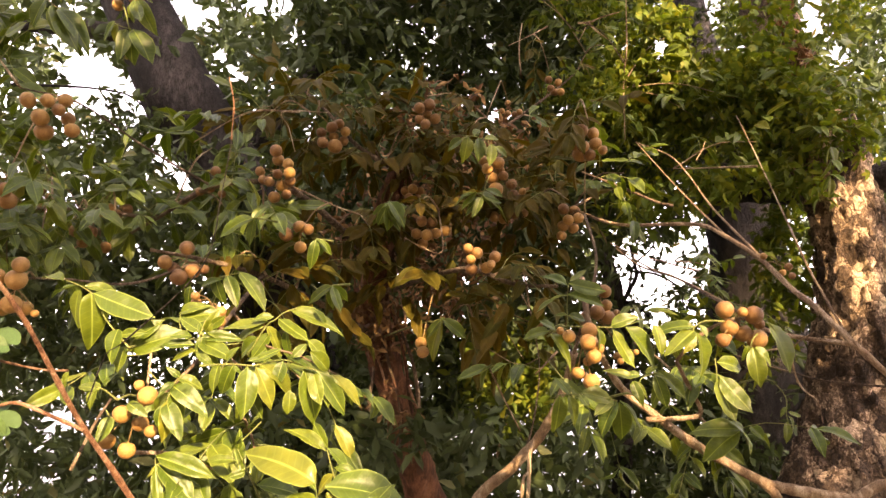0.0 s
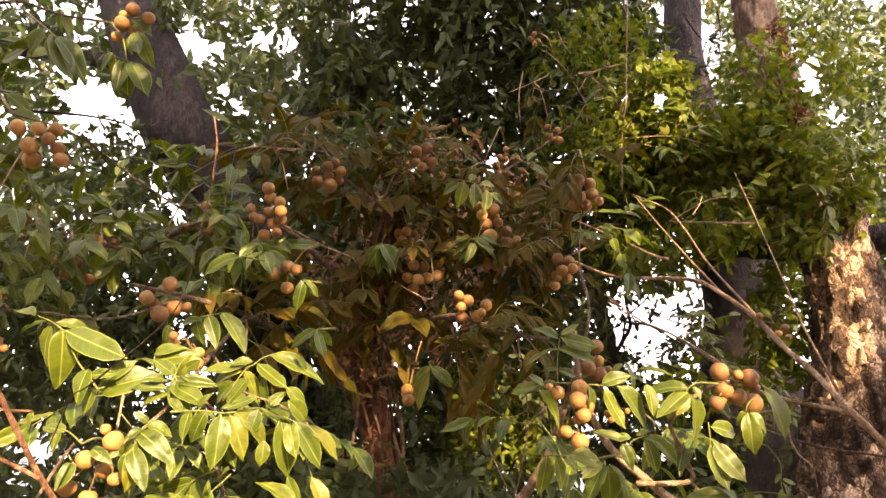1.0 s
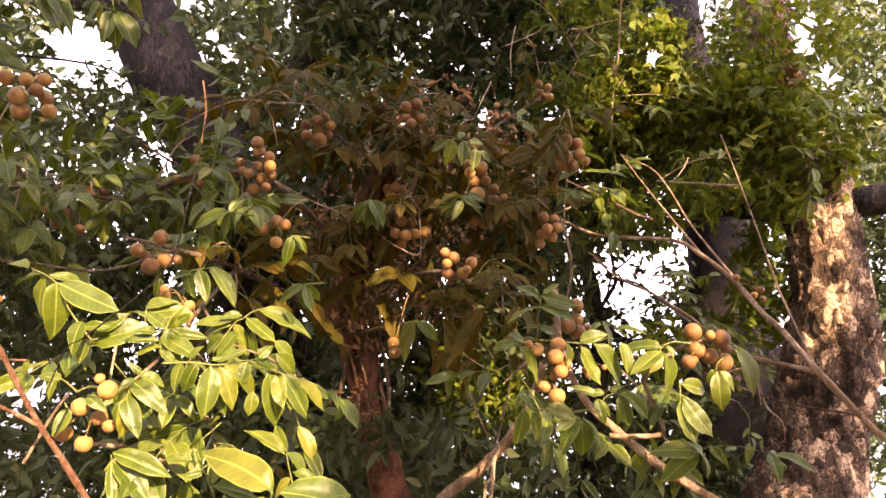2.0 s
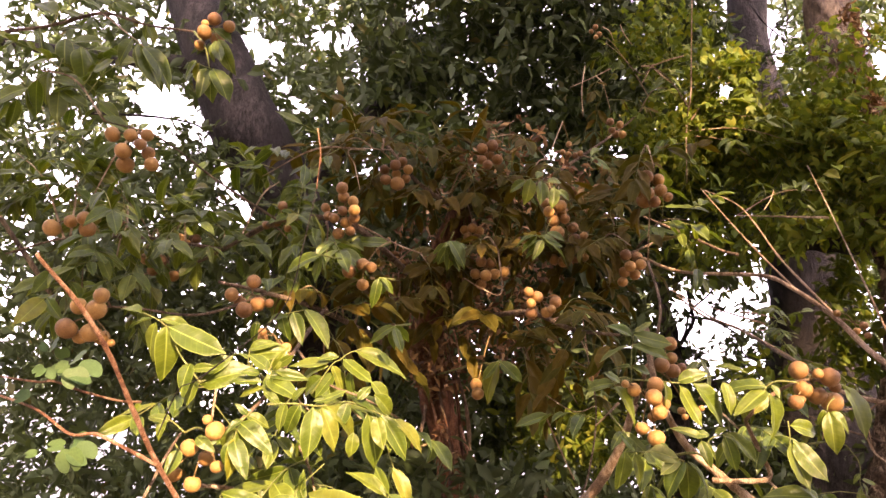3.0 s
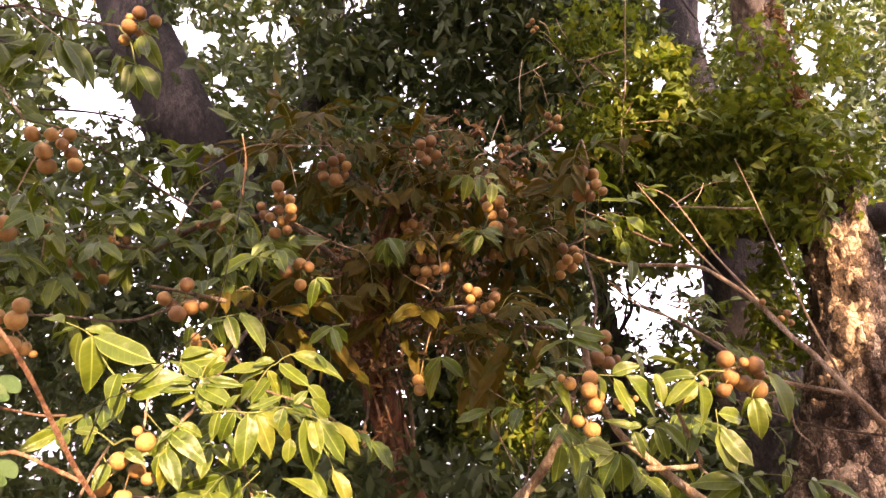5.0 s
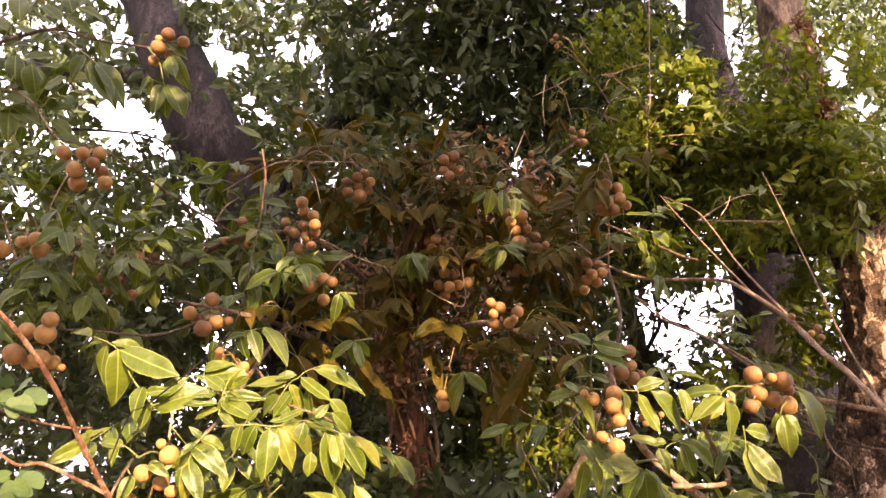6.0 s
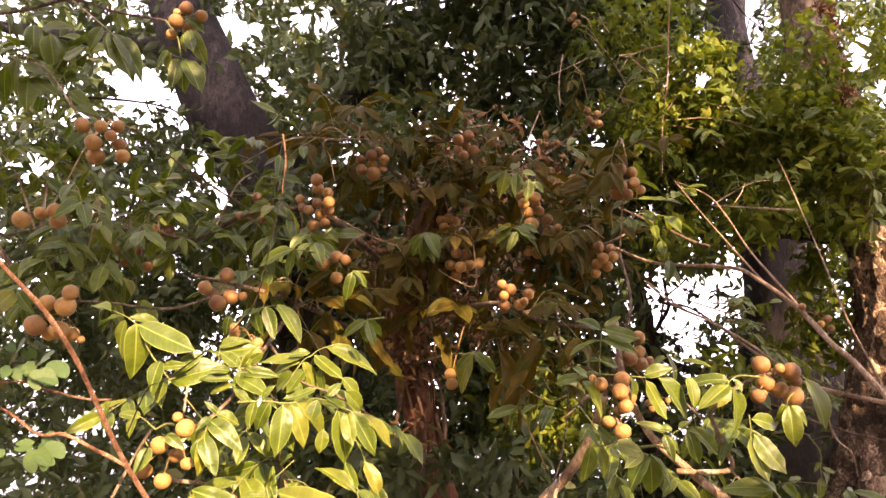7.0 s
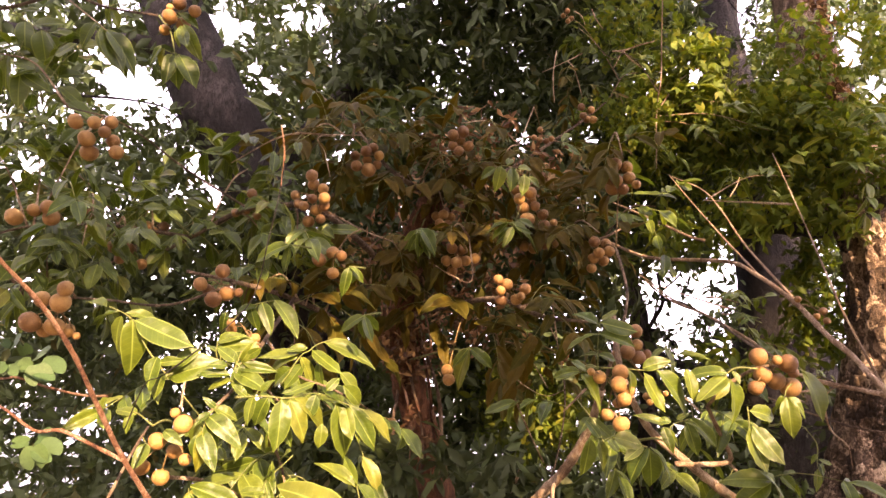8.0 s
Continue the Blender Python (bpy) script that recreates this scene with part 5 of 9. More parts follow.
branch = thing("leafy_branch", "small yellowing leaves hanging behind the reddish stem", "branch", "leafy branches of the fruit tree")
part("stem", stem_mesh("stem", ((-0.571, 1.36, 1.589), (-0.556, 1.26, 1.591), (-0.551, 1.2, 1.579)), 0.003, 0.0017, GREEN_STEM, 6, 5, 0.1, 0.2), branch)
placed_leaf(branch, ((-0.551, 1.2, 1.579), (-0.574, 1.2, 1.595), (-0.59, 1.2, 1.601)), [((-0.583, 1.2, 1.596), (-0.632, 1.217, 1.608), 0.6), ((-0.576, 1.2, 1.601), (-0.562, 1.19, 1.626), 0.36), ((-0.589, 1.2, 1.598), (-0.597, 1.191, 1.565), 0.4), ((-0.639, 1.2, 1.627), (-0.651, 1.199, 1.598), 0.4)], 794)
branch = thing("leafy_branch", "broad glossy bright green leaves low in front", "branch", "leafy branches of the fruit tree")
part("stem", stem_mesh("stem", ((-0.191, 1.23, 1.355), (-0.176, 1.13, 1.357), (-0.171, 1.07, 1.345)), 0.003, 0.0017, GREEN_STEM, 6, 5, 0.1, 0.2), branch)
placed_leaf(branch, ((-0.171, 1.07, 1.345), (-0.178, 1.07, 1.401), (-0.183, 1.07, 1.431), (-0.187, 1.07, 1.454)), [((-0.187, 1.07, 1.452), (-0.287, 1.066, 1.521), 0.5), ((-0.172, 1.07, 1.446), (-0.056, 1.072, 1.446), 0.4), ((-0.181, 1.07, 1.427), (-0.297, 1.08, 1.394), 0.44), ((-0.114, 1.07, 1.403), (-0.08, 1.062, 1.454), 0.4), ((-0.17, 1.07, 1.438), (-0.143, 1.058, 1.4), 0.34), ((-0.113, 1.07, 1.43), (-0.07, 1.064, 1.402), 0.4)], 93)
branch = thing("leafy_branch", "long narrow green leaves low beside the fruits", "branch", "leafy branches of the fruit tree")
part("stem", stem_mesh("stem", ((-0.452, 1.28, 1.415), (-0.437, 1.18, 1.417), (-0.432, 1.12, 1.405)), 0.003, 0.0017, GREEN_STEM, 6, 5, 0.1, 0.2), branch)
placed_leaf(branch, ((-0.432, 1.12, 1.405), (-0.438, 1.12, 1.453), (-0.444, 1.12, 1.485)), [((-0.442, 1.12, 1.487), (-0.351, 1.104, 1.468), 0.28), ((-0.44, 1.12, 1.476), (-0.373, 1.118, 1.422), 0.4), ((-0.443, 1.12, 1.472), (-0.425, 1.111, 1.407), 0.22)], 151)
placed_leaf(branch, ((-0.285, 1.15, 1.424), (-0.315, 1.15, 1.478), (-0.327, 1.15, 1.5)), [((-0.326, 1.15, 1.498), (-0.319, 1.14, 1.529), 0.5), ((-0.294, 1.15, 1.445), (-0.218, 1.167, 1.438), 0.3), ((-0.294, 1.15, 1.447), (-0.292, 1.15, 1.483), 0.42), ((-0.329, 1.15, 1.482), (-0.371, 1.139, 1.486), 0.32), ((-0.309, 1.15, 1.465), (-0.337, 1.139, 1.456), 0.4)], 181)
placed_leaf(branch, ((-0.162, 1.18, 1.419), (-0.18, 1.18, 1.469), (-0.189, 1.18, 1.498)), [((-0.188, 1.18, 1.5), (-0.151, 1.191, 1.47), 0.4), ((-0.191, 1.18, 1.495), (-0.257, 1.183, 1.544), 0.26), ((-0.188, 1.18, 1.5), (-0.22, 1.187, 1.543), 0.3), ((-0.176, 1.18, 1.47), (-0.129, 1.169, 1.464), 0.36), ((-0.177, 1.18, 1.461), (-0.207, 1.177, 1.434), 0.36)], 737)
placed_leaf(branch, ((-0.331, 1.15, 1.482), (-0.332, 1.15, 1.498), (-0.292, 1.15, 1.541)), [((-0.333, 1.15, 1.498), (-0.32, 1.127, 1.523), 0.5), ((-0.295, 1.15, 1.547), (-0.323, 1.169, 1.537), 0.42)], 546)
branch = thing("leafy_branch", "glossy green pinnate leaves with the sun on them beside tan fruits", "branch", "leafy branches of the fruit tree")
part("stem", stem_mesh("stem", ((0.552, 1.56, 1.758), (0.567, 1.46, 1.76), (0.572, 1.4, 1.748)), 0.003, 0.0017, GREEN_STEM, 6, 5, 0.1, 0.2), branch)
placed_leaf(branch, ((0.572, 1.4, 1.748), (0.533, 1.4, 1.749), (0.511, 1.4, 1.737), (0.503, 1.4, 1.719)), [((0.512, 1.4, 1.737), (0.43, 1.417, 1.752), 0.3), ((0.509, 1.4, 1.729), (0.44, 1.376, 1.681), 0.52), ((0.515, 1.4, 1.725), (0.55, 1.408, 1.635), 0.38), ((0.521, 1.4, 1.741), (0.533, 1.39, 1.718), 0.55), ((0.514, 1.4, 1.72), (0.484, 1.386, 1.689), 0.45)], 666)
placed_leaf(branch, ((0.529, 1.36, 1.669), (0.53, 1.36, 1.642), (0.528, 1.36, 1.625)), [((0.528, 1.36, 1.632), (0.549, 1.354, 1.545), 0.42), ((0.535, 1.36, 1.634), (0.578, 1.338, 1.561), 0.42), ((0.532, 1.36, 1.661), (0.599, 1.376, 1.656), 0.42)], 33)
placed_leaf(branch, ((0.618, 1.36, 1.716), (0.607, 1.36, 1.705), (0.602, 1.36, 1.691)), [((0.597, 1.36, 1.693), (0.591, 1.371, 1.661), 0.48), ((0.605, 1.36, 1.69), (0.611, 1.35, 1.615), 0.42), ((0.611, 1.36, 1.691), (0.638, 1.344, 1.662), 0.45)], 749)
branch = thing("leafy_branch", "glossy green pinnate leaves with the sun on them beside tan fruits", "branch", "leafy branches of the fruit tree")
part("stem", stem_mesh("stem", ((0.23, 1.56, 1.748), (0.245, 1.46, 1.75), (0.25, 1.4, 1.738)), 0.003, 0.0017, GREEN_STEM, 6, 5, 0.1, 0.2), branch)
placed_leaf(branch, ((0.25, 1.4, 1.738), (0.307, 1.4, 1.737), (0.343, 1.4, 1.736), (0.369, 1.4, 1.738), (0.409, 1.4, 1.754)), [((0.369, 1.4, 1.738), (0.453, 1.4, 1.669), 0.33), ((0.429, 1.4, 1.741), (0.443, 1.381, 1.685), 0.5), ((0.343, 1.4, 1.732), (0.382, 1.415, 1.654), 0.36), ((0.314, 1.4, 1.735), (0.333, 1.394, 1.675), 0.44), ((0.342, 1.4, 1.74), (0.393, 1.383, 1.759), 0.55)], 381)
placed_leaf(branch, ((0.378, 1.45, 1.777), (0.408, 1.45, 1.788), (0.438, 1.45, 1.794)), [((0.425, 1.45, 1.778), (0.492, 1.432, 1.776), 0.36), ((0.402, 1.45, 1.793), (0.441, 1.463, 1.73), 0.46), ((0.396, 1.45, 1.79), (0.363, 1.438, 1.763), 0.45)], 464)
placed_leaf(branch, ((0.228, 1.4, 1.731), (0.218, 1.4, 1.728)), [((0.216, 1.4, 1.728), (0.159, 1.416, 1.729), 0.36), ((0.218, 1.4, 1.722), (0.279, 1.403, 1.667), 0.45), ((0.228, 1.4, 1.731), (0.2, 1.383, 1.75), 0.42)], 534)
branch = thing("leafy_branch", "glossy green pinnate leaves with the sun on them beside tan fruits", "branch", "leafy branches of the fruit tree")
part("stem", stem_mesh("stem", ((0.343, 1.48, 1.601), (0.358, 1.38, 1.603), (0.363, 1.32, 1.591)), 0.003, 0.0017, GREEN_STEM, 6, 5, 0.1, 0.2), branch)
placed_leaf(branch, ((0.363, 1.32, 1.591), (0.37, 1.32, 1.624), (0.404, 1.32, 1.638)), [((0.404, 1.32, 1.639), (0.46, 1.315, 1.594), 0.32), ((0.397, 1.32, 1.634), (0.419, 1.317, 1.572), 0.34), ((0.355, 1.32, 1.621), (0.39, 1.328, 1.593), 0.3), ((0.37, 1.32, 1.632), (0.338, 1.317, 1.638), 0.5), ((0.395, 1.32, 1.633), (0.416, 1.308, 1.628), 0.5), ((0.359, 1.32, 1.626), (0.304, 1.313, 1.647), 0.32), ((0.355, 1.32, 1.62), (0.365, 1.302, 1.579), 0.46), ((0.381, 1.32, 1.636), (0.402, 1.312, 1.649), 0.5)], 544)
placed_leaf(branch, ((0.319, 1.3, 1.583), (0.271, 1.3, 1.594), (0.232, 1.3, 1.595), (0.209, 1.3, 1.593)), [((0.215, 1.3, 1.593), (0.207, 1.318, 1.526), 0.5), ((0.23, 1.3, 1.594), (0.25, 1.303, 1.54), 0.36), ((0.233, 1.3, 1.596), (0.213, 1.297, 1.629), 0.5), ((0.256, 1.3, 1.598), (0.314, 1.29, 1.59), 0.4), ((0.251, 1.3, 1.595), (0.262, 1.279, 1.57), 0.42), ((0.319, 1.3, 1.584), (0.275, 1.287, 1.528), 0.42), ((0.322, 1.3, 1.581), (0.33, 1.31, 1.509), 0.42), ((0.324, 1.3, 1.584), (0.375, 1.314, 1.531), 0.4), ((0.312, 1.3, 1.587), (0.272, 1.291, 1.556), 0.36), ((0.276, 1.3, 1.598), (0.296, 1.31, 1.618), 0.4)], 793)
placed_leaf(branch, ((0.577, 1.36, 1.503), (0.567, 1.36, 1.534)), [((0.564, 1.36, 1.534), (0.474, 1.351, 1.546), 0.36), ((0.562, 1.36, 1.531), (0.487, 1.361, 1.492), 0.4), ((0.569, 1.36, 1.53), (0.548, 1.337, 1.553), 0.4), ((0.567, 1.36, 1.53), (0.583, 1.349, 1.492), 0.42)], 572)
branch = thing("leafy_branch", "shaded green pinnate leaves overhanging a fruit cluster", "branch", "leafy branches of the fruit tree")
part("stem", stem_mesh("stem", ((0.251, 1.66, 1.758), (0.266, 1.56, 1.76), (0.271, 1.5, 1.748)), 0.003, 0.0017, GREEN_STEM, 6, 5, 0.1, 0.2), branch)
placed_leaf(branch, ((0.271, 1.5, 1.748), (0.272, 1.5, 1.803), (0.278, 1.5, 1.85)), [((0.278, 1.5, 1.851), (0.359, 1.507, 1.831), 0.4), ((0.274, 1.5, 1.826), (0.354, 1.488, 1.809), 0.34), ((0.275, 1.5, 1.846), (0.225, 1.497, 1.879), 0.42), ((0.272, 1.5, 1.825), (0.2, 1.51, 1.804), 0.4), ((0.274, 1.5, 1.779), (0.317, 1.506, 1.774), 0.42), ((0.28, 1.5, 1.856), (0.318, 1.488, 1.876), 0.4), ((0.272, 1.5, 1.779), (0.233, 1.518, 1.789), 0.4)], 665)
branch = thing("leafy_branch", "dull green leaf drooping beside the thick trunk", "branch", "leafy branches of the fruit tree")
part("stem", stem_mesh("stem", ((0.689, 1.71, 1.798), (0.704, 1.61, 1.8), (0.709, 1.55, 1.788)), 0.003, 0.0017, GREEN_STEM, 6, 5, 0.1, 0.2), branch)
placed_leaf(branch, ((0.709, 1.55, 1.788), (0.732, 1.55, 1.773)), [((0.732, 1.55, 1.771), (0.787, 1.533, 1.673), 0.4), ((0.726, 1.55, 1.773), (0.767, 1.563, 1.749), 0.4)], 485)
branch = thing("leafy_branch", "little pale leaves on a thin hanging vine", "branch", "leafy branches of the fruit tree")
part("stem", stem_mesh("stem", ((0.824, 1.96, 1.675), (0.839, 1.86, 1.677), (0.844, 1.8, 1.665)), 0.003, 0.0017, GREEN_STEM, 6, 5, 0.1, 0.2), branch)
placed_leaf(branch, ((0.844, 1.8, 1.665), (0.87, 1.8, 1.625), (0.866, 1.8, 1.582), (0.869, 1.8, 1.559)), [((0.869, 1.8, 1.58), (0.895, 1.8, 1.539), 0.32), ((0.865, 1.8, 1.565), (0.852, 1.786, 1.514), 0.3), ((0.87, 1.8, 1.588), (0.903, 1.805, 1.576), 0.34), ((0.869, 1.8, 1.601), (0.847, 1.796, 1.581), 0.3)], 836)
branch = thing("leafy_branch", "small green leaf spray below the trunk fork", "branch", "leafy branches of the fruit tree")
part("stem", stem_mesh("stem", ((-0.238, 2.584, 1.893), (-0.073, 2.175, 1.879), (-0.005, 2.027, 1.859)), 0.0035, 0.0018, GREEN_STEM, 6, 5, 0.1, 0.2), branch)
compound_leaf(branch, (-0.036, 1.977, 1.847), (-0.001, 1.975, 1.858), [(1, (0.07, 1.971, 1.808)), (0.9, (-0.051, 1.99, 1.803)), (0.8, (0.03, 2.01, 1.85)), (1, (-0.065, 2.039, 1.743))], 90)
branch = thing("leafy_branch", "small green leaves catching the light above the limb", "branch", "leafy branches of the fruit tree")
part("stem", stem_mesh("stem", ((-0.85, 1.96, 2.156), (-0.845, 1.855, 2.156), (-0.857, 1.801, 2.162)), 0.0035, 0.0018, GREEN_STEM, 6, 5, 0.1, 0.2), branch)
compound_leaf(branch, (-0.824, 1.809, 2.141), (-0.869, 1.794, 2.185), [(1, (-0.937, 1.789, 2.194)), (0.9, (-0.809, 1.784, 2.153)), (1, (-0.888, 1.804, 2.15))], 95)
compound_leaf(branch, (-0.778, 1.78, 2.068), (-0.814, 1.768, 2.103), [(1, (-0.828, 1.76, 2.06)), (1, (-0.793, 1.763, 2.054)), (0.9, (-0.763, 1.776, 2.083))], 96)
branch = thing("leafy_branch", "pale green drooping leaves below the top fruits", "branch", "leafy branches of the fruit tree")
part("stem", stem_mesh("stem", ((-0.888, 1.6, 2.677), (-0.834, 1.57, 2.609), (-0.801, 1.55, 2.53)), 0.003, 0.0016, GREEN_STEM, 6, 5, 0.1, 0.2), branch)
placed_leaf(branch, ((-0.801, 1.55, 2.53), (-0.816, 1.55, 2.534), (-0.845, 1.55, 2.547)), [((-0.84, 1.55, 2.551), (-0.877, 1.562, 2.506), 0.5), ((-0.809, 1.55, 2.527), (-0.808, 1.54, 2.437), 0.5), ((-0.798, 1.55, 2.53), (-0.791, 1.562, 2.441), 0.42), ((-0.791, 1.55, 2.527), (-0.73, 1.54, 2.451), 0.42), ((-0.83, 1.55, 2.544), (-0.848, 1.562, 2.496), 0.4)], 200)
placed_leaf(branch, ((-0.821, 1.54, 2.635), (-0.804, 1.54, 2.635), (-0.786, 1.54, 2.61)), [((-0.807, 1.54, 2.646), (-0.75, 1.552, 2.619), 0.42), ((-0.785, 1.54, 2.609), (-0.734, 1.53, 2.515), 0.32), ((-0.803, 1.54, 2.593), (-0.794, 1.552, 2.549), 0.5), ((-0.793, 1.54, 2.607), (-0.76, 1.53, 2.531), 0.35)], 201)
placed_leaf(branch, ((-1.062, 1.6, 2.654), (-1.043, 1.6, 2.639), (-1.02, 1.6, 2.617)), [((-1.042, 1.6, 2.635), (-0.943, 1.612, 2.519), 0.34), ((-1.024, 1.6, 2.625), (-0.919, 1.59, 2.537), 0.34), ((-1.046, 1.6, 2.632), (-1.006, 1.612, 2.547), 0.36), ((-1.061, 1.6, 2.652), (-1.088, 1.59, 2.576), 0.4), ((-1.034, 1.6, 2.632), (-0.959, 1.612, 2.494), 0.3)], 202)
placed_leaf(branch, ((-1.068, 1.66, 2.741), (-1.062, 1.66, 2.749), (-1.052, 1.66, 2.753)), [((-1.066, 1.66, 2.745), (-1.033, 1.672, 2.691), 0.4), ((-1.056, 1.66, 2.753), (-1.015, 1.65, 2.754), 0.35), ((-1.065, 1.66, 2.749), (-1.078, 1.672, 2.7), 0.4)], 203)
placed_leaf(branch, ((-1.224, 1.68, 2.794), (-1.19, 1.68, 2.838), (-1.163, 1.68, 2.87)), [((-1.163, 1.68, 2.87), (-1.091, 1.692, 2.864), 0.4), ((-1.18, 1.68, 2.854), (-1.21, 1.67, 2.942), 0.4), ((-1.193, 1.68, 2.834), (-1.123, 1.692, 2.812), 0.4), ((-1.204, 1.68, 2.822), (-1.278, 1.67, 2.874), 0.4), ((-1.164, 1.68, 2.874), (-1.154, 1.692, 2.971), 0.4)], 204)
placed_leaf(branch, ((-1.406, 1.72, 2.776), (-1.383, 1.72, 2.827), (-1.341, 1.72, 2.872)), [((-1.341, 1.72, 2.872), (-1.265, 1.732, 2.878), 0.42), ((-1.361, 1.72, 2.851), (-1.391, 1.71, 2.964), 0.42), ((-1.378, 1.72, 2.835), (-1.298, 1.732, 2.804), 0.42), ((-1.391, 1.72, 2.814), (-1.477, 1.71, 2.88), 0.42), ((-1.342, 1.72, 2.876), (-1.328, 1.732, 2.982), 0.4)], 205)
placed_leaf(branch, ((-1.422, 1.74, 2.79), (-1.358, 1.74, 2.741), (-1.281, 1.74, 2.706)), [((-1.281, 1.74, 2.706), (-1.19, 1.752, 2.715), 0.42), ((-1.308, 1.74, 2.715), (-1.258, 1.73, 2.595), 0.42), ((-1.338, 1.74, 2.729), (-1.248, 1.752, 2.76), 0.42), ((-1.363, 1.74, 2.745), (-1.338, 1.73, 2.621), 0.44), ((-1.396, 1.74, 2.768), (-1.338, 1.752, 2.81), 0.42), ((-1.288, 1.74, 2.706), (-1.206, 1.73, 2.619), 0.4)], 206)
placed_leaf(branch, ((-1.454, 1.74, 2.78), (-1.408, 1.74, 2.662), (-1.335, 1.74, 2.567)), [((-1.335, 1.74, 2.567), (-1.245, 1.752, 2.509), 0.42), ((-1.364, 1.74, 2.604), (-1.262, 1.73, 2.584), 0.42), ((-1.388, 1.74, 2.633), (-1.4, 1.752, 2.526), 0.42), ((-1.339, 1.74, 2.57), (-1.32, 1.73, 2.46), 0.42), ((-1.375, 1.74, 2.623), (-1.313, 1.752, 2.661), 0.42)], 207)
placed_leaf(branch, ((-1.166, 1.72, 2.454), (-1.194, 1.72, 2.51), (-1.217, 1.72, 2.556)), [((-1.195, 1.72, 2.516), (-1.127, 1.732, 2.472), 0.42), ((-1.213, 1.72, 2.552), (-1.141, 1.71, 2.566), 0.42), ((-1.217, 1.72, 2.556), (-1.292, 1.732, 2.619), 0.42), ((-1.188, 1.72, 2.497), (-1.257, 1.71, 2.45), 0.42), ((-1.172, 1.72, 2.469), (-1.087, 1.732, 2.433), 0.42)], 208)
part("twig", stem_mesh("twig", ((0.262, 1.987, 1.536), (0.238, 1.979, 1.491), (0.235, 1.996, 1.431), (0.23, 2.024, 1.335)), 0.0055, 0.0055, TWIG, 8, 6, 0.12, 0.15, 66), third_tree)
part("twig", stem_mesh("twig", ((0.235, 1.994, 1.439), (0.217, 1.979, 1.418), (0.211, 2.003, 1.337)), 0.004, 0.004, TWIG, 8, 6, 0.12, 0.15, 67), third_tree)
branch = thing("leafy_branch", "dull green leaves catching a little light beside shaded fruits", "branch", "leafy branches of the fruit tree")
part("stem", stem_mesh("stem", ((0.122, 2.12, 2.284), (0.102, 2, 2.254)), 0.003, 0.0016, GREEN_STEM, 6, 5, 0.1, 0.2), branch)
compound_leaf(branch, (0.102, 2, 2.254), (0.102, 1.99, 2.25), [(1, (0.058, 1.98, 2.184)), (1, (0.222, 2.01, 2.21)), (1, (0.158, 2.04, 2.223)), (1, (0.03, 1.98, 2.225))], 130)
branch = thing("leafy_branch", "dull green leaves catching a little light beside shaded fruits", "branch", "leafy branches of the fruit tree")
part("stem", stem_mesh("stem", ((-0.156, 2.12, 2.249), (-0.176, 2, 2.219)), 0.003, 0.0016, GREEN_STEM, 6, 5, 0.1, 0.2), branch)
compound_leaf(branch, (-0.176, 2, 2.219), (-0.176, 1.99, 2.215), [(1, (-0.123, 1.98, 2.128)), (1, (-0.218, 2.01, 2.154)), (1, (-0.109, 2.04, 2.213))], 131)
branch = thing("leafy_branch", "olive green leaves over a fruit cluster catching a patch of sun", "branch", "leafy branches of the fruit tree")
part("stem", stem_mesh("stem", ((0.239, 2.264, 2.306), (0.084, 2.06, 2.425), (0.059, 2, 2.433)), 0.003, 0.0016, TWIG, 6, 5, 0.1, 0.2), branch)
placed_leaf(branch, ((0.058, 1.98, 2.424), (0.088, 1.98, 2.433), (0.124, 1.98, 2.422), (0.159, 1.98, 2.397)), [((0.062, 1.98, 2.424), (0.009, 1.992, 2.397), 0.42), ((0.079, 1.98, 2.431), (0.066, 1.97, 2.355), 0.42), ((0.097, 1.98, 2.433), (0.115, 1.992, 2.474), 0.42), ((0.111, 1.98, 2.428), (0.114, 1.97, 2.349), 0.42), ((0.129, 1.98, 2.423), (0.178, 1.992, 2.441), 0.42), ((0.15, 1.98, 2.406), (0.146, 1.97, 2.335), 0.4), ((0.159, 1.98, 2.397), (0.204, 1.992, 2.373), 0.42)], 220)
placed_leaf(branch, ((0.141, 1.97, 2.298), (0.124, 1.97, 2.251), (0.115, 1.97, 2.224)), [((0.115, 1.97, 2.224), (0.058, 1.982, 2.186), 0.45), ((0.115, 1.97, 2.227), (0.089, 1.96, 2.162), 0.45), ((0.12, 1.97, 2.231), (0.176, 1.982, 2.208), 0.42), ((0.129, 1.97, 2.252), (0.182, 1.96, 2.237), 0.4)], 221)
placed_leaf(branch, ((-0.151, 1.97, 2.243), (-0.162, 1.97, 2.215), (-0.166, 1.97, 2.197)), [((-0.165, 1.97, 2.204), (-0.152, 1.982, 2.126), 0.42), ((-0.162, 1.97, 2.215), (-0.104, 1.96, 2.149), 0.42), ((-0.167, 1.97, 2.2), (-0.197, 1.982, 2.142), 0.42)], 222)
branch = thing("leafy_branch", "small yellow-green young leaves lit by the sun", "branch", "leafy branches of the fruit tree")
part("stem", stem_mesh("stem", ((-0.287, 1.74, 2.02), (-0.307, 1.62, 1.99)), 0.003, 0.0016, GREEN_STEM, 6, 5, 0.1, 0.2), branch)
compound_leaf(branch, (-0.307, 1.62, 1.99), (-0.307, 1.61, 1.986), [(1, (-0.318, 1.6, 1.918)), (1, (-0.267, 1.63, 1.955)), (1, (-0.301, 1.66, 1.948)), (1, (-0.273, 1.6, 1.97))], 132)
branch = thing("leafy_branch", "green leaves hanging into the sun from a thin twig", "branch", "leafy branches of the fruit tree")
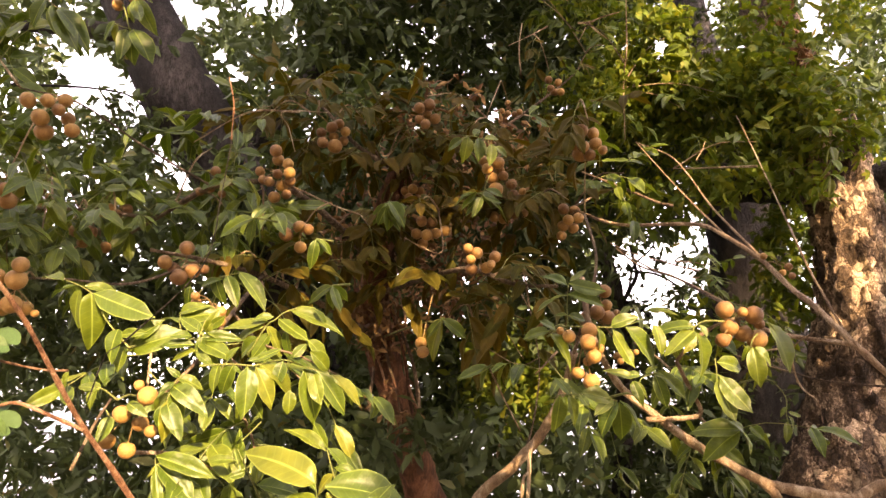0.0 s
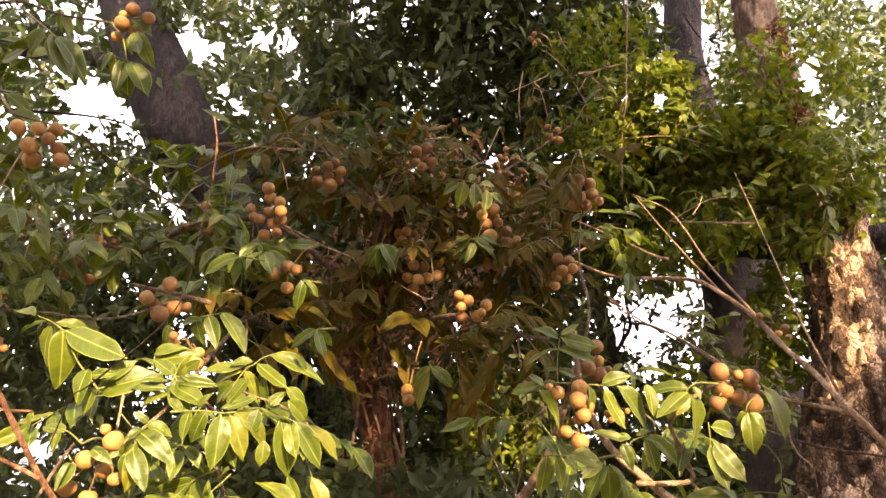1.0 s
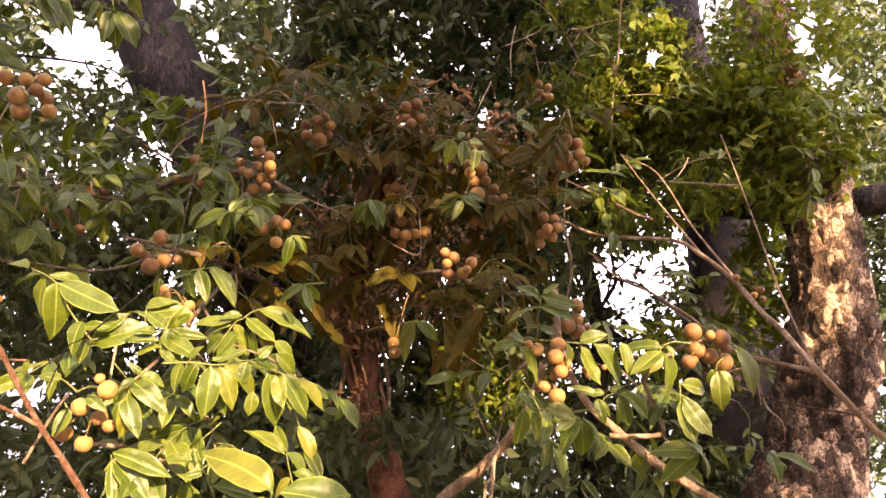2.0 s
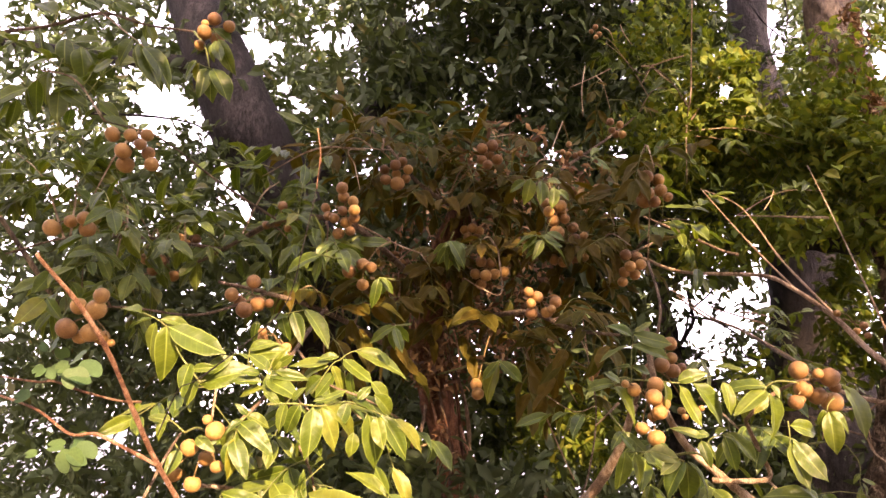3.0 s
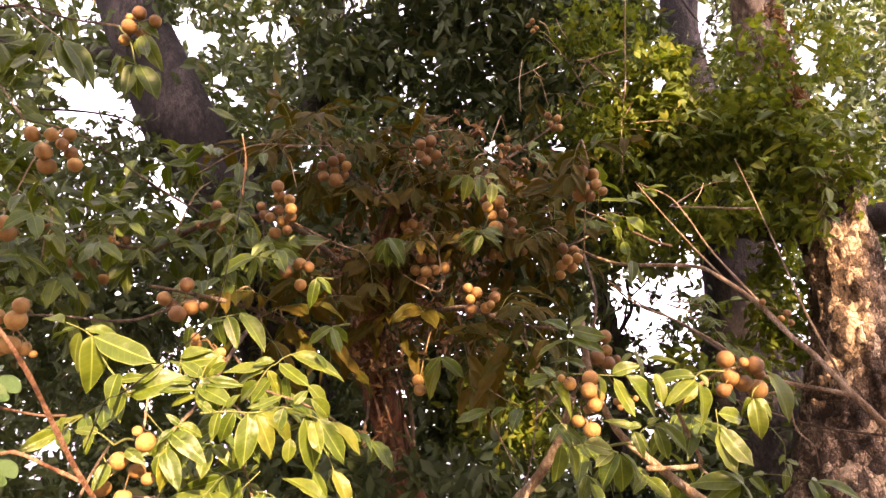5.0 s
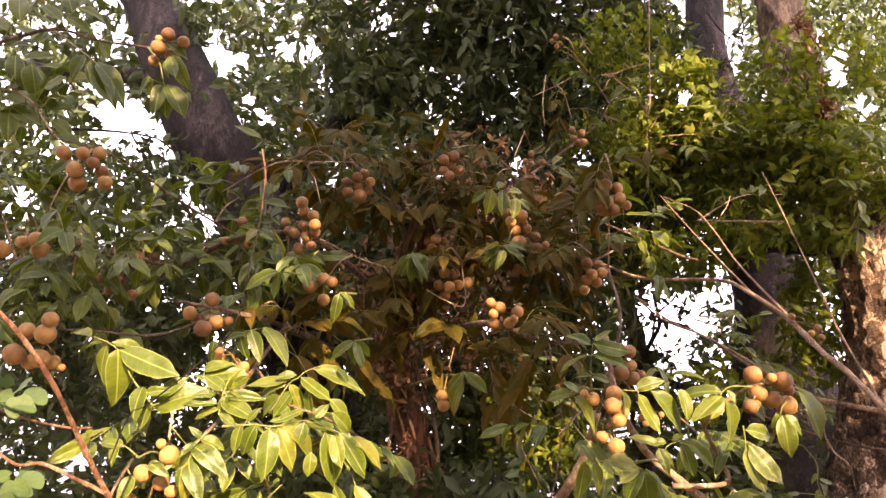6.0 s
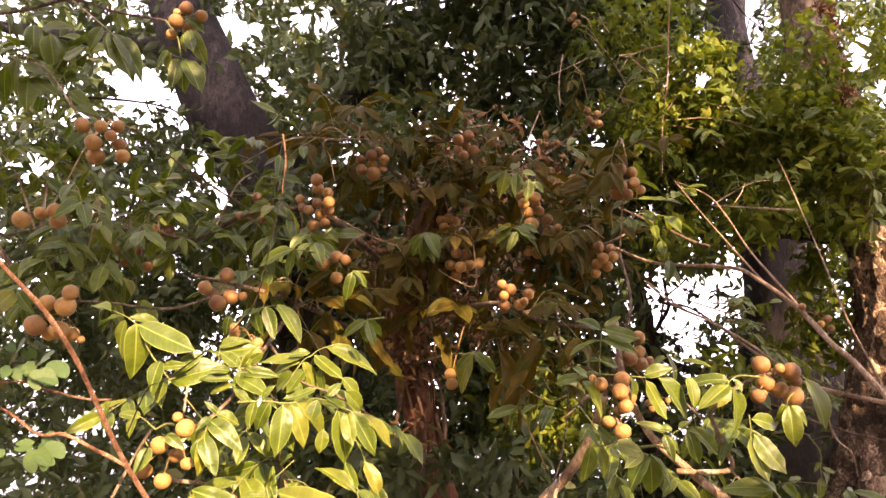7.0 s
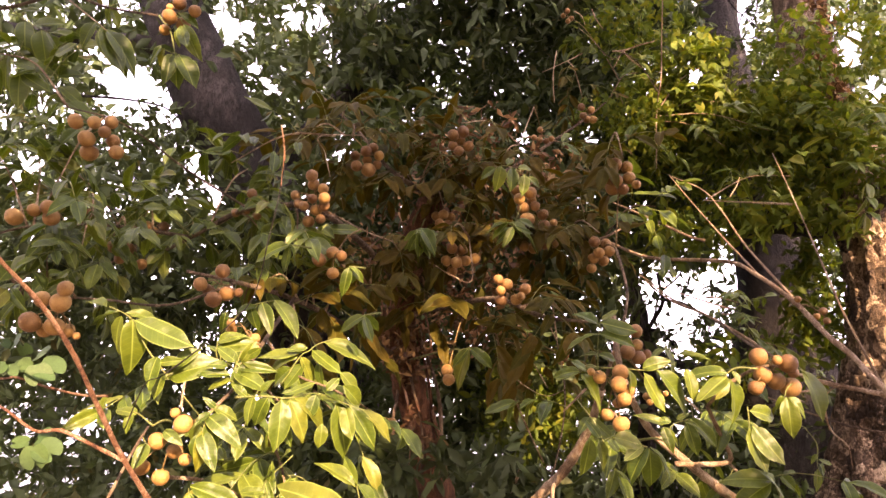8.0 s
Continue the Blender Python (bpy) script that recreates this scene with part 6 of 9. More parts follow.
part("stem", stem_mesh("stem", ((-0.407, 1.62, 2.034), (-0.427, 1.5, 2.004)), 0.003, 0.0016, GREEN_STEM, 6, 5, 0.1, 0.2), branch)
compound_leaf(branch, (-0.427, 1.5, 2.004), (-0.427, 1.49, 2), [(1, (-0.51, 1.48, 1.977)), (1, (-0.435, 1.51, 1.939)), (1, (-0.409, 1.54, 1.964))], 133)
branch = thing("leafy_branch", "olive green drooping leaves at the edge of the sun", "branch", "leafy branches of the fruit tree")
part("stem", stem_mesh("stem", ((-0.223, 1.62, 1.877), (-0.243, 1.5, 1.847)), 0.003, 0.0016, GREEN_STEM, 6, 5, 0.1, 0.2), branch)
compound_leaf(branch, (-0.243, 1.5, 1.847), (-0.243, 1.49, 1.843), [(1, (-0.298, 1.48, 1.815)), (1, (-0.25, 1.51, 1.791)), (1, (-0.218, 1.54, 1.829)), (1, (-0.222, 1.48, 1.78))], 134)
branch = thing("leafy_branch", "dull green leaves catching a little light beside shaded fruits", "branch", "leafy branches of the fruit tree")
part("stem", stem_mesh("stem", ((0.094, 2.32, 2.529), (0.074, 2.2, 2.499)), 0.003, 0.0016, GREEN_STEM, 6, 5, 0.1, 0.2), branch)
compound_leaf(branch, (0.074, 2.2, 2.499), (0.074, 2.19, 2.495), [(1, (0.117, 2.18, 2.433)), (1, (0.207, 2.21, 2.465)), (1, (0.059, 2.24, 2.479)), (1, (0.149, 2.18, 2.48))], 135)
branch = thing("leafy_branch", "dull green leaves catching a little light beside shaded fruits", "branch", "leafy branches of the fruit tree")
part("stem", stem_mesh("stem", ((0.375, 2.72, 2.851), (0.355, 2.6, 2.821)), 0.003, 0.0016, GREEN_STEM, 6, 5, 0.1, 0.2), branch)
compound_leaf(branch, (0.355, 2.6, 2.821), (0.355, 2.59, 2.817), [(1, (0.427, 2.58, 2.749)), (1, (0.398, 2.61, 2.887))], 136)
# ---- leafy branches in the shaded middle of the tree ----
leafy_branch((-0.478, 1.855, 1.946), (-0.529, 1.84, 2.019), (-0.58, 1.825, 1.991), 5, 705, 0.095, label="dull green pinnate leaves in the shade of the crown")
leafy_branch((-0.518, 1.862, 2.22), (-0.503, 1.83, 2.184), (-0.488, 1.798, 2.047), 4, 570, 0.095, label="dull green pinnate leaves in the shade of the crown")
leafy_branch((-0.452, 1.932, 1.943), (-0.457, 1.894, 1.991), (-0.461, 1.856, 1.938), 5, 193, 0.095, label="dull green pinnate leaves in the shade of the crown", blades=SHADE_TINTED_LEAFLETS)
leafy_branch((-0.433, 1.988, 1.941), (-0.407, 1.955, 1.992), (-0.381, 1.922, 1.943), 5, 630, 0.095, label="dull green pinnate leaves in the shade of the crown", blades=SHADE_TINTED_LEAFLETS)
leafy_branch((-0.482, 1.769, 1.921), (-0.468, 1.765, 1.905), (-0.455, 1.761, 1.788), 4, 739, 0.085, label="dull green pinnate leaves in the shade of the crown", blades=SHADE_TINTED_LEAFLETS)
leafy_branch((-0.274, 2.291, 2.145), (-0.298, 2.244, 2.179), (-0.323, 2.197, 2.112), 5, 812, 0.095, label="dull green pinnate leaves in the shade of the crown", blades=SHADE_TINTED_LEAFLETS)
leafy_branch((-0.34, 2.129, 2.189), (-0.286, 2.129, 2.236), (-0.233, 2.129, 2.183), 6, 474, 0.095, label="dull green pinnate leaves in the shade of the crown", blades=SHADE_TINTED_LEAFLETS)
leafy_branch((-0.356, 2.302, 2.601), (-0.436, 2.295, 2.594), (-0.517, 2.288, 2.488), 5, 251, 0.095, label="dull green pinnate leaves in the shade of the crown", blades=SHADE_TINTED_LEAFLETS)
leafy_branch((-0.224, 2.323, 2.498), (-0.259, 2.316, 2.551), (-0.295, 2.309, 2.504), 6, 107, 0.095, label="dull green pinnate leaves in the shade of the crown", blades=SHADE_TINTED_LEAFLETS)
leafy_branch((-0.206, 2.332, 2.49), (-0.157, 2.294, 2.6), (-0.108, 2.256, 2.609), 6, 255, 0.095, label="dull green pinnate leaves in the shade of the crown", blades=SHADE_TINTED_LEAFLETS)
leafy_branch((-0.401, 2.322, 2.66), (-0.35, 2.306, 2.711), (-0.299, 2.29, 2.661), 6, 892, 0.095, label="dull green pinnate leaves in the shade of the crown", blades=SHADE_TINTED_LEAFLETS)
leafy_branch((-0.1, 2.428, 2.517), (-0.064, 2.357, 2.559), (-0.027, 2.285, 2.501), 5, 548, 0.095, label="dull green pinnate leaves in the shade of the crown", blades=SHADE_TINTED_LEAFLETS)
leafy_branch((0.073, 2.321, 2.268), (0.068, 2.24, 2.309), (0.063, 2.159, 2.251), 5, 363, 0.095, label="dull green pinnate leaves in the shade of the crown", blades=SHADE_TINTED_LEAFLETS)
leafy_branch((0.135, 2.3, 2.282), (0.118, 2.248, 2.32), (0.101, 2.197, 2.258), 4, 828, 0.095, label="dull green pinnate leaves in the shade of the crown", blades=SHADE_TINTED_LEAFLETS)
leafy_branch((-0.081, 2.453, 2.535), (-0.067, 2.388, 2.546), (-0.054, 2.324, 2.458), 5, 270, 0.095, label="dull green pinnate leaves in the shade of the crown", blades=SHADE_TINTED_LEAFLETS)
leafy_branch((0.217, 2.272, 2.301), (0.232, 2.235, 2.316), (0.248, 2.198, 2.231), 5, 376, 0.095, label="dull green pinnate leaves in the shade of the crown", blades=SHADE_TINTED_LEAFLETS)
leafy_branch((0.316, 2.288, 2.308), (0.331, 2.27, 2.352), (0.346, 2.252, 2.295), 6, 731, 0.095, label="dull green pinnate leaves in the shade of the crown", blades=SHADE_TINTED_LEAFLETS)
leafy_branch((0.274, 2.171, 1.929), (0.264, 2.192, 2.038), (0.254, 2.213, 2.047), 5, 992, 0.095, label="dull green pinnate leaves in the shade of the crown", blades=SHADE_TINTED_LEAFLETS)
leafy_branch((0.131, 1.895, 1.965), (0.184, 1.896, 1.97), (0.238, 1.896, 1.874), 5, 63, 0.095, label="dull green pinnate leaves in the shade of the crown", blades=SHADE_TINTED_LEAFLETS)
leafy_branch((0.11, 2.228, 1.845), (0.083, 2.179, 1.936), (0.055, 2.13, 1.926), 5, 490, 0.095, label="dull green pinnate leaves in the shade of the crown", blades=SHADE_TINTED_LEAFLETS)
leafy_branch((0.408, 2.316, 2.311), (0.379, 2.256, 2.404), (0.35, 2.195, 2.396), 6, 783, 0.095, label="dull green pinnate leaves in the shade of the crown", blades=SHADE_TINTED_LEAFLETS)
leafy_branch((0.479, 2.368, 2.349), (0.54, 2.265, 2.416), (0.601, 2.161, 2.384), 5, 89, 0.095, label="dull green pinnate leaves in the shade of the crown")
leafy_branch((0.357, 2.895, 2.975), (0.447, 2.882, 2.932), (0.537, 2.869, 2.789), 6, 949, 0.095, label="dull green pinnate leaves in the shade of the crown", blades=SHADE_TINTED_LEAFLETS)
leafy_branch((0.275, 2.838, 2.89), (0.261, 2.839, 2.864), (0.246, 2.84, 2.739), 5, 410, 0.095, label="dull green pinnate leaves in the shade of the crown", blades=SHADE_TINTED_LEAFLETS)
leafy_branch((0.164, 2.4, 2.709), (0.119, 2.33, 2.653), (0.073, 2.26, 2.497), 5, 470, 0.095, label="dull green pinnate leaves in the shade of the crown", blades=SHADE_TINTED_LEAFLETS)
leafy_branch((-0.088, 2.271, 2.039), (-0.12, 2.217, 2.065), (-0.151, 2.162, 1.991), 5, 159, 0.095, label="dull green pinnate leaves in the shade of the crown", blades=SHADE_TINTED_LEAFLETS)
leafy_branch((-0.202, 2.378, 2.293), (-0.202, 2.41, 2.305), (-0.201, 2.443, 2.217), 4, 542, 0.095, label="dull green pinnate leaves in the shade of the crown", blades=SHADE_TINTED_LEAFLETS)
leafy_branch((-0.76, 1.908, 2.181), (-0.692, 1.923, 2.223), (-0.624, 1.939, 2.164), 5, 69, 0.095, label="dull green pinnate leaves in the shade of the crown")
leafy_branch((-0.58, 1.854, 2.216), (-0.636, 1.912, 2.261), (-0.693, 1.97, 2.206), 4, 934, 0.095, label="dull green pinnate leaves in the shade of the crown")
leafy_branch((-0.459, 2.024, 2.538), (-0.613, 1.994, 2.521), (-0.766, 1.963, 2.404), 5, 218, 0.095, label="dull green pinnate leaves in the shade of the crown")
leafy_branch((-0.448, 2.129, 2.591), (-0.522, 2.129, 2.635), (-0.596, 2.128, 2.579), 5, 213, 0.095, label="dull green pinnate leaves in the shade of the crown", blades=SHADE_TINTED_LEAFLETS)
leafy_branch((-0.516, 2.411, 2.805), (-0.517, 2.396, 2.838), (-0.518, 2.381, 2.771), 6, 573, 0.095, label="dull green pinnate leaves in the shade of the crown", blades=SHADE_TINTED_LEAFLETS)
leafy_branch((-0.794, 1.928, 2.172), (-0.769, 1.993, 2.35), (-0.743, 2.059, 2.428), 3, 93, 0.095, label="dull green pinnate leaves in the shade of the crown")
leafy_branch((-0.853, 1.961, 2.155), (-0.85, 1.95, 2.213), (-0.846, 1.939, 2.17), 5, 426, 0.095, label="dull green pinnate leaves in the shade of the crown")
leafy_branch((-1.065, 2.077, 2.092), (-1.131, 2.061, 2.098), (-1.197, 2.045, 2.003), 6, 909, 0.085)
leafy_branch((-1.106, 1.834, 2.139), (-1.085, 1.796, 2.133), (-1.063, 1.758, 2.027), 6, 213, 0.095, label="dull green pinnate leaves in the shade of the crown")
leafy_branch((-1.224, 1.804, 2.124), (-1.181, 1.78, 2.094), (-1.139, 1.757, 1.963), 6, 927, 0.085)
leafy_branch((-1.065, 2.077, 2.092), (-1.091, 2.089, 2.217), (-1.118, 2.101, 2.242), 5, 166, 0.095, label="dull green pinnate leaves in the shade of the crown")
leafy_branch((-1.236, 1.8, 2.123), (-1.296, 1.869, 2.3), (-1.356, 1.937, 2.377), 6, 51, 0.095, label="dull green pinnate leaves in the shade of the crown")
leafy_branch((-1.25, 1.797, 2.117), (-1.388, 1.84, 2.319), (-1.525, 1.882, 2.421), 6, 230, 0.095, label="dull green pinnate leaves in the shade of the crown")
leafy_branch((-1.124, 1.66, 2.422), (-1.257, 1.681, 2.566), (-1.389, 1.703, 2.61), 6, 883, 0.095, label="dull green pinnate leaves in the shade of the crown")
leafy_branch((-1.065, 2.077, 2.092), (-1.185, 2.048, 2.292), (-1.305, 2.018, 2.391), 4, 502, 0.095, label="dull green pinnate leaves in the shade of the crown")
leafy_branch((0.097, 2.367, 1.955), (0.194, 2.448, 1.934), (0.291, 2.529, 1.812), 4, 153, 0.085, blades=SHADE_TINTED_LEAFLETS)
leafy_branch((-1.025, 1.671, 2.398), (-1.041, 1.619, 2.31), (-1.057, 1.566, 2.122), 3, 203, 0.085, label="dull green pinnate leaves drooping over shaded fruits")
leafy_branch((-1.094, 1.837, 2.141), (-1.122, 1.864, 2.244), (-1.15, 1.891, 2.248), 3, 218, 0.085, label="dull green pinnate leaves drooping over shaded fruits")
leafy_branch((-1.009, 1.869, 2.149), (-1.029, 1.875, 2.185), (-1.049, 1.88, 2.121), 3, 651, 0.085, label="dull green pinnate leaves drooping over shaded fruits")
leafy_branch((-0.945, 1.906, 2.152), (-0.965, 1.908, 2.225), (-0.984, 1.911, 2.199), 3, 280, 0.085, label="dull green pinnate leaves drooping over shaded fruits")
leafy_branch((-0.44, 2.213, 2.633), (-0.429, 2.17, 2.656), (-0.417, 2.127, 2.58), 3, 905, 0.085, label="dull green pinnate leaves drooping over shaded fruits", blades=SHADE_TINTED_LEAFLETS)
leafy_branch((-0.159, 2.356, 2.468), (-0.133, 2.302, 2.481), (-0.107, 2.247, 2.393), 3, 411, 0.085, label="dull green pinnate leaves drooping over shaded fruits", blades=SHADE_TINTED_LEAFLETS)
leafy_branch((0.164, 2.4, 2.709), (0.056, 2.26, 2.728), (-0.053, 2.119, 2.647), 3, 487, 0.085, label="dull green pinnate leaves drooping over shaded fruits", blades=SHADE_TINTED_LEAFLETS)
leafy_branch((0.421, 2.844, 3.361), (0.452, 2.832, 3.307), (0.483, 2.819, 3.153), 3, 660, 0.085, label="dull green pinnate leaves drooping over shaded fruits", blades=SHADE_TINTED_LEAFLETS)
leafy_branch((0.433, 2.036, 2.557), (0.433, 1.961, 2.547), (0.433, 1.886, 2.437), 3, 922, 0.085, label="dull green pinnate leaves drooping over shaded fruits", blades=SHADE_TINTED_LEAFLETS)
leafy_branch((0.227, 2.268, 2.304), (0.198, 2.18, 2.325), (0.169, 2.092, 2.247), 3, 121, 0.085, label="dull green pinnate leaves drooping over shaded fruits", blades=SHADE_TINTED_LEAFLETS)
leafy_branch((0.311, 2.286, 2.308), (0.347, 2.143, 2.319), (0.382, 1.999, 2.23), 3, 473, 0.085, label="dull green pinnate leaves drooping over shaded fruits", blades=SHADE_TINTED_LEAFLETS)
leafy_branch((-0.014, 2.119, 2.239), (-0.051, 2.082, 2.272), (-0.087, 2.044, 2.205), 3, 538, 0.085, label="dull green pinnate leaves drooping over shaded fruits", blades=SHADE_TINTED_LEAFLETS)
leafy_branch((-0.12, 2.355, 2.312), (-0.124, 2.254, 2.3), (-0.127, 2.152, 2.188), 3, 173, 0.085, label="dull green pinnate leaves drooping over shaded fruits", blades=SHADE_TINTED_LEAFLETS)
leafy_branch((0.892, 3.077, 3.235), (1.011, 3.04, 3.4), (1.129, 3.004, 3.465), 3, 76, 0.1, label="yellow-green compound leaves of a vine in the sun")
leafy_branch((0.908, 3.156, 3.225), (1.05, 3.108, 3.308), (1.192, 3.06, 3.291), 3, 838, 0.1, label="yellow-green compound leaves of a vine in the sun")
leafy_branch((0.698, 3.189, 3.387), (0.75, 3.121, 3.461), (0.802, 3.053, 3.435), 3, 371, 0.1, label="yellow-green compound leaves of a vine in the sun")
leafy_branch((0.908, 3.156, 3.225), (1.058, 3.105, 3.186), (1.208, 3.054, 3.047), 3, 796, 0.1, label="yellow-green compound leaves of a vine in the sun")
leafy_branch((1.001, 2.807, 2.668), (1.2, 2.826, 2.791), (1.398, 2.845, 2.813), 4, 490, 0.1, label="yellow-green compound leaves of a vine in the sun")
leafy_branch((1.883, 3.196, 2.952), (1.771, 2.943, 2.907), (1.66, 2.69, 2.763), 4, 65, 0.1, label="yellow-green compound leaves of a vine in the sun")
leafy_branch((1.853, 3.183, 3.069), (1.787, 2.897, 3.082), (1.721, 2.61, 2.995), 3, 413, 0.1, label="yellow-green compound leaves of a vine in the sun")
leafy_branch((1.853, 3.183, 3.069), (1.706, 2.959, 3.092), (1.558, 2.735, 3.015), 3, 781, 0.1, label="yellow-green compound leaves of a vine in the sun")
leafy_branch((0.9, 3.114, 3.23), (1.144, 3.046, 3.215), (1.389, 2.979, 3.1), 3, 665, 0.1, label="yellow-green compound leaves of a vine in the sun")
leafy_branch((0.774, 3.277, 3.5), (0.654, 3.231, 3.692), (0.533, 3.184, 3.783), 3, 38, 0.1, label="yellow-green compound leaves of a vine in the sun")
leafy_branch((1.828, 3.323, 3.507), (1.729, 3.019, 3.556), (1.63, 2.714, 3.506), 2, 544, 0.1, label="yellow-green compound leaves of a vine in the sun")
leafy_branch((0.89, 3.064, 3.236), (0.868, 3.014, 3.108), (0.846, 2.965, 2.879), 3, 930, 0.1, label="yellow-green compound leaves of a vine in the sun")

leafy_branch((0.794, 2.3, 2.115), (0.844, 2.28, 2.108), (0.887, 2.25, 2.087), 3, 300, 0.05, label="small narrow green leaves in front of the bright gap")
leafy_branch((0.847, 2.3, 2.058), (0.876, 2.28, 2.051), (0.909, 2.25, 2.031), 3, 301, 0.05, label="small narrow green leaves in front of the bright gap")
leafy_branch((0.948, 2.3, 1.947), (0.97, 2.28, 1.963), (0.992, 2.25, 1.95), 2, 302, 0.05, label="small narrow green leaves in front of the bright gap")
leafy_branch((-0.501, 1.43, 1.731), (-0.425, 1.4, 1.673), (-0.356, 1.38, 1.619), 4, 400, 0.078, label="green pinnate leaves half shaded behind the sunlit ones")
leafy_branch((-0.589, 1.41, 1.724), (-0.578, 1.38, 1.652), (-0.569, 1.36, 1.575), 3, 401, 0.078, label="green pinnate leaves half shaded behind the sunlit ones")
leafy_branch((-0.33, 1.45, 1.671), (-0.273, 1.42, 1.626), (-0.221, 1.4, 1.594), 3, 402, 0.078, label="green pinnate leaves half shaded behind the sunlit ones")
leafy_branch((-0.387, 1.35, 1.573), (-0.352, 1.32, 1.524), (-0.329, 1.3, 1.466), 4, 403, 0.078, label="green pinnate leaves half shaded behind the sunlit ones")
leafy_branch((-0.552, 1.3, 1.493), (-0.457, 1.27, 1.489), (-0.376, 1.25, 1.457), 3, 404, 0.078, label="green pinnate leaves half shaded behind the sunlit ones")
leafy_branch((0.455, 1.65, 1.742), (0.497, 1.62, 1.703), (0.538, 1.6, 1.654), 3, 405, 0.078, label="green pinnate leaves half shaded behind the sunlit ones")
leafy_branch((0.335, 1.65, 1.671), (0.353, 1.62, 1.62), (0.36, 1.6, 1.571), 3, 406, 0.078, label="green pinnate leaves half shaded behind the sunlit ones")
leafy_branch((0.57, 1.6, 1.571), (0.582, 1.57, 1.548), (0.607, 1.55, 1.516), 3, 407, 0.078, label="green pinnate leaves half shaded behind the sunlit ones")
leafy_branch((0.27, 1.65, 1.72), (0.239, 1.62, 1.69), (0.21, 1.6, 1.662), 2, 408, 0.078, label="green pinnate leaves half shaded behind the sunlit ones")


# ---- round two-lobed leaves of the sapling ----
def lobed_leaf_mesh():
    """A flat round leaf cleft at its tip into two lobes, one unit long."""
    verts, faces = [(0, 0, 0)], []
    n = 44
    for i in range(n + 1):
        a = -math.pi + 2 * math.pi * i / n
        r = 0.46 + 0.02 * abs(math.sin(a)) - 0.3 * math.exp(-(a / 0.2) ** 2) - 0.12 * math.exp(-((abs(a) - math.pi) / 0.3) ** 2)
        x, y = 0.5 + r * math.cos(a), r * math.sin(a)
        verts.append((x, y, 0.10 * abs(y) - 0.06 * x * x))
    verts[0] = (0.5, 0, -0.03)
    for i in range(1, n + 1):
        faces.append((0, i, i + 1))
    return mesh_of("leaf", verts, faces, ROUND_LEAF)


LOBED = lobed_leaf_mesh()


def lobed_leaf(base, tip, face):
    ob = new("leaf", LOBED)
    ob.parent = sapling
    way = Vector(tip) - Vector(base)
    ob.matrix_basis = axes_matrix(Vector(base), way, Vector(face), way.length)

lobed_leaf((-0.627, 0.949, 1.654), (-0.644, 0.942, 1.641), (0.2, -0.8, 0.5))
lobed_leaf((-0.638, 0.968, 1.658), (-0.612, 0.955, 1.67), (-0.1, -0.8, 0.7))
lobed_leaf((-0.617, 0.94, 1.65), (-0.604, 0.941, 1.616), (0.3, -0.8, 0.4))
lobed_leaf((-0.622, 0.95, 1.653), (-0.582, 0.947, 1.631), (0, -0.8, 0.6))
lobed_leaf((-0.646, 0.967, 1.661), (-0.652, 0.952, 1.677), (-0.2, -0.8, 0.5))
lobed_leaf((-0.672, 0.963, 1.672), (-0.682, 0.95, 1.68), (0.2, -0.8, 0.7))
lobed_leaf((-0.671, 0.963, 1.674), (-0.653, 0.949, 1.685), (-0.1, -0.8, 0.4))
lobed_leaf((-0.663, 0.95, 1.648), (-0.676, 0.944, 1.633), (0.3, -0.8, 0.6))
lobed_leaf((-0.663, 0.959, 1.651), (-0.644, 0.955, 1.633), (0, -0.8, 0.5))
lobed_leaf((-0.638, 1.004, 1.543), (-0.664, 0.993, 1.54), (-0.2, -0.8, 0.7))
lobed_leaf((-0.633, 1.003, 1.546), (-0.603, 0.991, 1.553), (0.2, -0.8, 0.4))
lobed_leaf((-0.617, 0.973, 1.543), (-0.607, 0.975, 1.504), (-0.1, -0.8, 0.6))
lobed_leaf((-0.619, 0.983, 1.544), (-0.583, 0.981, 1.522), (0.3, -0.8, 0.5))
lobed_leaf((-0.679, 1.006, 1.531), (-0.695, 0.997, 1.526), (0, -0.8, 0.7))
lobed_leaf((-0.694, 0.981, 1.612), (-0.717, 0.973, 1.601), (-0.2, -0.8, 0.4))

# Gaps through the crowns to the sky: two ends and a radius.
GAPS = []
GAPS.append((-1.53, 2.61, 3.04, -6.05, 10.5, 7.53, 0.11, 0.45))
GAPS.append((-1.41, 2.63, 2.98, -5.56, 10.59, 7.3, 0.12, 0.47))
GAPS.append((-1.3, 2.65, 2.93, -5.11, 10.66, 7.11, 0.07, 0.29))
GAPS.append((-1.47, 2.62, 3.01, -5.8, 10.54, 7.43, 0.12, 0.47))
GAPS.append((-0.92, 1.66, 2.44, -5.7, 10.61, 7.2, 0.05, 0.29))
GAPS.append((-0.7, 2.55, 3.33, -3.18, 11.97, 9.88, 0.06, 0.3))
GAPS.append((-0.89, 2.62, 3.06, -4.05, 12.32, 8.64, 0.04, 0.2))
GAPS.append((-0.6, 2.6, 3.17, -2.7, 12.21, 9.14, 0.03, 0.14))
GAPS.append((-0.36, 2.59, 3.23, -1.57, 12.17, 9.4, 0.02, 0.11))
GAPS.append((-0.2, 2.67, 2.98, -0.84, 12.55, 8.24, 0.02, 0.1))
GAPS.append((-0.51, 2.55, 3.36, -2.28, 11.96, 10.03, 0.03, 0.13))
GAPS.append((0.01, 2.61, 3.2, 0.14, 12.27, 9.26, 0.02, 0.09))
GAPS.append((-0.96, 2.59, 3.15, -4.4, 12.18, 9.06, 0.05, 0.25))
